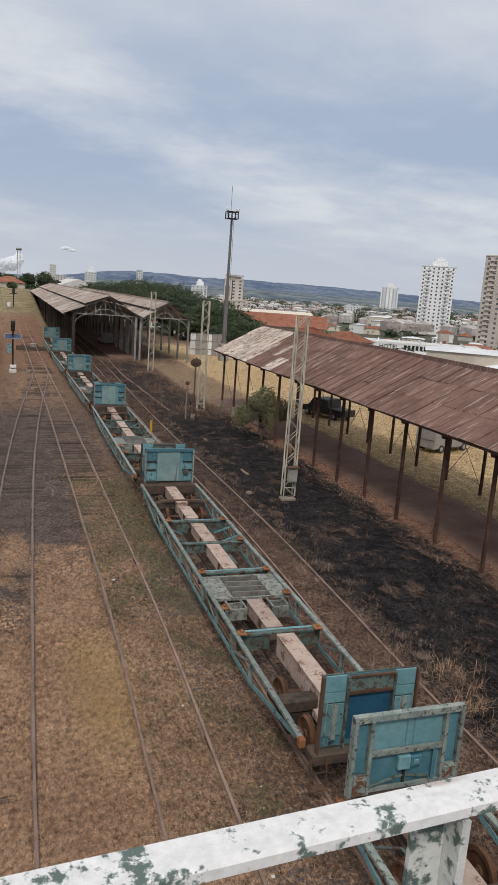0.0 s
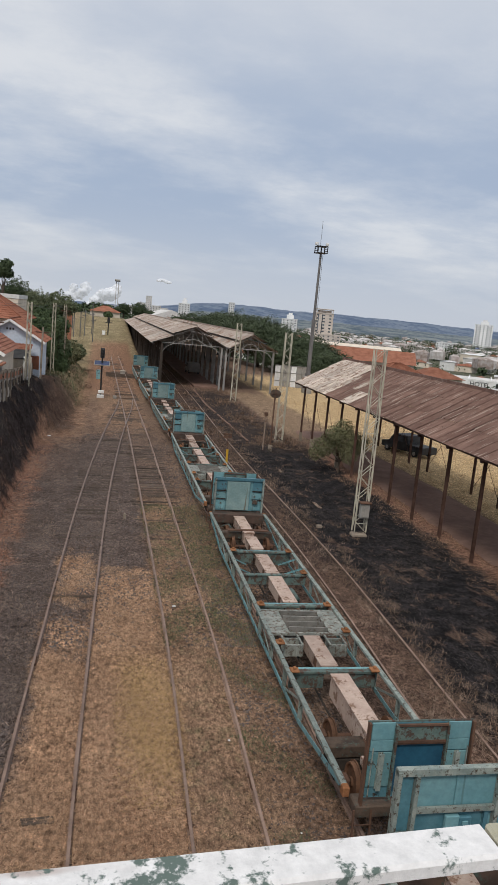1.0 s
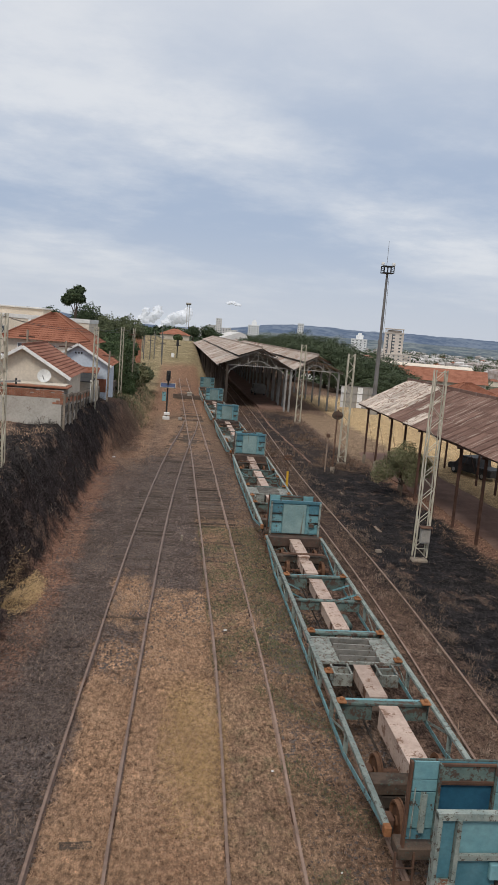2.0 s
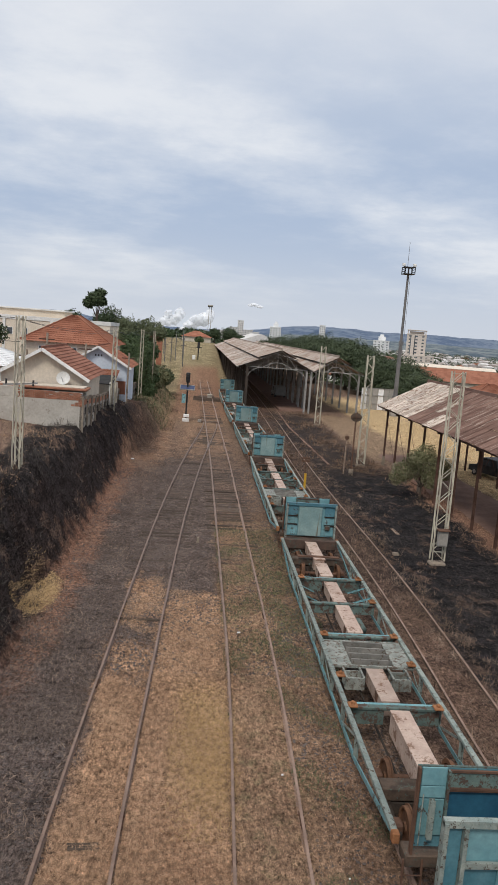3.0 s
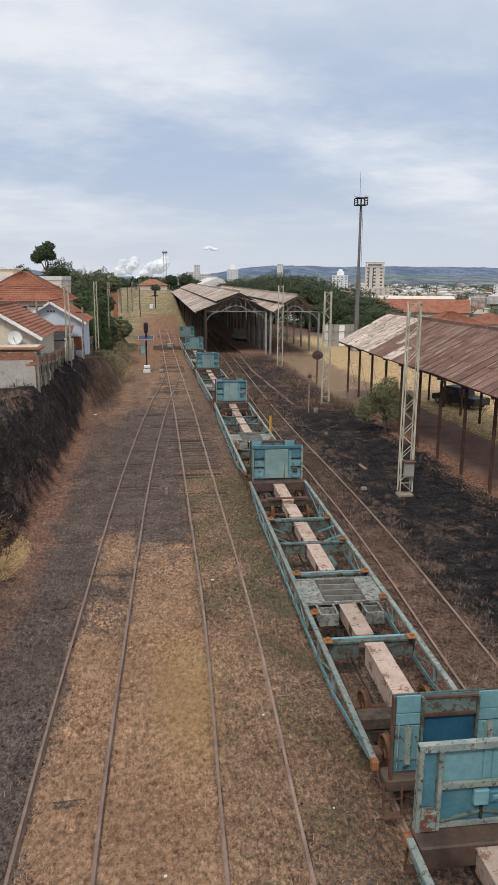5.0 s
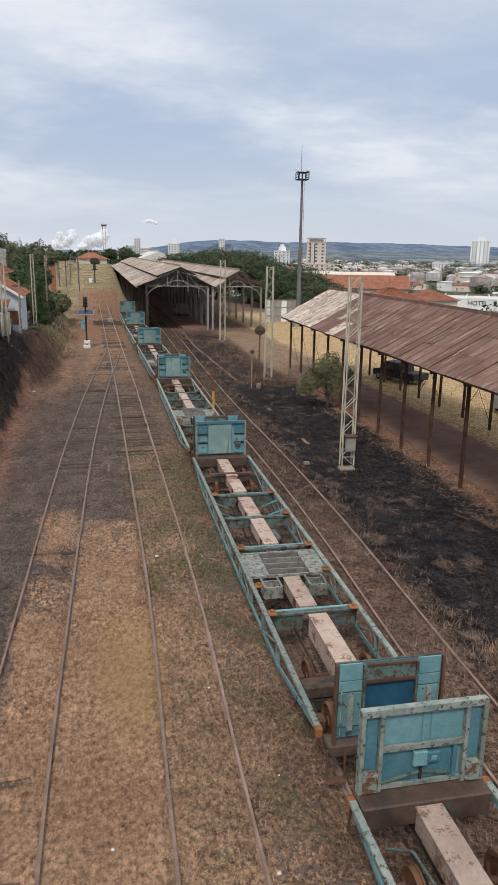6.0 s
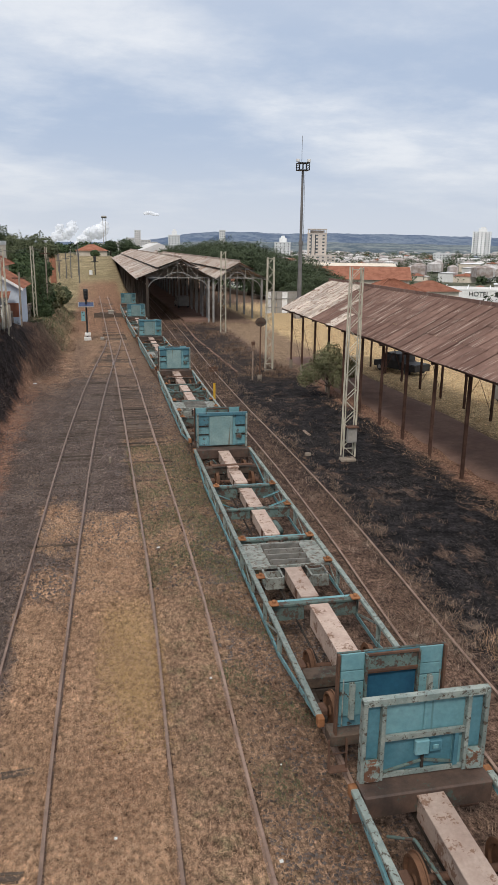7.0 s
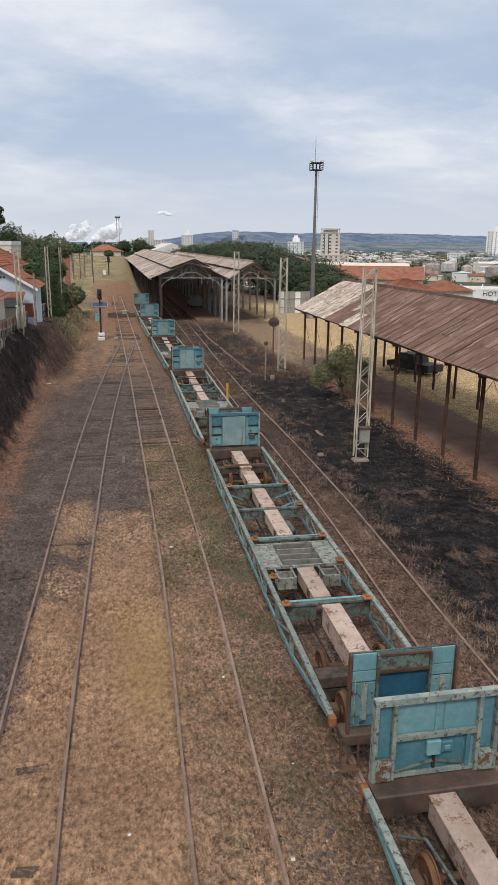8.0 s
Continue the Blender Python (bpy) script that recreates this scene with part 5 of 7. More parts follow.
# ---- footbridge with its railing ----
br = thing("footbridge", (0, 0, 0), "footbridge with peeling painted handrails", "footbridge", kind="structure")
bm = bmesh.new()
rows = [[bm.verts.new((x, y + min(x + 3.75, 0) * 0.06, z)) for y, z in ((-1.75, 9.0), (0.55, 9.0), (0.55, 9.22), (-1.75, 9.22))] for x in (-26, -3.75, 26)]
for a, b in zip(rows, rows[1:]):
    for i in range(4):
        bm.faces.new((a[i], a[(i + 1) % 4], b[(i + 1) % 4], b[i]))
bm.faces.new(rows[0]), bm.faces.new(rows[-1])
bmesh.ops.recalc_face_normals(bm, faces=bm.faces)
part("deck_slab", bm, M["deck"], br)
for y in (0.40, -1.65):
    for x0, x1, m, a in ((-22.25, -0.002, "handrail", 0.06), (0.002, 29.75, "handrail_mixed", 0.0)):
        hr = part("handrail", boxes(((x0, y - 0.062, 10.228), (x1, y + 0.005, 10.255)), bevel=0.005), M[m], br, "peeling painted steel handrail")
        hr.matrix_basis = Matrix.Translation((-3.75, y - 0.03, 0)) @ Matrix.Rotation(a, 4, "Z") @ Matrix.Translation((0, 0.03 - y, 0))
    for i in range(27):
        x = -25.4 + i * 1.91
        dy = min(x + 3.75, 0) * 0.06
        bar("baluster", (x, y - 0.035 + dy, 9.2), (x, y - 0.035 + dy, 10.225), 0.075, 0.05, M["handrail_post"], br, "angle")
    for z in (9.45, 9.85):
        bar("lower_rail", (-25.9, y - 0.035 - 1.33, z), (-3.76, y - 0.035, z), 0.05, 0.04, M["handrail"], br)
        bar("lower_rail", (-3.75, y - 0.035, z), (26, y - 0.035, z), 0.05, 0.04, M["handrail"], br)
for x, y in ((-22, -1.7), (20.5, -0.6)):
    bar("pier", (x, y, -0.5), (x, y, 9.0), 0.5, 0.9, M["concrete"], br)
br.location.z = -0.012


# ---- houses on the bank ----
def tiled_roof(root, quad, material, rows, cols, label=""):
    """Roof slope of barrel tiles: rows of rounded tiles between four corners (eave a-b, ridge d-c)."""
    a, b, c, d = [Vector(p) for p in quad]
    nrm = (b - a).cross(d - a).normalized()
    if nrm.z < 0:
        nrm = -nrm
    bm = bmesh.new()
    n = cols * 2
    below = None
    for r in range(rows):
        s0, s1 = r / rows, (r + 1) / rows
        prev, row = None, []
        for i in range(n + 1):
            u = i / n
            lift = 0.05 if i % 2 else 0.0
            p = (a + (b - a) * u) * (1 - s0) + (d + (c - d) * u) * s0 + nrm * (lift + 0.05)
            q = (a + (b - a) * u) * (1 - s1) + (d + (c - d) * u) * s1 + nrm * lift
            cur = (bm.verts.new(p), bm.verts.new(q))
            if prev:
                bm.faces.new((prev[0], cur[0], cur[1], prev[1]))
                if below:
                    bm.faces.new((below[i - 1], below[i], cur[0], prev[0]))
            prev = cur
            row.append(cur[1])
        below = row
    return part("roof", bm, material, root, label)


def window_part(parent, lo, hi, axis="y"):
    """A window: frame and dark pane set into a wall that faces the -y side or the +x side."""
    f = part("window", boxes((lo, hi), bevel=0.01), M["white"], parent)
    l, h = list(lo), list(hi)
    for i in (0, 1, 2):
        if (axis == "y" and i == 1) or (axis == "x" and i == 0):
            continue
        l[i] += 0.08
        h[i] -= 0.08
    if axis == "y":
        l[1] -= 0.015
        h[1] = l[1] + 0.02
    else:
        l[0], h[0] = h[0] - 0.005, h[0] + 0.015
    part("pane", boxes((l, h)), M["window"], f)
    return f


def gable_house(name, x0, x1, y0, y1, z0, ze, zr, wall, roof, label, over=0.5):
    h = thing(name, ((x0 + x1) / 2, (y0 + y1) / 2, z0), label, "house")
    w, d, e, r = (x1 - x0) / 2, (y1 - y0) / 2, ze - z0, zr - z0
    bm = bmesh.new()
    box(bm, (-w, -d, -1.0), (w, d, e))
    for y in (-d, d - 0.2):
        v = [bm.verts.new(p) for p in ((-w, y, e), (w, y, e), (0, y, r), (-w, y + 0.2, e), (w, y + 0.2, e), (0, y + 0.2, r))]
        for f in ((0, 1, 2), (5, 4, 3), (0, 2, 5, 3), (2, 1, 4, 5)):
            bm.faces.new([v[i] for i in f])
    wl = part("wall", bm, wall, h)
    drop = (r - e) / w * over
    for s in (-1, 1):
        tiled_roof(h, ((s * (w + over), -d - over, e - drop), (s * (w + over), d + over, e - drop), (0, d + over, r + 0.05), (0, -d - over, r + 0.05)), roof, 12, max(10, int(2 * d / 0.4)))
        bar("barge_board", (s * (w + over), -d - over - 0.03, e - drop - 0.05), (0, -d - over - 0.03, r - 0.02), 0.06, 0.22, M["white"], h)
    bar("ridge_tiles", (0, -d - over, r + 0.08), (0, d + over, r + 0.08), 0.26, 0.12, roof, h)
    return h, wl


h1, w1 = gable_house("cream_house", -17.0, -11.3, 51.8, 60.5, 4.2, 7.25, 8.95, M["cream_wall"], M["brown_tile"], "cream plastered house with brown tiled gable roof")
bar("antenna_arm", (1.2, -4.4, 2.2), (1.2, -4.75, 2.35), 0.05, 0.05, M["shed_iron"], h1, "pipe")
dish = bmesh.new()
g = bmesh.ops.create_uvsphere(dish, u_segments=16, v_segments=10, radius=0.8)
bmesh.ops.delete(dish, geom=[v for v in dish.verts if v.co.z > -0.6], context="VERTS")
bmesh.ops.translate(dish, vec=(0, 0, 0.8), verts=dish.verts)
sd = thing("satellite_dish", (-12.6, 51.3, 7.0), "white round satellite dish on the cream gable", "satellite dish")
bowl = part("bowl", dish, M["white"], sd, smooth=True)
bowl.matrix_basis = Matrix.Rotation(radians(75), 4, "X")
bar("feed_arm", (0, 0, -0.3), (0, -0.7, 0.1), 0.04, 0.04, M["black"], sd, "pipe")
bar("wall_mount", (0, 0.05, 0), (0, 0.5, -0.2), 0.07, 0.07, M["black"], sd, "pipe")
for x in (-1.9,):
    window_part(w1, (x - 0.5, -4.39, 1.3), (x + 0.5, -4.33, 2.3))
lean = thing("lean_to", (-13.6, 50.4, 4.0), "low lean-to with pale orange slab roof behind the wall", "outbuilding")
part("roof", boxes(((-3.4, -0.9, 2.35), (2.9, 1.0, 2.5)), bevel=0.03), M["brick"], lean)
part("ledge", boxes(((-3.0, -0.7, 2.5), (2.7, 0.9, 2.58)), bevel=0.02), M["cream_wall"], lean)
part("wall", boxes(((-3.2, 0.5, -0.8), (2.7, 0.9, 2.35)), bevel=0.02), M["render_wall"], lean)

h3, w3 = gable_house("pale_blue_house", -15.8, -10.2, 72.0, 80, 3.6, 7.1, 8.75, M["blue_wall"], M["terracotta"], "pale blue house with terracotta gable roof")
for x in (-0.9, 1.3):
    window_part(w3, (x - 0.5, -4.05, 0.9), (x + 0.5, -3.98, 2.1))
for i in range(3):
    part("vent", boxes(((-0.35 + 0.28 * i, -4.03, 4.2), (-0.2 + 0.28 * i, -3.985, 4.38))), M["black"], w3)
part("patch", boxes(((1.6, -4.02, 0.6), (2.75, -3.99, 1.9)), bevel=0.01), M["terracotta"], w3, "exposed orange brick patch")
porch = thing("porch_roof", (-12.2, 69.8, 3.6), "small terracotta porch roof on thin posts", "porch")
tiled_roof(porch, ((-1.4, -1.2, 2.35), (1.4, -1.2, 2.35), (1.4, 1.6, 3.0), (-1.4, 1.6, 3.0)), M["terracotta"], 6, 8)
for x in (-1.2, 1.2):
    bar("post", (x, -1.0, -0.6), (x, -1.0, 2.35), 0.14, 0.14, M["white"], porch)
shade = thing("dark_awning", (-11.6, 64.5, 3.6), "dark corrugated awning over the back yard", "awning")
m = new("sheet", sheet_mesh("sheet", 3.6, 2.2, "black", 9, 0.06))
m.parent = shade
m.matrix_basis = Matrix.Translation((-1.1, 0, 2.5)) @ Matrix.Rotation(radians(8), 4, "X")
for x in (-0.9, 0.9):
    for y in (-1.6, 1.6):
        bar("post", (x, y, -0.8), (x, y, 2.45), 0.1, 0.1, M["white"], shade)
part("back_wall", boxes(((-1.4, 1.7, -0.8), (1.2, 1.9, 2.2)), bevel=0.02), M["cream_wall"], shade)


def hip_house(name, x0, x1, y0, y1, z0, ze, zr, wall, roof, label, over=0.6, tiles=True):
    h = thing(name, ((x0 + x1) / 2, (y0 + y1) / 2, z0), label, "house")
    w, d, e, r = (x1 - x0) / 2, (y1 - y0) / 2, ze - z0, zr - z0
    wl = part("wall", boxes(((-w, -d, -4), (w, d, e))), wall, h)
    W, D = w + over, d + over
    k = min(W, D) * 0.95
    rx, ry = W - k, D - k
    e2 = e - 0.12
    for q in (((-W, -D, e2), (W, -D, e2), (rx, -ry, r), (-rx, -ry, r)), ((W, -D, e2), (W, D, e2), (rx, ry, r), (rx, -ry, r)),
              ((W, D, e2), (-W, D, e2), (-rx, ry, r), (rx, ry, r)), ((-W, D, e2), (-W, -D, e2), (-rx, -ry, r), (-rx, ry, r))):
        if tiles:
            tiled_roof(h, q, roof, 14, 26)
        else:
            bm = bmesh.new()
            bm.faces.new([bm.verts.new(p) for p in q])
            part("roof", bm, roof, h)
    if tiles:
        for sx in (-1, 1):
            for sy in (-1, 1):
                bar("hip_tiles", (sx * W, sy * D, e2 + 0.06), (sx * rx, sy * ry, r + 0.06), 0.24, 0.14, roof, h)
    return h, wl


hb, wb = hip_house("hipped_house", -22.5, -13.2, 82, 93, 4.0, 8.6, 11.6, M["cream_wall"], M["terracotta"], "large old house with weathered terracotta hip roof")
for x in (-2.5, 0.5, 3.2):
    window_part(wb, (x - 0.6, -5.56, 2.6), (x + 0.6, -5.48, 4.1))
hip_house("white_cottage", -26.5, -18.2, 58, 66, 4.3, 7.2, 8.9, M["white"], M["tin"], "white cottage with pale sheet roof")

wbld = thing("white_block", (-26, 118, 4), "long white flat-roofed building with small windows", "building")
part("wall", boxes(((-12, -6, -5), (9.2, 6, 6.6)), bevel=0.03), M["cream_wall"], wbld)
part("parapet", boxes(((-12.1, -6.1, 6.6), (9.3, -5.8, 7.2)), ((9.0, -5.8, 6.6), (9.3, 6.1, 7.2)), bevel=0.02), M["white"], wbld)
part("upper_storey", boxes(((-12, -1, 6.6), (1.5, 6, 8.2)), bevel=0.03), M["cream_wall"], wbld)
part("upper_roof", boxes(((-12.2, -1.3, 8.2), (1.8, 6.2, 8.45)), bevel=0.03), M["white"], wbld)
for i in range(9):
    window_part(wbld, (-10.5 + i * 2.2, -6.05, 4.3), (-9.6 + i * 2.2, -5.98, 5.4))
for x in (-9, -6.5, 0.5, 6):
    bar("pilaster", (x, -6.08, -1), (x, -6.08, 6.6), 0.4, 0.14, M["white"], wbld)
part("dark_doorway", boxes(((8.1, -6.04, 1.2), (8.9, -5.97, 5.8))), M["black"], wbld)


# ---- boundary walls ----
fw = thing("boundary_wall_front", (-14.2, 49.1, 4.0), "rendered grey boundary wall with bare brick top", "wall", kind="structure")
part("wall_body", boxes(((-5.5, -0.1, -1.5), (3.3, 0.1, 1.75)), bevel=0.02), M["render_wall"], fw)
BRICK = link_mesh("brick", boxes(((-0.115, -0.06, -0.03), (0.115, 0.06, 0.03)), bevel=0.006), M["brick"])
part("mortar_core", boxes(((-1.1, -0.085, 1.75), (3.3, 0.085, 2.28)), bevel=0.005), M["concrete"], fw)
part("wall_top", boxes(((-5.5, -0.095, 1.75), (-1.1, 0.095, 2.45)), bevel=0.02), M["render_wall"], fw)
for r in range(8):
    for i in range(18):
        x = -0.95 + i * 0.243 + (0.12 if r % 2 else 0)
        if x > 3.25 or random.random() < 0.04:
            continue
        b = new("brick", BRICK)
        b.parent = fw
        b.matrix_basis = Matrix.Translation((x, -0.05 + random.uniform(-0.006, 0.004), 1.79 + r * 0.066))
for r in range(6):
    for i in range(r // 2 + 1):
        b = new("brick", BRICK)
        b.parent = fw
        b.matrix_basis = Matrix.Translation((3.18 - i * 0.243, -0.055, 1.72 - r * 0.066))
sw = thing("boundary_wall_side", (-10.9, 49.0, 0), "stained concrete post-and-panel wall above the cutting", "wall", kind="structure")
for i in range(26):
    y = 0.1 + i * 2.05
    yy = 49 + y
    base = float(np.interp(yy, [49, 63, 93, 103], [3.6, 3.2, 2.0, 1.8]))
    top = float(np.interp(yy, [49, 55, 67, 93, 103], [6.0, 5.55, 5.0, 3.9, 3.5]))
    bar("wall_post", (0, y, base - 2.0), (0, y, top), 0.24, 0.2, M["dirty_concrete"], sw)
    bar("panel", (-0.03, y + 1.02, base - 2.0), (-0.03, y + 1.02, top - 0.62), 0.12, 1.82, M["soot_wall"], sw)
    bar("coping", (0, y, top - 0.1), (0, y + 2.0, top - 0.12 - random.uniform(0, 0.05)), 0.2, 0.14, M["dirty_concrete"], sw)
    bar("brick_panel" if i < 8 else "upper_panel", (-0.03, y + 1.02, top - 0.62), (-0.03, y + 1.02, top - 0.15), 0.1, 1.82, M["brick"] if i < 8 else M["soot_wall"], sw)
    for j in range(2):
        # dark boxes on the panel face paint the shade inside wall openings
        bar("vent_recess", (0.035, y + 0.58 + j * 0.88, top - 1.30), (0.035, y + 0.58 + j * 0.88, top - 0.80), 0.03, 0.42, M["under"], sw)
        bar("vent_sill", (0.05, y + 0.58 + j * 0.88, top - 0.76), (0.05, y + 0.58 + j * 0.88, top - 0.70), 0.06, 0.56, M["concrete"], sw)
chim = thing("brick_pillar", (-11.2, 150, 2.0), "tall orange brick pillar by the field", "pillar")
part("stack", boxes(((-0.55, -0.55, -1), (0.55, 0.55, 6.4)), bevel=0.03), M["brick"], chim)
part("cap", boxes(((-0.65, -0.65, 6.4), (0.65, 0.65, 6.7)), bevel=0.04), M["terracotta"], chim)
for x, y, t in ((-13.4, 66, 5.5), (-9.9, 70, 5.0), (-14.9, 56.5, 6.2), (-9.3, 99, 8.5), (-16.5, 57, 4.8)):
    z = float(height(x, y))
    up = thing("utility_pole", (x, y, z - 0.3), "thin weathered utility pole by the houses", "utility pole", "utility poles")
    bar("pole", (0, 0, 0), (0.05, 0, t), 0.17, 0.17, M["dirty_concrete"], up, "pipe")
    bar("crossarm", (-0.6, 0, t - 0.5), (0.6, 0, t - 0.5), 0.08, 0.1, M["post"], up)
for i in range(9):
    x, y = -13 + 1.3 * i + random.uniform(-0.4, 0.4), 185 + 6 * (i % 4)
    z = float(height(x, y))
    up = thing("utility_pole", (x - 4, y, z - 0.3), "thin weathered pole in the far field", "utility pole", "utility poles")
    bar("pole", (0, 0, 0), (0, 0, random.uniform(6, 9)), 0.22, 0.22, M["pole"], up, "pipe")
    bar("crossarm", (-0.7, 0, 5.6), (0.7, 0, 5.6), 0.1, 0.12, M["pole"], up)


# ---- trees ----
def leaf_cloud(centres, radii, count, size, seed, squash=0.75, hollow=0.55, up=0.45):
    """Many small leaf blades, gathered in clumps near the skin of rounded masses."""
    rng = np.random.default_rng(seed)
    centres, radii = np.array(centres, float), np.array(radii, float)
    w = radii ** 2
    idx = rng.choice(len(radii), count, p=w / w.sum())
    v = rng.normal(size=(count, 3))
    v /= np.linalg.norm(v, axis=1, keepdims=True)
    lump = 1 + 0.22 * np.sin(v[:, 0] * 7 + idx) * np.cos(v[:, 1] * 6 + 2 * idx) + 0.12 * np.sin(v[:, 2] * 13 + idx)
    r = radii[idx] * lump * (hollow + (1 - hollow) * rng.random(count) ** 0.5)
    p = centres[idx] + v * r[:, None] * np.array([1, 1, squash])
    t = rng.normal(size=(count, 3))
    t /= np.linalg.norm(t, axis=1, keepdims=True)
    n = v * 0.9 + rng.normal(size=(count, 3)) * 0.6 + np.array([0, 0, up])
    t -= n * (t * n).sum(1, keepdims=True) / (n * n).sum(1, keepdims=True)
    t /= np.linalg.norm(t, axis=1, keepdims=True) + 1e-9
    b = np.cross(n, t)
    b /= np.linalg.norm(b, axis=1, keepdims=True) + 1e-9
    s = size * (0.6 + 0.8 * rng.random(count))[:, None]
    verts = np.stack([p - t * s, p + b * s * 0.55, p + t * s, p - b * s * 0.55], 1).reshape(-1, 3)
    faces = np.arange(count * 4).reshape(-1, 4)
    return verts, faces


def tree(name, loc, trunk_h, trunk_r, masses, count, size, leaf, label, seed, squash=0.75, category="tree", group=""):
    t = thing(name, loc, label, category, group)
    bm = bmesh.new()

    def limb(p, q, r0, r1):
        p, q = Vector(p), Vector(q)
        g = bmesh.ops.create_cone(bm, cap_ends=True, segments=8, radius1=r0, radius2=r1, depth=(q - p).length)
        mt = Matrix.Translation((p + q) / 2) @ (q - p).to_track_quat("Z", "Y").to_matrix().to_4x4()
        bmesh.ops.transform(bm, matrix=mt, verts=g["verts"])

    limb((0, 0, -0.5), (0.05 * trunk_h, 0, trunk_h), trunk_r, trunk_r * 0.7)
    for (x, y, z), r in masses:
        limb((0.05 * trunk_h, 0, trunk_h * 0.9), (x * 0.8, y * 0.8, z), trunk_r * 0.45, trunk_r * 0.1)
    part("trunk", bm, M["bark"], t)
    v, f = leaf_cloud([c for c, r in masses], [r for c, r in masses], count, size, seed, squash)
    crown = new("crown", from_arrays("crown", v, f, M[leaf]))
    crown.parent = t
    return t


def masses_round(n, spread, z, r, seed):
    rng = random.Random(seed)
    return [((rng.uniform(-spread, spread), rng.uniform(-spread, spread), z + rng.uniform(-0.35, 0.25) * r), r * rng.uniform(0.7, 1.1)) for _ in range(n)]


# the great dark canopy behind the shed
for i, (x, y, z, r) in enumerate(((28, 205, 7.4, 8.0), (38, 190, 6.6, 8.5), (45, 172, 3.6, 8.0), (32, 170, 6.6, 7.0), (50, 162, 0.4, 6.5), (42.5, 149, 2.2, 6.5), (47, 150, 0.2, 5.5), (36, 158, 4.2, 6.5), (24.5, 235, 7.2, 7.0), (40, 160, 3.6, 7.0), (35, 222, 8.2, 8.0), (26.5, 182, 6.4, 6.5))):
    g = float(height(x, y))
    tree("spreading_tree", (x, y, g), max(2.0, z - g - r * 0.3), 0.5, [((0, 0, z - g), r * 0.85)] + masses_round(7, r * 0.75, z - g, r * 0.55, i), 33000, 0.18, "leaf_dome", "broad dark green spreading tree behind the sheds", 40 + i, 0.72, group="trees behind the shed")
# trees on the bank
for i, (x, y, z, r, leaf, n) in enumerate(((-20.5, 142, 12.0, 3.6, "leaf_dark", 3500), (-16.0, 132, 9.8, 4.0, "leaf_dull", 5000), (-12.6, 135, 10.2, 3.6, "leaf_dull", 5000), (-32, 100, 9.5, 3.0, "leaf_dark", 3000), (-27.5, 140, 11.0, 3.2, "leaf_dark", 3500),
                                           (-13.5, 108, 7.0, 3.0, "leaf", 4500), (-11.4, 104, 4.8, 2.8, "leaf", 5000), (-10.3, 113, 4.0, 2.4, "leaf_bush", 4000), (-9.0, 121, 3.2, 2.2, "leaf_dull", 3500), (-11.0, 96, 5.2, 1.6, "leaf", 2600), (-13.5, 119, 7.8, 3.4, "leaf", 4500), (-10.2, 107, 3.2, 2.2, "leaf_bush", 4000), (-10.6, 101, 5.4, 2.4, "leaf_dull", 3600))):
    g = float(height(x, y))
    tree("bank_tree", (x, y, g), max(0.8, (z - g) * 0.6), 0.22, [((0, 0, z - g), r * 0.7)] + masses_round(6, r * 0.7, z - g - 0.2 * r, r * 0.5, 60 + i), int(n * 2.6), 0.155, leaf, "leafy green tree on the railway bank", 80 + i, 0.95, group="trees on the bank")
tree("tall_tree", (-22.0, 132, 4.0), 8.5, 0.3, [((0, 0, 11.2), 1.5), ((0.9, 0, 12.2), 1.0), ((-1.0, 0, 10.4), 1.2), ((1.2, 0.3, 10.6), 0.9)], 6000, 0.17, "leaf_dark", "tall dark tree with a ragged crown", 7, 0.8)
tree("withered_tree", (-23.0, 131, 3.5), 3.0, 0.25, [((0, 0, 6.4), 1.8), ((1.6, 0, 5.8), 1.3), ((-1.8, 0.4, 5.7), 1.4), ((0.6, -0.4, 5.0), 1.6)], 7000, 0.14, "leaf_brown", "withered brown tree below the tall tree", 71, 0.85)
tree("ivy_column", (-9.9, 92.5, float(height(-9.9, 92.5))), 4.5, 0.12, [((0, 0, 0.9), 1.3), ((0.2, 0, 2.2), 1.1), ((-0.1, 0.1, 3.6), 0.95), ((0.1, -0.1, 4.9), 0.8), ((0.0, 0.0, 5.9), 0.6), ((0.8, -0.3, 0.9), 0.9)], 7000, 0.10, "leaf", "green ivy climbing the mast beside the wall", 72, 1.0, "ivy")
tree("bush", (13.7, 51.2, 0.0), 0.9, 0.09, [((0.1, 0, 2.5), 1.2), ((-1.2, 0.2, 2.0), 0.95), ((1.1, -0.2, 2.5), 0.95), ((0.3, 0.5, 3.3), 0.8), ((-0.7, -0.5, 3.0), 0.75), ((1.7, 0.3, 1.9), 0.6), ((-1.9, 0, 1.5), 0.6), ((0.5, -0.6, 1.5), 0.7)], 9500, 0.068, "leaf_bush", "leafy green bush growing beside the canopy", 11, 0.9, "bush")
for i, (x, y, z, r) in enumerate(((3, 300, 10.3, 3.5), (9, 305, 10.6, 4.5), (13.5, 298, 8.5, 3.2), (-3, 285, 7.6, 1.8), (-16, 300, 9, 3), (-21, 280, 8, 4))):
    g = float(height(x, y))
    tree("field_tree", (x, y, g), max(1.0, (z - g) * 0.5), 0.3, [((0, 0, z - g), r * 0.7)] + masses_round(5, r * 0.7, z - g - 0.2 * r, r * 0.5, 160 + i), 6000, 0.26, "leaf_dark" if i < 3 else "leaf", "dark tree at the end of the field", 180 + i, 0.8, group="trees beyond the field")
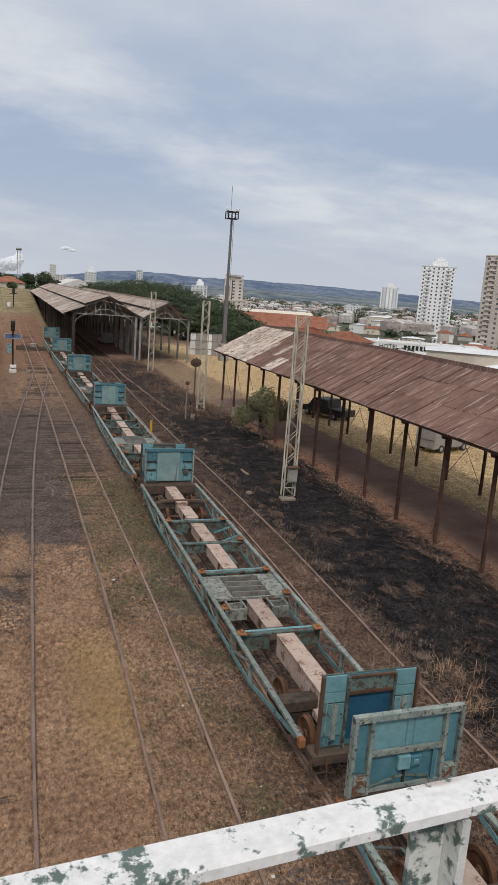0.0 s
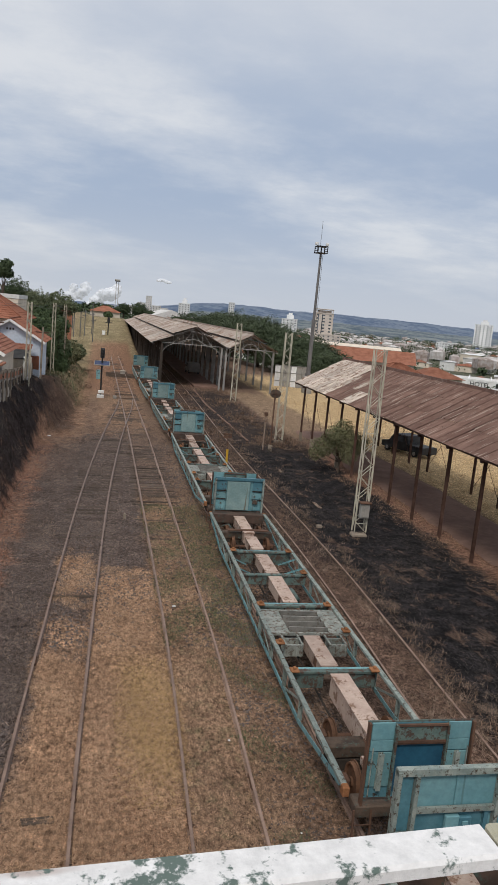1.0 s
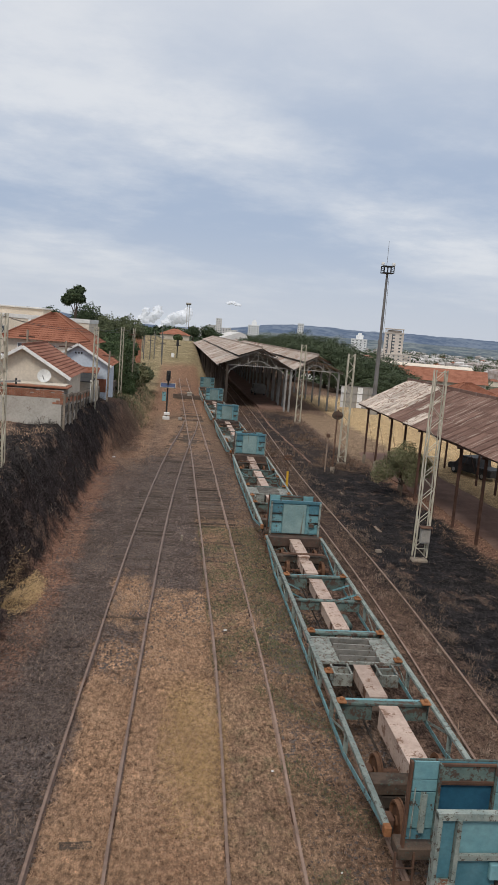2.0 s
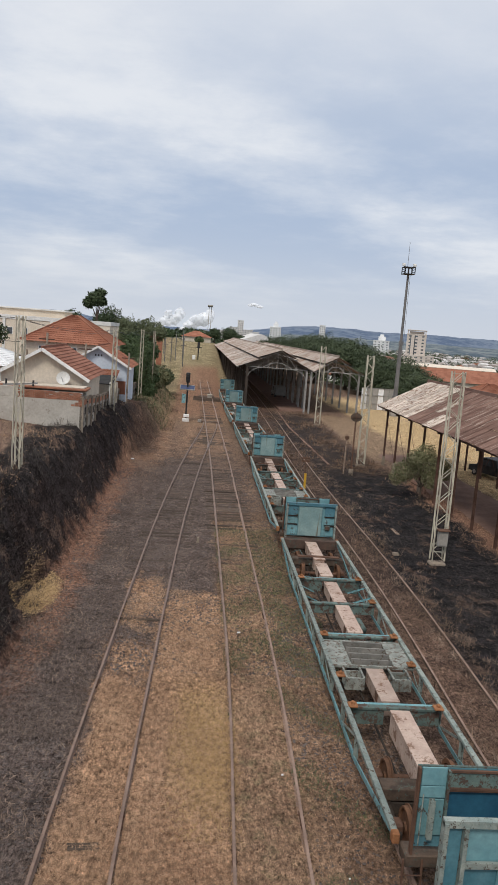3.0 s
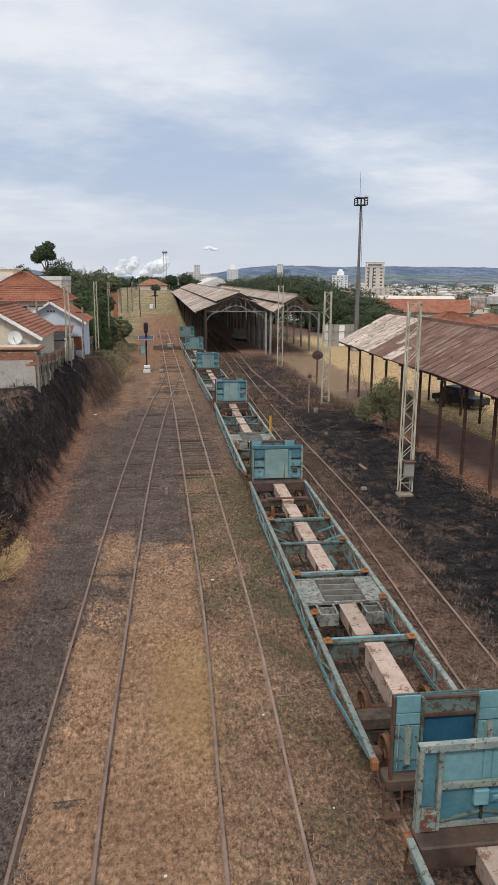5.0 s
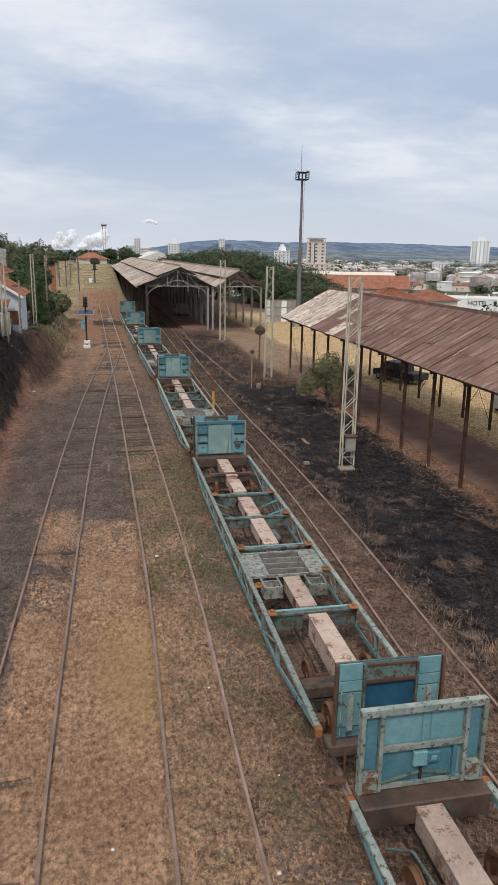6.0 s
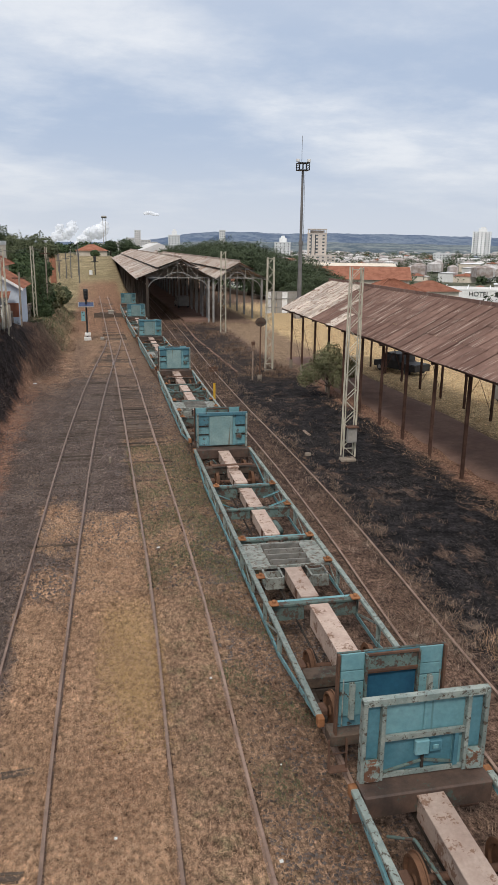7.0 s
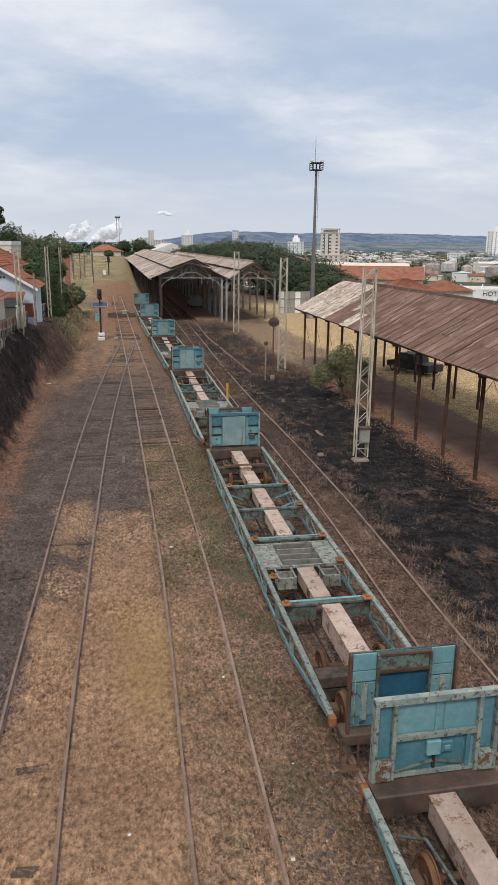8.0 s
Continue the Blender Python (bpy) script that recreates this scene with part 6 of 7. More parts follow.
hip_house("field_house", -10, 1.5, 292, 302, 6.0, 8.4, 10.6, M["cream_wall"], M["terracotta"], "low house with terracotta roof beyond the field", tiles=False)


# ---- the town ----
def tower(loc, w, d, floors, fh, wall, label, cols, turn=0, dark=False, top=True):
    t = thing("apartment_tower", loc, label, "apartment tower", turn=turn)
    h = floors * fh
    part("wall", boxes(((-w / 2, -d / 2, -8), (w / 2, d / 2, h)), bevel=0.1), wall, t)
    part("roof_edge", boxes(((-w / 2 - 0.3, -d / 2 - 0.3, h), (w / 2 + 0.3, d / 2 + 0.3, h + 0.9)), bevel=0.1), wall, t)
    if top:
        part("lift_house", boxes(((-w * 0.2, -d * 0.2, h + 0.9), (w * 0.25, d * 0.2, h + 5.5)), ((-w * 0.1, -d * 0.1, h + 5.5), (w * 0.15, d * 0.1, h + 8.0)), bevel=0.1), wall, t)
    key = ("pane", round(w / cols * 0.42, 2), fh)
    if key not in SHARED:
        SHARED[key] = link_mesh("window", boxes(((-w / cols * 0.17, -0.05, -fh * 0.22), (w / cols * 0.17, 0.05, fh * 0.22))), M["window"])
    for f in range(floors):
        for c in range(cols):
            o = new("window", SHARED[key])
            o.parent = t
            o.matrix_basis = Matrix.Translation((-w / 2 + w * (c + 0.5) / cols, -d / 2 - 0.02, (f + 0.55) * fh))
        for c in range(max(2, cols // 2)):
            for s in (-1, 1):
                o = new("window", SHARED[key])
                o.parent = t
                o.matrix_basis = Matrix.Translation((s * (w / 2 + 0.02), -d / 2 + d * (c + 0.5) / max(2, cols // 2), (f + 0.55) * fh)) @ Matrix.Rotation(math.pi / 2, 4, "Z")
        if f % 1 == 0 and cols >= 5:
            for s in (-1, 1):
                bar("balcony", (s * w * 0.30, -d / 2 - 0.6, f * fh + 0.3), (s * w * 0.30, -d / 2 - 0.6, f * fh + 1.3), w * 0.16, 1.2, wall, t)
    return t


tower((324, 521, -8), 26, 17, 17, 2.9, M["white_tower"], "tall white apartment tower with rows of small windows", 7, turn=-32)
tower((296, 400, -14), 25, 17, 19, 3.05, M["beige_tower"], "tall beige apartment tower with balconies", 6, turn=-36)
tower((574, 1051, -10), 27, 22, 16, 2.75, M["white_tower"], "far grey and white apartment tower", 5, turn=-30)
tower((392, 807, -10), 20, 14, 5, 2.7, M["white_tower"], "low white apartment block in the valley", 6, turn=-26, top=False)
ot = tower((195.6, 659.5, -8), 17.4, 12, 10, 2.95, M["beige_tower"], "beige office tower core with dark recessed strips", 3, turn=-17, top=False)
part("roof_frame", boxes(((-6.5, -3, 30.4), (6.5, 3, 32.6)), ((-8.7, -6, 33.2), (8.7, 6, 34.0)), ((-8.2, -5.5, 30.4), (-7.4, -4.7, 33.2)), ((7.4, -5.5, 30.4), (8.2, -4.7, 33.2)), bevel=0.1), M["beige_tower"], ot)
for x in (-5.6, -1.9):
    part("recess_strip", boxes(((x, -6.1, 8), (x + 0.9, -5.95, 29))), M["window"], ot)
tower((198, 655, -8), 27, 18, 4, 2.6, M["beige_tower"], "low beige wing beside the office tower", 6, turn=-17, top=False)
tower((217, 873, -6), 19, 14, 7, 2.9, M["white_tower"], "white block on the far slope", 4, turn=-14)
tower((100, 995, -4), 15, 14, 9, 2.9, M["white_tower"], "far white tower over the tree tops", 4, turn=-6)
tower((163, 986, -4), 8, 8, 11, 3.0, M["white_tower"], "slim far white tower", 3, turn=-9, top=False)
for x, y, w, n in ((52, 1190, 12, 8), (64, 1205, 9, 12), (76, 1195, 14, 7), (88, 1180, 10, 6), (36, 1230, 14, 6), (2, 1220, 16, 5)):
    tower((x, y, -4), w, 12, n, 2.9, M["grey_wall"], "hazy far grey tower block", 3, top=False)

wt = thing("water_tower", (11, 1075, -4), "slim far water tower with a flat drum", "water tower")
for s in (-1, 1):
    bar("column", (s * 1.7, 0, 0), (s * 1.7, 0, 50), 0.8, 1.2, M["concrete"], wt)
bar("drum", (0, 0, 49), (0, 0, 52), 7.5, 7, M["concrete"], wt, "pipe")


def long_hall(x0, y0, x1, y1, depth, z0, ze, zr, wall, roof, label, name="long_hall"):
    """A long building between two front corners, with a ridge roof."""
    a, b = Vector((x0, y0, 0)), Vector((x1, y1, 0))
    L = (b - a).length
    turn = math.degrees(math.atan2(y1 - y0, x1 - x0))
    h = thing(name, (x0, y0, z0), label, "building", turn=turn)
    part("wall", boxes(((0, 0, -3), (L, depth, ze - z0))), wall, h)
    bm = bmesh.new()
    e, r = ze - z0, zr - z0
    n = 40
    lines = [[bm.verts.new((-0.6 + (L + 1.2) * i / n, y, z + 0.05 * (i % 2))) for i in range(n + 1)] for y, z in ((-0.6, e - 0.1), (depth / 2, r), (depth + 0.6, e - 0.1))]
    for p, q in zip(lines, lines[1:]):
        for i in range(n):
            bm.faces.new((p[i], p[i + 1], q[i + 1], q[i]))
    part("roof", bm, roof, h)
    for i in range(int(L // 4)):
        part("window", boxes(((1.5 + i * 4, -0.06, e * 0.45), (3.0 + i * 4, 0.02, e * 0.75))), M["window"], h)
    return h


long_hall(53, 197, 80, 188, 14, -6, 2.4, 5.6, M["cream_wall"], M["terracotta"], "long hall with bright orange tiled roof")
long_hall(58, 226, 88, 218, 10, -6, 5.2, 5.9, M["cream_wall"], M["cream_wall"], "long cream wall building behind the orange roof")
long_hall(68, 250, 96, 243, 10, -8, 4.0, 4.6, M["cream_wall"], M["tin"], "flat pale warehouse behind the trees")
hip_house("orange_roof_house", 50, 60.5, 136, 146, -5, 2.3, 4.8, M["cream_wall"], M["terracotta"], "house with orange hip roof beyond the canopy")
hip_house("orange_roof_house", 64.5, 74.5, 149, 158, -7, 1.9, 3.9, M["cream_wall"], M["terracotta"], "small house with orange hip roof", tiles=False)

hot = thing("hotel_building", (147, 293, -20), "long white hotel wall with grey roof and sign", "hotel", turn=-29)
part("wall", boxes(((-6, 0, -4), (52, 26, 13.4))), M["white"], hot)
part("parapet", boxes(((-6.2, -0.1, 13.4), (52.2, 0.4, 14.2)), bevel=0.05), M["white"], hot)
part("roof", boxes(((-5, 1.5, 13.5), (51, 25, 13.9)), bevel=0.05), M["grey_wall"], hot)
for i in range(6):
    bar("roof_ridge", (-4 + i * 9.5, 1.5, 14.1), (-4 + i * 9.5, 25, 14.5), 0.4, 0.4, M["tin"], hot)
tx = bpy.data.curves.new("sign_text", "FONT")
tx.body, tx.size, tx.extrude = "HOTEL", 2.7, 0.08
sign = new("sign_letters", tx)
sign.data.materials.append(M["black"])
sign.parent = hot
sign.matrix_basis = Matrix.Translation((6.2, -0.16, 11.2)) @ Matrix.Rotation(math.pi / 2, 4, "X")
for i in range(6):
    bar("sign_bar", (17.6 + i * 1.75, -0.2, 11.2), (17.6 + i * 1.75, -0.2, 13.1), 1.15, 0.15, M["black"], hot)
for x, z in ((31, 8.6), (36, 8.6), (41, 8.6)):
    part("window", boxes(((x, -0.1, z), (x + 2, 0.05, z + 2))), M["window"], hot)
ybox = thing("yellow_sign_tower", (198, 310, -16), "pale yellow sign tower on the roofs", "sign")
part("panel", boxes(((-2.6, -1.2, -3), (2.6, 1.2, 14)), bevel=0.1), M["beige_tower"], ybox)
for i in range(3):
    part("sign_bar", boxes(((-0.9, -1.3, 4 + i * 2.6), (0.9, -1.18, 5.6 + i * 2.6))), M["brick"], ybox)
pink = thing("corner_house", (183, 246, -18), "pale pink two-storey house with tall windows", "house", turn=-36)
part("wall", boxes(((-3, 0, -4), (22, 12, 10.5)), bevel=0.05), M["cream_wall"], pink)
part("roof", boxes(((-3.6, -0.6, 10.5), (22.6, 12.6, 11.1)), bevel=0.1), M["brown_tile"], pink)
for x in (0.2, 6.5, 12.5):
    window_part(pink, (x, -0.08, 4.2), (x + 2.6, 0.0, 9.0))


def town_houses():
    rng = random.Random(5)
    roofs = ("terracotta", "brown_tile", "tin", "tin", "grey_wall", "terracotta", "white")
    walls = ("white", "cream_wall", "grey_wall", "white", "cream_wall")
    made = 0
    while made < 300:
        a = radians(rng.uniform(7, 52))
        d = 175 + 1000 * rng.random() ** 1.25
        x, y = d * math.sin(a), d * math.cos(a)
        if x < 62 + 0.04 * d or (140 < x < 215 and 225 < y < 330) or (45 < x < 100 and y < 260):
            continue
        z = float(height(x, y))
        big = rng.random() < 0.22
        w, dp = (rng.uniform(16, 36), rng.uniform(12, 22)) if big else (rng.uniform(7, 13), rng.uniform(7, 12))
        e = rng.uniform(4, 7.5) if big else rng.choice((3.2, 3.6, 6.2))
        rm = "tin" if big and rng.random() < 0.6 else rng.choice(roofs)
        if rng.random() < 0.03 and d > 480:
            rm = "blue_roof"
        h = thing("town_house", (x, y, z), {"terracotta": "small town house with terracotta roof", "brown_tile": "town house with brown tiled roof", "tin": "pale town building with tin roof", "grey_wall": "town house with flat grey roof", "white": "white flat-roofed town building", "blue_roof": "low town hall with bright blue roof"}[rm], "house", "town houses", turn=rng.choice((-30, -35, 60, 55)) + rng.uniform(-4, 4))
        part("wall", boxes(((-w / 2, -dp / 2, -3), (w / 2, dp / 2, e))), M[rng.choice(walls)], h)
        r = e + (0.9 if rm in ("tin", "grey_wall", "white", "blue_roof") else rng.uniform(1.6, 2.6))
        bm = bmesh.new()
        o = 0.5
        vs = [bm.verts.new(p) for p in ((-w / 2 - o, -dp / 2 - o, e), (w / 2 + o, -dp / 2 - o, e), (w / 2 + o, dp / 2 + o, e), (-w / 2 - o, dp / 2 + o, e), (-w / 2 + dp * 0.3, 0, r), (w / 2 - dp * 0.3, 0, r))]
        for f in ((0, 1, 5, 4), (1, 2, 5), (2, 3, 4, 5), (3, 0, 4), (3, 2, 1, 0)):
            bm.faces.new([vs[i] for i in f])
        part("roof", bm, M[rm], h)
        for i in range(3 if d < 600 else 2):
            part("window", boxes(((-w * 0.38 + i * w * 0.28, -dp / 2 - 0.06, e * 0.35), (-w * 0.38 + i * w * 0.28 + 1.4, -dp / 2 + 0.02, e * 0.35 + 1.3))), M["window"], h)
        made += 1


town_houses()


def stuff(name, verts, faces, mat, label, category):
    ob = new(name, from_arrays(name, verts, faces, M[mat]))
    return tagged(ob, label, category, kind="stuff")


def town_trees():
    rng = random.Random(9)
    cs, rs = [], []
    while len(cs) < 620:
        a, d = radians(rng.uniform(2, 54)), 210 + 1500 * rng.random() ** 1.2
        x, y = d * math.sin(a), d * math.cos(a)
        if x < 30 + 0.05 * d or (140 < x < 215 and 215 < y < 330) or (45 < x < 105 and y < 270):
            continue
        r = rng.uniform(2.2, 4.6) * (1 if d < 600 else 1.7)
        cs.append((x, y, float(height(x, y)) + r * 0.8 + 0.8))
        rs.append(r)
    v, f = leaf_cloud(cs, rs, 110000, 0.65, 3, 0.85)
    stuff("town_trees", v, f, "leaf_dark", "many dark green trees between the town roofs", "trees")
    cs, rs = [], []
    for _ in range(260):
        x, y = rng.uniform(-120, 260), rng.uniform(420, 1100)
        r = rng.uniform(3, 6)
        cs.append((x, y, float(height(x, y)) + r * 0.7))
        rs.append(r)
    v, f = leaf_cloud(cs, rs, 26000, 1.3, 4, 0.85)
    stuff("far_woods", v, f, "leaf_dark", "dark woods before the far towers", "woods")


town_trees()


def far_houses():
    """The close-set small houses of the far quarters, a few metres each and hundreds of metres off."""
    rng = np.random.default_rng(12)
    n = 900
    a = np.radians(rng.uniform(3, 55, n))
    d = 520 + 1150 * rng.random(n)
    x, y = d * np.sin(a), d * np.cos(a)
    z = np.maximum(height(x, y), -9)
    z = z + 5 * smooth01(d, 1150, 1600)
    w, dp, h = rng.uniform(5, 17, n), rng.uniform(5, 12, n), rng.uniform(3, 7, n)
    c = np.array([(-1, -1, -1), (1, -1, -1), (1, 1, -1), (-1, 1, -1), (-1, -1, 1), (1, -1, 1), (1, 1, 1), (-1, 1, 1), (-0.4, 0, 1.5), (0.4, 0, 1.5)], float) / 2
    t = rng.uniform(-0.6, 0.6, n)[:, None]
    X, Y = c[:, 0] * w[:, None], c[:, 1] * dp[:, None]
    v = np.stack([x[:, None] + X * np.cos(t) - Y * np.sin(t), y[:, None] + X * np.sin(t) + Y * np.cos(t), z[:, None] + (c[:, 2] + 0.5) * h[:, None]], 2).reshape(-1, 3)
    f = [tuple(k * 10 + i for i in q) for k in range(n) for q in ((0, 1, 5, 4), (1, 2, 6, 5), (2, 3, 7, 6), (3, 0, 4, 7), (4, 5, 9, 8), (6, 7, 8, 9), (5, 6, 9), (7, 4, 8))]
    stuff("far_houses", v, f, "far_house", "crowded small pale and brown houses across the valley", "houses")


far_houses()


def steam_plume(x, y, z, steps, label, seed):
    rng = random.Random(seed)
    t = thing("steam_plume", (x, y, z), label, "steam")
    bm = bmesh.new()
    for i in range(steps * 3):
        s = i / (steps * 3)
        r = 2.2 + 7 * s * rng.uniform(0.5, 1.1)
        p = Vector((48 * s + rng.uniform(-9, 9) * s, rng.uniform(-5, 5), 30 * s ** 0.75 + rng.uniform(-8, 8) * s))
        g = bmesh.ops.create_icosphere(bm, subdivisions=3, radius=r)
        for v in g["verts"]:
            q = v.co.normalized()
            v.co = v.co * (1 + 0.4 * noise.noise(q * 2.2 + p) + 0.28 * noise.noise(q * 6 + p)) + p
    part("cloud", bm, M["steam"], t, smooth=True)
    return t


steam_plume(-88, 1200, 2, 8, "white steam rising from a far factory", 1)
sm = steam_plume(-40, 1195, 2, 11, "white steam rising from a far factory", 2)
bm = bmesh.new()
for i in range(6):
    g = bmesh.ops.create_icosphere(bm, subdivisions=2, radius=2.4)
    for v in g["verts"]:
        v.co = Vector((v.co.x * 2.2, v.co.y, v.co.z * (1 + 0.3 * noise.noise(v.co)))) + Vector((118 + i * 3.2, 5, 55 + 1.6 * math.sin(i)))
part("drifting_puff", bm, M["steam"], sm, smooth=True)


# ---- straw, stalks, stones and weeds ----
def scatter(region, count, seed, keep):
    rng = np.random.default_rng(seed)
    x0, x1, y0, y1 = region
    x = rng.uniform(x0, x1, count)
    y = y0 + (y1 - y0) * rng.random(count) ** 1.35
    ok = keep(x, y, rng.random(count))
    return x[ok], y[ok], rng


def patch(x, y, f, seed):
    """Cloudy pattern between 0 and 1, for patchy cover."""
    return 0.5 + 0.25 * np.sin(x * f + 1.3 * np.sin(y * f * 0.7 + seed)) + 0.25 * np.sin(y * f * 0.8 + 1.7 * np.sin(x * f * 0.6 + 2 * seed))


def ground_at(x, y):
    return np.array([near_height(float(a), float(b)) for a, b in zip(x, y)])


def blades(x, y, rng, length, width, flat, lift=0.0):
    n = len(x)
    z = ground_at(x, y) + lift
    a = rng.uniform(0, 2 * np.pi, n)
    tilt = np.abs(rng.normal(0, flat, n))
    L = length * rng.uniform(0.5, 1.5, n)
    d = np.stack([np.cos(a) * np.cos(tilt), np.sin(a) * np.cos(tilt), np.sin(tilt)], 1)
    s = np.stack([-np.sin(a), np.cos(a), np.zeros(n)], 1) * (width * rng.uniform(0.6, 1.4, n))[:, None]
    p = np.stack([x, y, z + 0.012 + 0.03 * rng.random(n)], 1)
    bend = p + d * (L * 0.55)[:, None] + np.stack([np.zeros(n), np.zeros(n), 0.06 * L], 1)
    tip = p + d * L[:, None]
    tip[:, 2] -= 0.02 * L
    verts = np.stack([p - s, p + s, bend + s * 0.8, bend - s * 0.8, tip], 1).reshape(-1, 3)
    i = np.arange(n) * 5
    faces = [(k, k + 1, k + 2, k + 3) for k in i] + [(k + 3, k + 2, k + 4) for k in i]
    return verts, faces


def cover(name, region, count, seed, keep, mat, label, category, length, width, flat):
    x, y, rng = scatter(region, count, seed, keep)
    v, f = blades(x, y, rng, length, width, flat)
    stuff(name, v, f, mat, label, category)


def tufts(name, region, count, seed, keep, mat, label, height_m, width, per=16, spread=0.10):
    """Clumps of dead grass: blades that fan out from one foot."""
    x, y, rng = scatter(region, count, seed, keep)
    x, y = np.repeat(x, per), np.repeat(y, per)
    x, y = x + rng.normal(0, spread, len(x)), y + rng.normal(0, spread, len(y))
    v, f = blades(x, y, rng, height_m, width, 0.75)
    stuff(name, v, f, mat, label, "dead grass")


def cindery(x, y):
    """How far the dark cinders and weeds have taken over from the straw, 0 to 1."""
    e = y + 3.0 * (patch(x, y, 2.3, 3) - 0.5) + 1.2 * (patch(x, y, 6.1, 1) - 0.5)
    mid = smooth01(e, 27.6, 29.2)
    side = np.maximum(smooth01(e, 20.5, 22.0) * (1 - smooth01(e, 25.8, 27.0)), smooth01(e, 30.5, 32.0))
    xx = x + 0.5 * (patch(x, y, 2.9, 8) - 0.5)
    return np.where(xx > -1.62, smooth01(e, 39, 44), np.where(xx > -4.1 - 0.012 * (y - 24), mid, np.where(xx > -5.75 + 0.02 * (y - 20), side, 1.0)))


cover("straw", (-6.0, 0.9, 6.5, 42), 260000, 1, lambda x, y, r: r < (0.25 + patch(x, y, 1.3, 2)) * (1 - cindery(x, y)) * np.where(x > -1.6, 0.5, 1.0) * (1 - 0.75 * smooth01(x, -0.1, 0.5)), "straw", "loose pale dry straw between the tracks", "straw", 0.12, 0.0044, 0.22)
cover("golden_straw", (-3.5, -1.65, 14, 21.5), 16000, 2, lambda x, y, r: r < 1.6 * np.exp(-((x + 2.4) / 0.75) ** 2 - ((y - 17.9) / 2.2) ** 2), "straw_gold", "loose golden straw between the tracks", "straw", 0.15, 0.0050, 0.25)
cover("track_litter", (-2.0, 2.4, 7, 44), 80000, 3, lambda x, y, r: r < 0.2 + patch(x, y, 1.1, 4), "straw_dull", "brown dead grass along the track", "dead grass", 0.10, 0.0045, 0.3)
cover("yard_litter", (-8.6, 0.4, 18, 66), 80000, 30, lambda x, y, r: r < (0.2 + patch(x, y, 1.0, 7)) * cindery(x, y), "litter", "dark dead weeds over the sleepers and ballast", "dead grass", 0.13, 0.007, 0.35)
cover("ballast_litter", (-9.4, -6.0, 8, 26), 26000, 31, lambda x, y, r: r < 0.2 + patch(x, y, 1.2, 3), "litter", "dark dead weeds on the cinders", "dead grass", 0.11, 0.005, 0.35)
cover("siding_grass", (3.8, 7.8, 10, 74), 34000, 4, lambda x, y, r: r < patch(x, y, 0.9, 3) * 1.1, "straw_dull", "tangled brown dead grass by the siding", "dead grass", 0.20, 0.007, 0.4)
cover("burnt_stalks", (7.0, 14.5, 10, 70), 34000, 5, lambda x, y, r: r < patch(x, y, 0.8, 5) ** 1.6, "straw_burnt", "singed grass stalks on burnt ground", "dead grass", 0.24, 0.007, 0.4)
tufts("siding_tufts", (4.4, 8.4, 12, 76), 1500, 33, lambda x, y, r: r < 1.3 * patch(x, y, 1.1, 6) ** 2, "straw_pale", "pale dead tufts along the unused track", 0.22, 0.0055)
tufts("field_tufts", (8.2, 14.0, 12, 100), 900, 34, lambda x, y, r: r < 0.9 * patch(x, y, 0.9, 2) ** 2.5, "straw_dull", "brown tufts left on the burnt ground", 0.24, 0.006)
tufts("fresh_tufts", (7.2, 9.2, 14.6, 17.2), 26, 35, lambda x, y, r: r < 0.8, "straw", "orange straw tufts at the edge of the burnt ground", 0.34, 0.006, 24, 0.16)
tufts("far_tufts", (3.6, 14.0, 60, 106), 1700, 36, lambda x, y, r: r < 1.2 * patch(x, y, 0.6, 8) ** 2, "straw_dull", "reddish dead tufts before the shed", 0.40, 0.016, 12, 0.2)
cover("bank_stalks", (-13.5, -8.8, 16, 78), 24000, 6, lambda x, y, r: r < 0.1 + 0.8 * patch(x, y, 0.9, 6) ** 2, "straw_burnt", "burnt stalks hanging on the bank", "dead grass", 0.42, 0.009, 0.45)
tufts("bank_tufts", (-12.6, -8.8, 20, 76), 420, 37, lambda x, y, r: r < 1.2 * patch(x, y, 0.8, 4) ** 2, "straw_burnt", "grey singed tufts on the burnt bank", 0.55, 0.011, 18, 0.14)
cover("bank_straw", (-10.0, -7.8, 24.5, 32), 15000, 7, lambda x, y, r: np.hypot((x + 9.3) * 1.15, (y - 28.4) * 0.42) + 0.5 * r < 1.15, "straw_bright", "heap of bright straw at the bank's foot", "straw", 0.22, 0.008, 0.22)
cover("bank_top_straw", (-15, -11.0, 24, 47), 5000, 8, lambda x, y, r: r < patch(x, y, 0.6, 2), "straw", "dry yellow grass along the top of the bank", "dead grass", 0.30, 0.009, 0.5)
cover("red_bank_litter", (-9.6, -6.0, 14, 80), 14000, 9, lambda x, y, r: r < patch(x, y, 0.7, 8) ** 2, "straw_pale", "thin dead stalks on red earth", "dead grass", 0.22, 0.008, 0.3)
cover("field_grass", (20.5, 34, 20, 100), 22000, 10, lambda x, y, r: r < 0.3 + patch(x, y, 0.5, 3), "straw_bright", "dry yellow field grass beyond the canopy", "dry grass", 0.30, 0.013, 0.5)
cover("kerb_straw", (12.8, 15.4, 18, 62), 6000, 11, lambda x, y, r: r < patch(x, y, 1.0, 7) ** 1.5, "straw", "pale straw along the canopy posts", "straw", 0.22, 0.008, 0.3)
cover("far_bank_grass", (-11, -5.5, 78, 125), 9000, 12, lambda x, y, r: r < patch(x, y, 0.5, 1), "straw_dull", "dry grass on the far bank", "dry grass", 0.30, 0.018, 0.5)
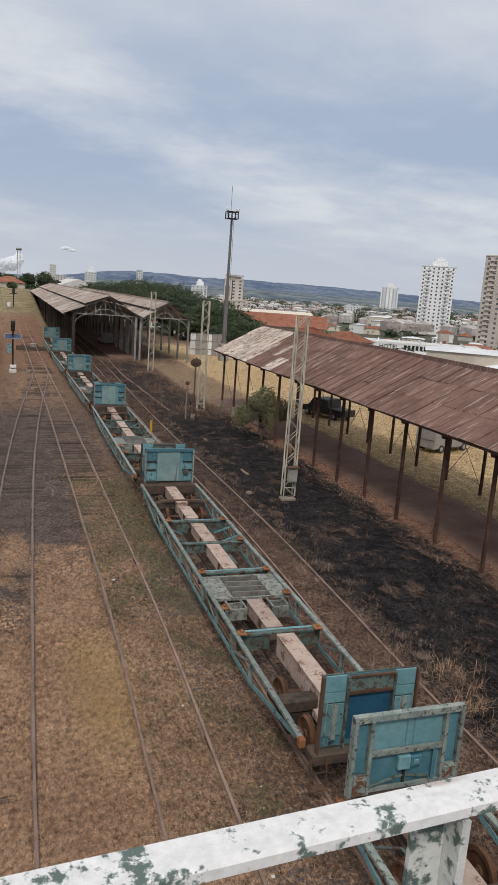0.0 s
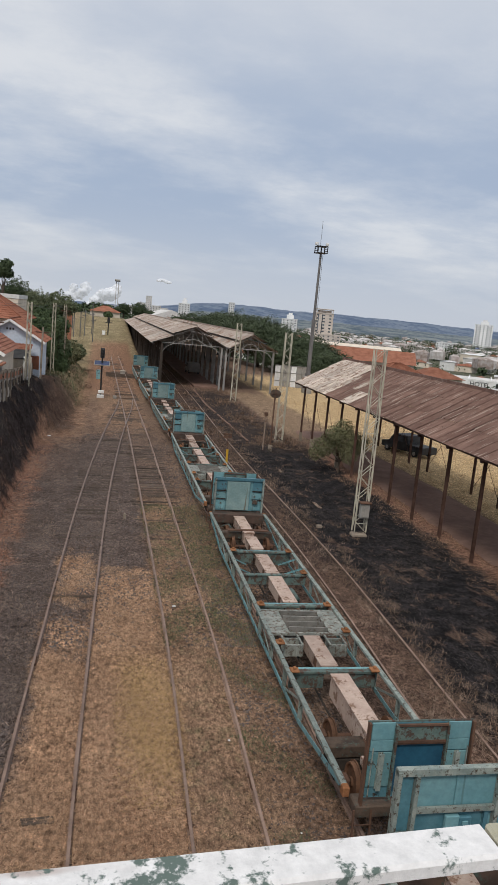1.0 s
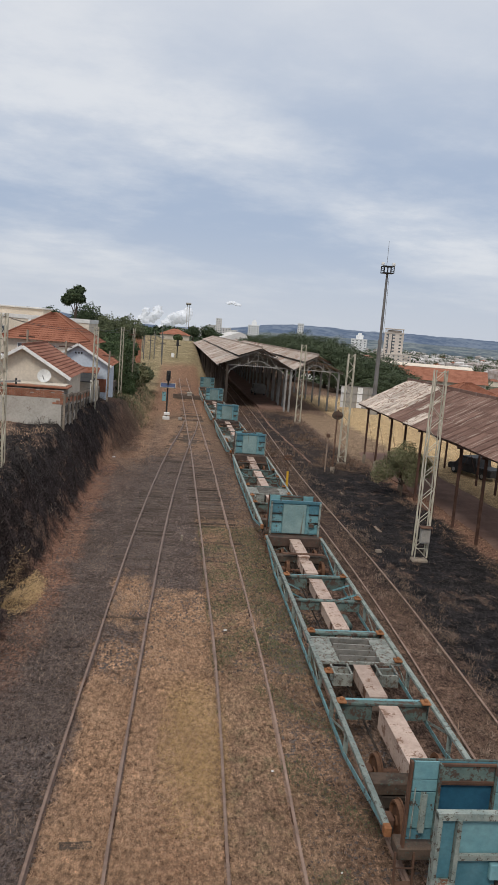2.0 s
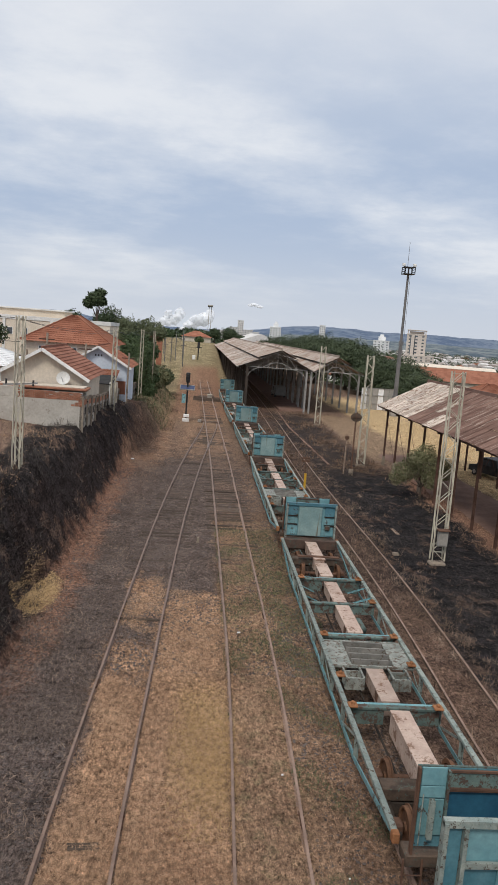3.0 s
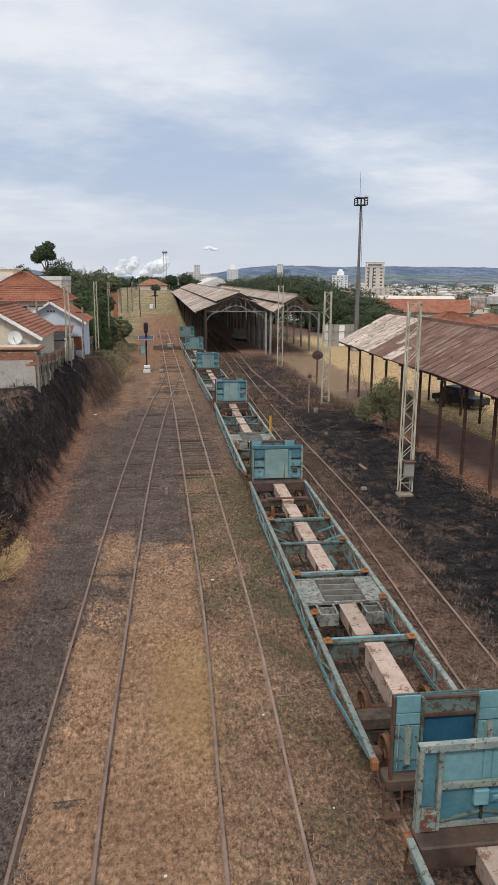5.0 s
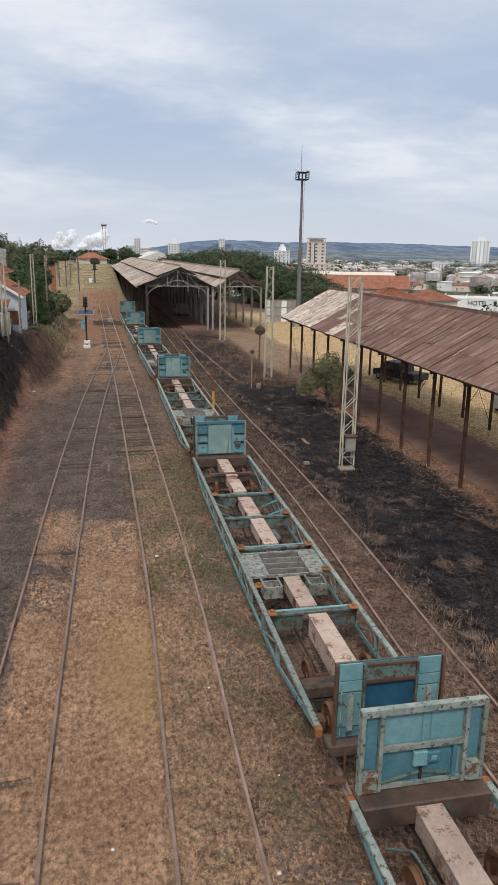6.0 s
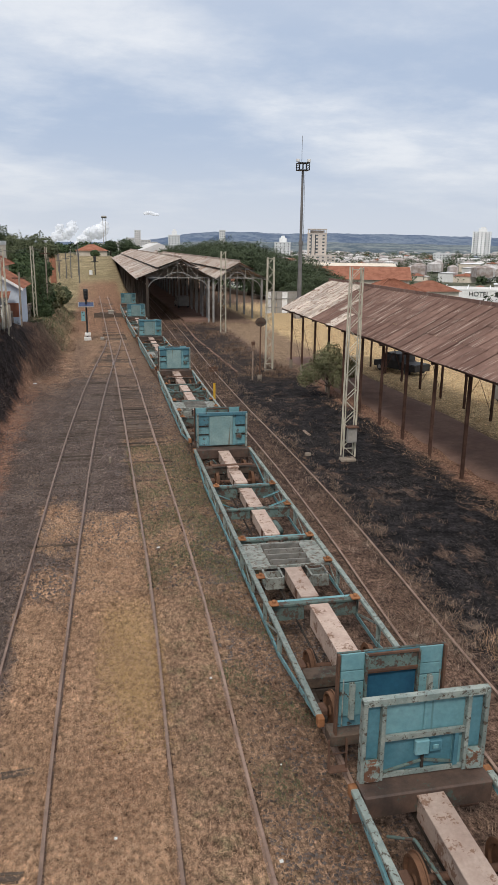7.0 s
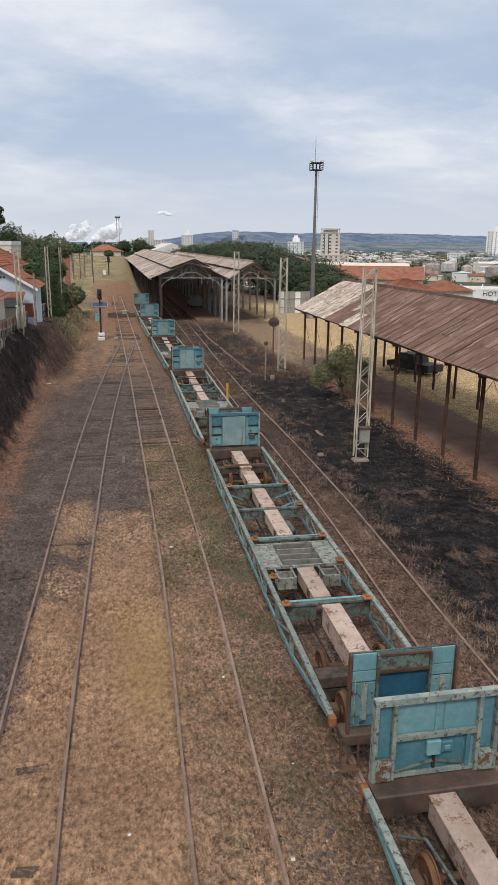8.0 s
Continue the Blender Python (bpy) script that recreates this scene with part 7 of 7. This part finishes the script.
cover("bank_weeds", (-11.5, -6.4, 78, 126), 8000, 14, lambda x, y, r: r < patch(x, y, 0.5, 4) ** 1.5, "weed", "dull green weeds on the far bank", "weeds", 0.32, 0.025, 0.8)
cover("weeds", (-1.8, 2.2, 9, 40), 60000, 13, lambda x, y, r: patch(x, y, 2.1, 9) + 0.25 * r > np.where((y > 22), 0.55, 0.96), "weed", "low green weeds among the straw", "weeds", 0.075, 0.008, 0.8)


def stones(name, region, count, seed, keep, label, size):
    x, y, rng = scatter(region, count, seed, keep)
    n = len(x)
    z = ground_at(x, y)
    base = np.array([(1, 0, 0), (-1, 0, 0), (0, 1, 0), (0, -1, 0), (0, 0, 1), (0, 0, -0.6)], float)
    v = base[None] * rng.uniform(0.5, 1.3, (n, 6, 1)) * (size * rng.uniform(0.5, 1.6, n))[:, None, None]
    a = rng.uniform(0, 6.28, n)
    c, s = np.cos(a)[:, None], np.sin(a)[:, None]
    vx, vy = v[:, :, 0] * c - v[:, :, 1] * s, v[:, :, 0] * s + v[:, :, 1] * c
    v = np.stack([vx + x[:, None], vy + y[:, None], v[:, :, 2] * 0.7 + z[:, None] + 0.01], 2).reshape(-1, 3)
    f = [(k * 6 + i, k * 6 + j, k * 6 + t) for k in range(n) for i, j, t in ((0, 2, 4), (2, 1, 4), (1, 3, 4), (3, 0, 4), (2, 0, 5), (1, 2, 5), (3, 1, 5), (0, 3, 5))]
    stuff(name, v, f, "stone", label, "stones")


stones("ballast", (-9.0, -5.0, 8, 60), 22000, 20, lambda x, y, r: (r < patch(x, y, 0.8, 4) * 1.2) & (x < -5.9 + 0.02 * np.maximum(y - 20, 0)), "dark ballast stones beside the siding", 0.032)
stones("yard_gravel", (-5.6, 3.0, 22, 62), 18000, 21, lambda x, y, r: r < patch(x, y, 0.9, 5), "dark gravel among the sleepers", 0.045)
stones("side_gravel", (-0.2, 2.8, 7, 28), 8000, 22, lambda x, y, r: r < patch(x, y, 1.0, 6), "grey gravel beside the wagons", 0.035)
for x, y, s in ((-0.12, 10.5, 0.035), (-1.16, 25.3, 0.06), (-8.2, 59.8, 0.14), (-8.6, 58.2, 0.10), (-0.52, 16.5, 0.03), (-3.1, 11.6, 0.03), (0.5, 13.0, 0.02)):
    sc = thing("paper_scrap", (x, y, near_height(x, y) + 0.02), "crumpled white scrap lying on the ground", "litter", "scraps of litter")
    bm = bmesh.new()
    g = bmesh.ops.create_grid(bm, x_segments=4, y_segments=4, size=s)
    for v in bm.verts:
        v.co.z = 0.05 + 0.25 * s * noise.noise(v.co * 9)
    bmesh.ops.solidify(bm, geom=bm.faces[:], thickness=0.004)
    part("sheet", bm, M["white"], sc)


def stub(loc, label, w, t, tall):
    p = thing("concrete_stub", loc, label, "stub")
    bm = boxes(((-w / 2, -t / 2, -0.2), (w / 2, t / 2, tall)), bevel=0.02)
    for v in bm.verts:
        v.co += 0.02 * noise.noise_vector(v.co * 6)
    part("block", bm, M["dirty_concrete"], p)
    return p


stub((-2.71, 36.8, near_height(-2.71, 36.8)), "short stained stub standing between the tracks", 0.13, 0.11, 0.30)
stub((7.85, 36.4, near_height(7.85, 36.4)), "small stained block lying in burnt grass", 0.30, 0.24, 0.14)


def broken_timber(x, y, length, turn, label):
    """A rotten piece of sleeper, split along its grain."""
    p = thing("broken_timber", (x, y, near_height(x, y)), label, "timber", "broken timbers", turn=turn)
    bm = bmesh.new()
    for k in range(3):
        a = random.uniform(0, 0.12 * length)
        box(bm, (-length / 2 + a, -0.11 + k * 0.075, -0.06), (length / 2 - random.uniform(0, 0.2 * length), -0.045 + k * 0.075, 0.045 + random.uniform(-0.02, 0.03)), 0.008)
    for v in bm.verts:
        v.co += 0.015 * noise.noise_vector(v.co * 7)
    part("split_wood", bm, M["sleeper"], p)


broken_timber(-5.1, 13.85, 0.75, 4, "rotten sleeper end sunk in straw")
broken_timber(-5.0, 11.1, 0.5, -8, "split brown timber lying beside the rail")
broken_timber(-5.0, 26.2, 1.9, 1, "dark sleeper lying bare between the rails")
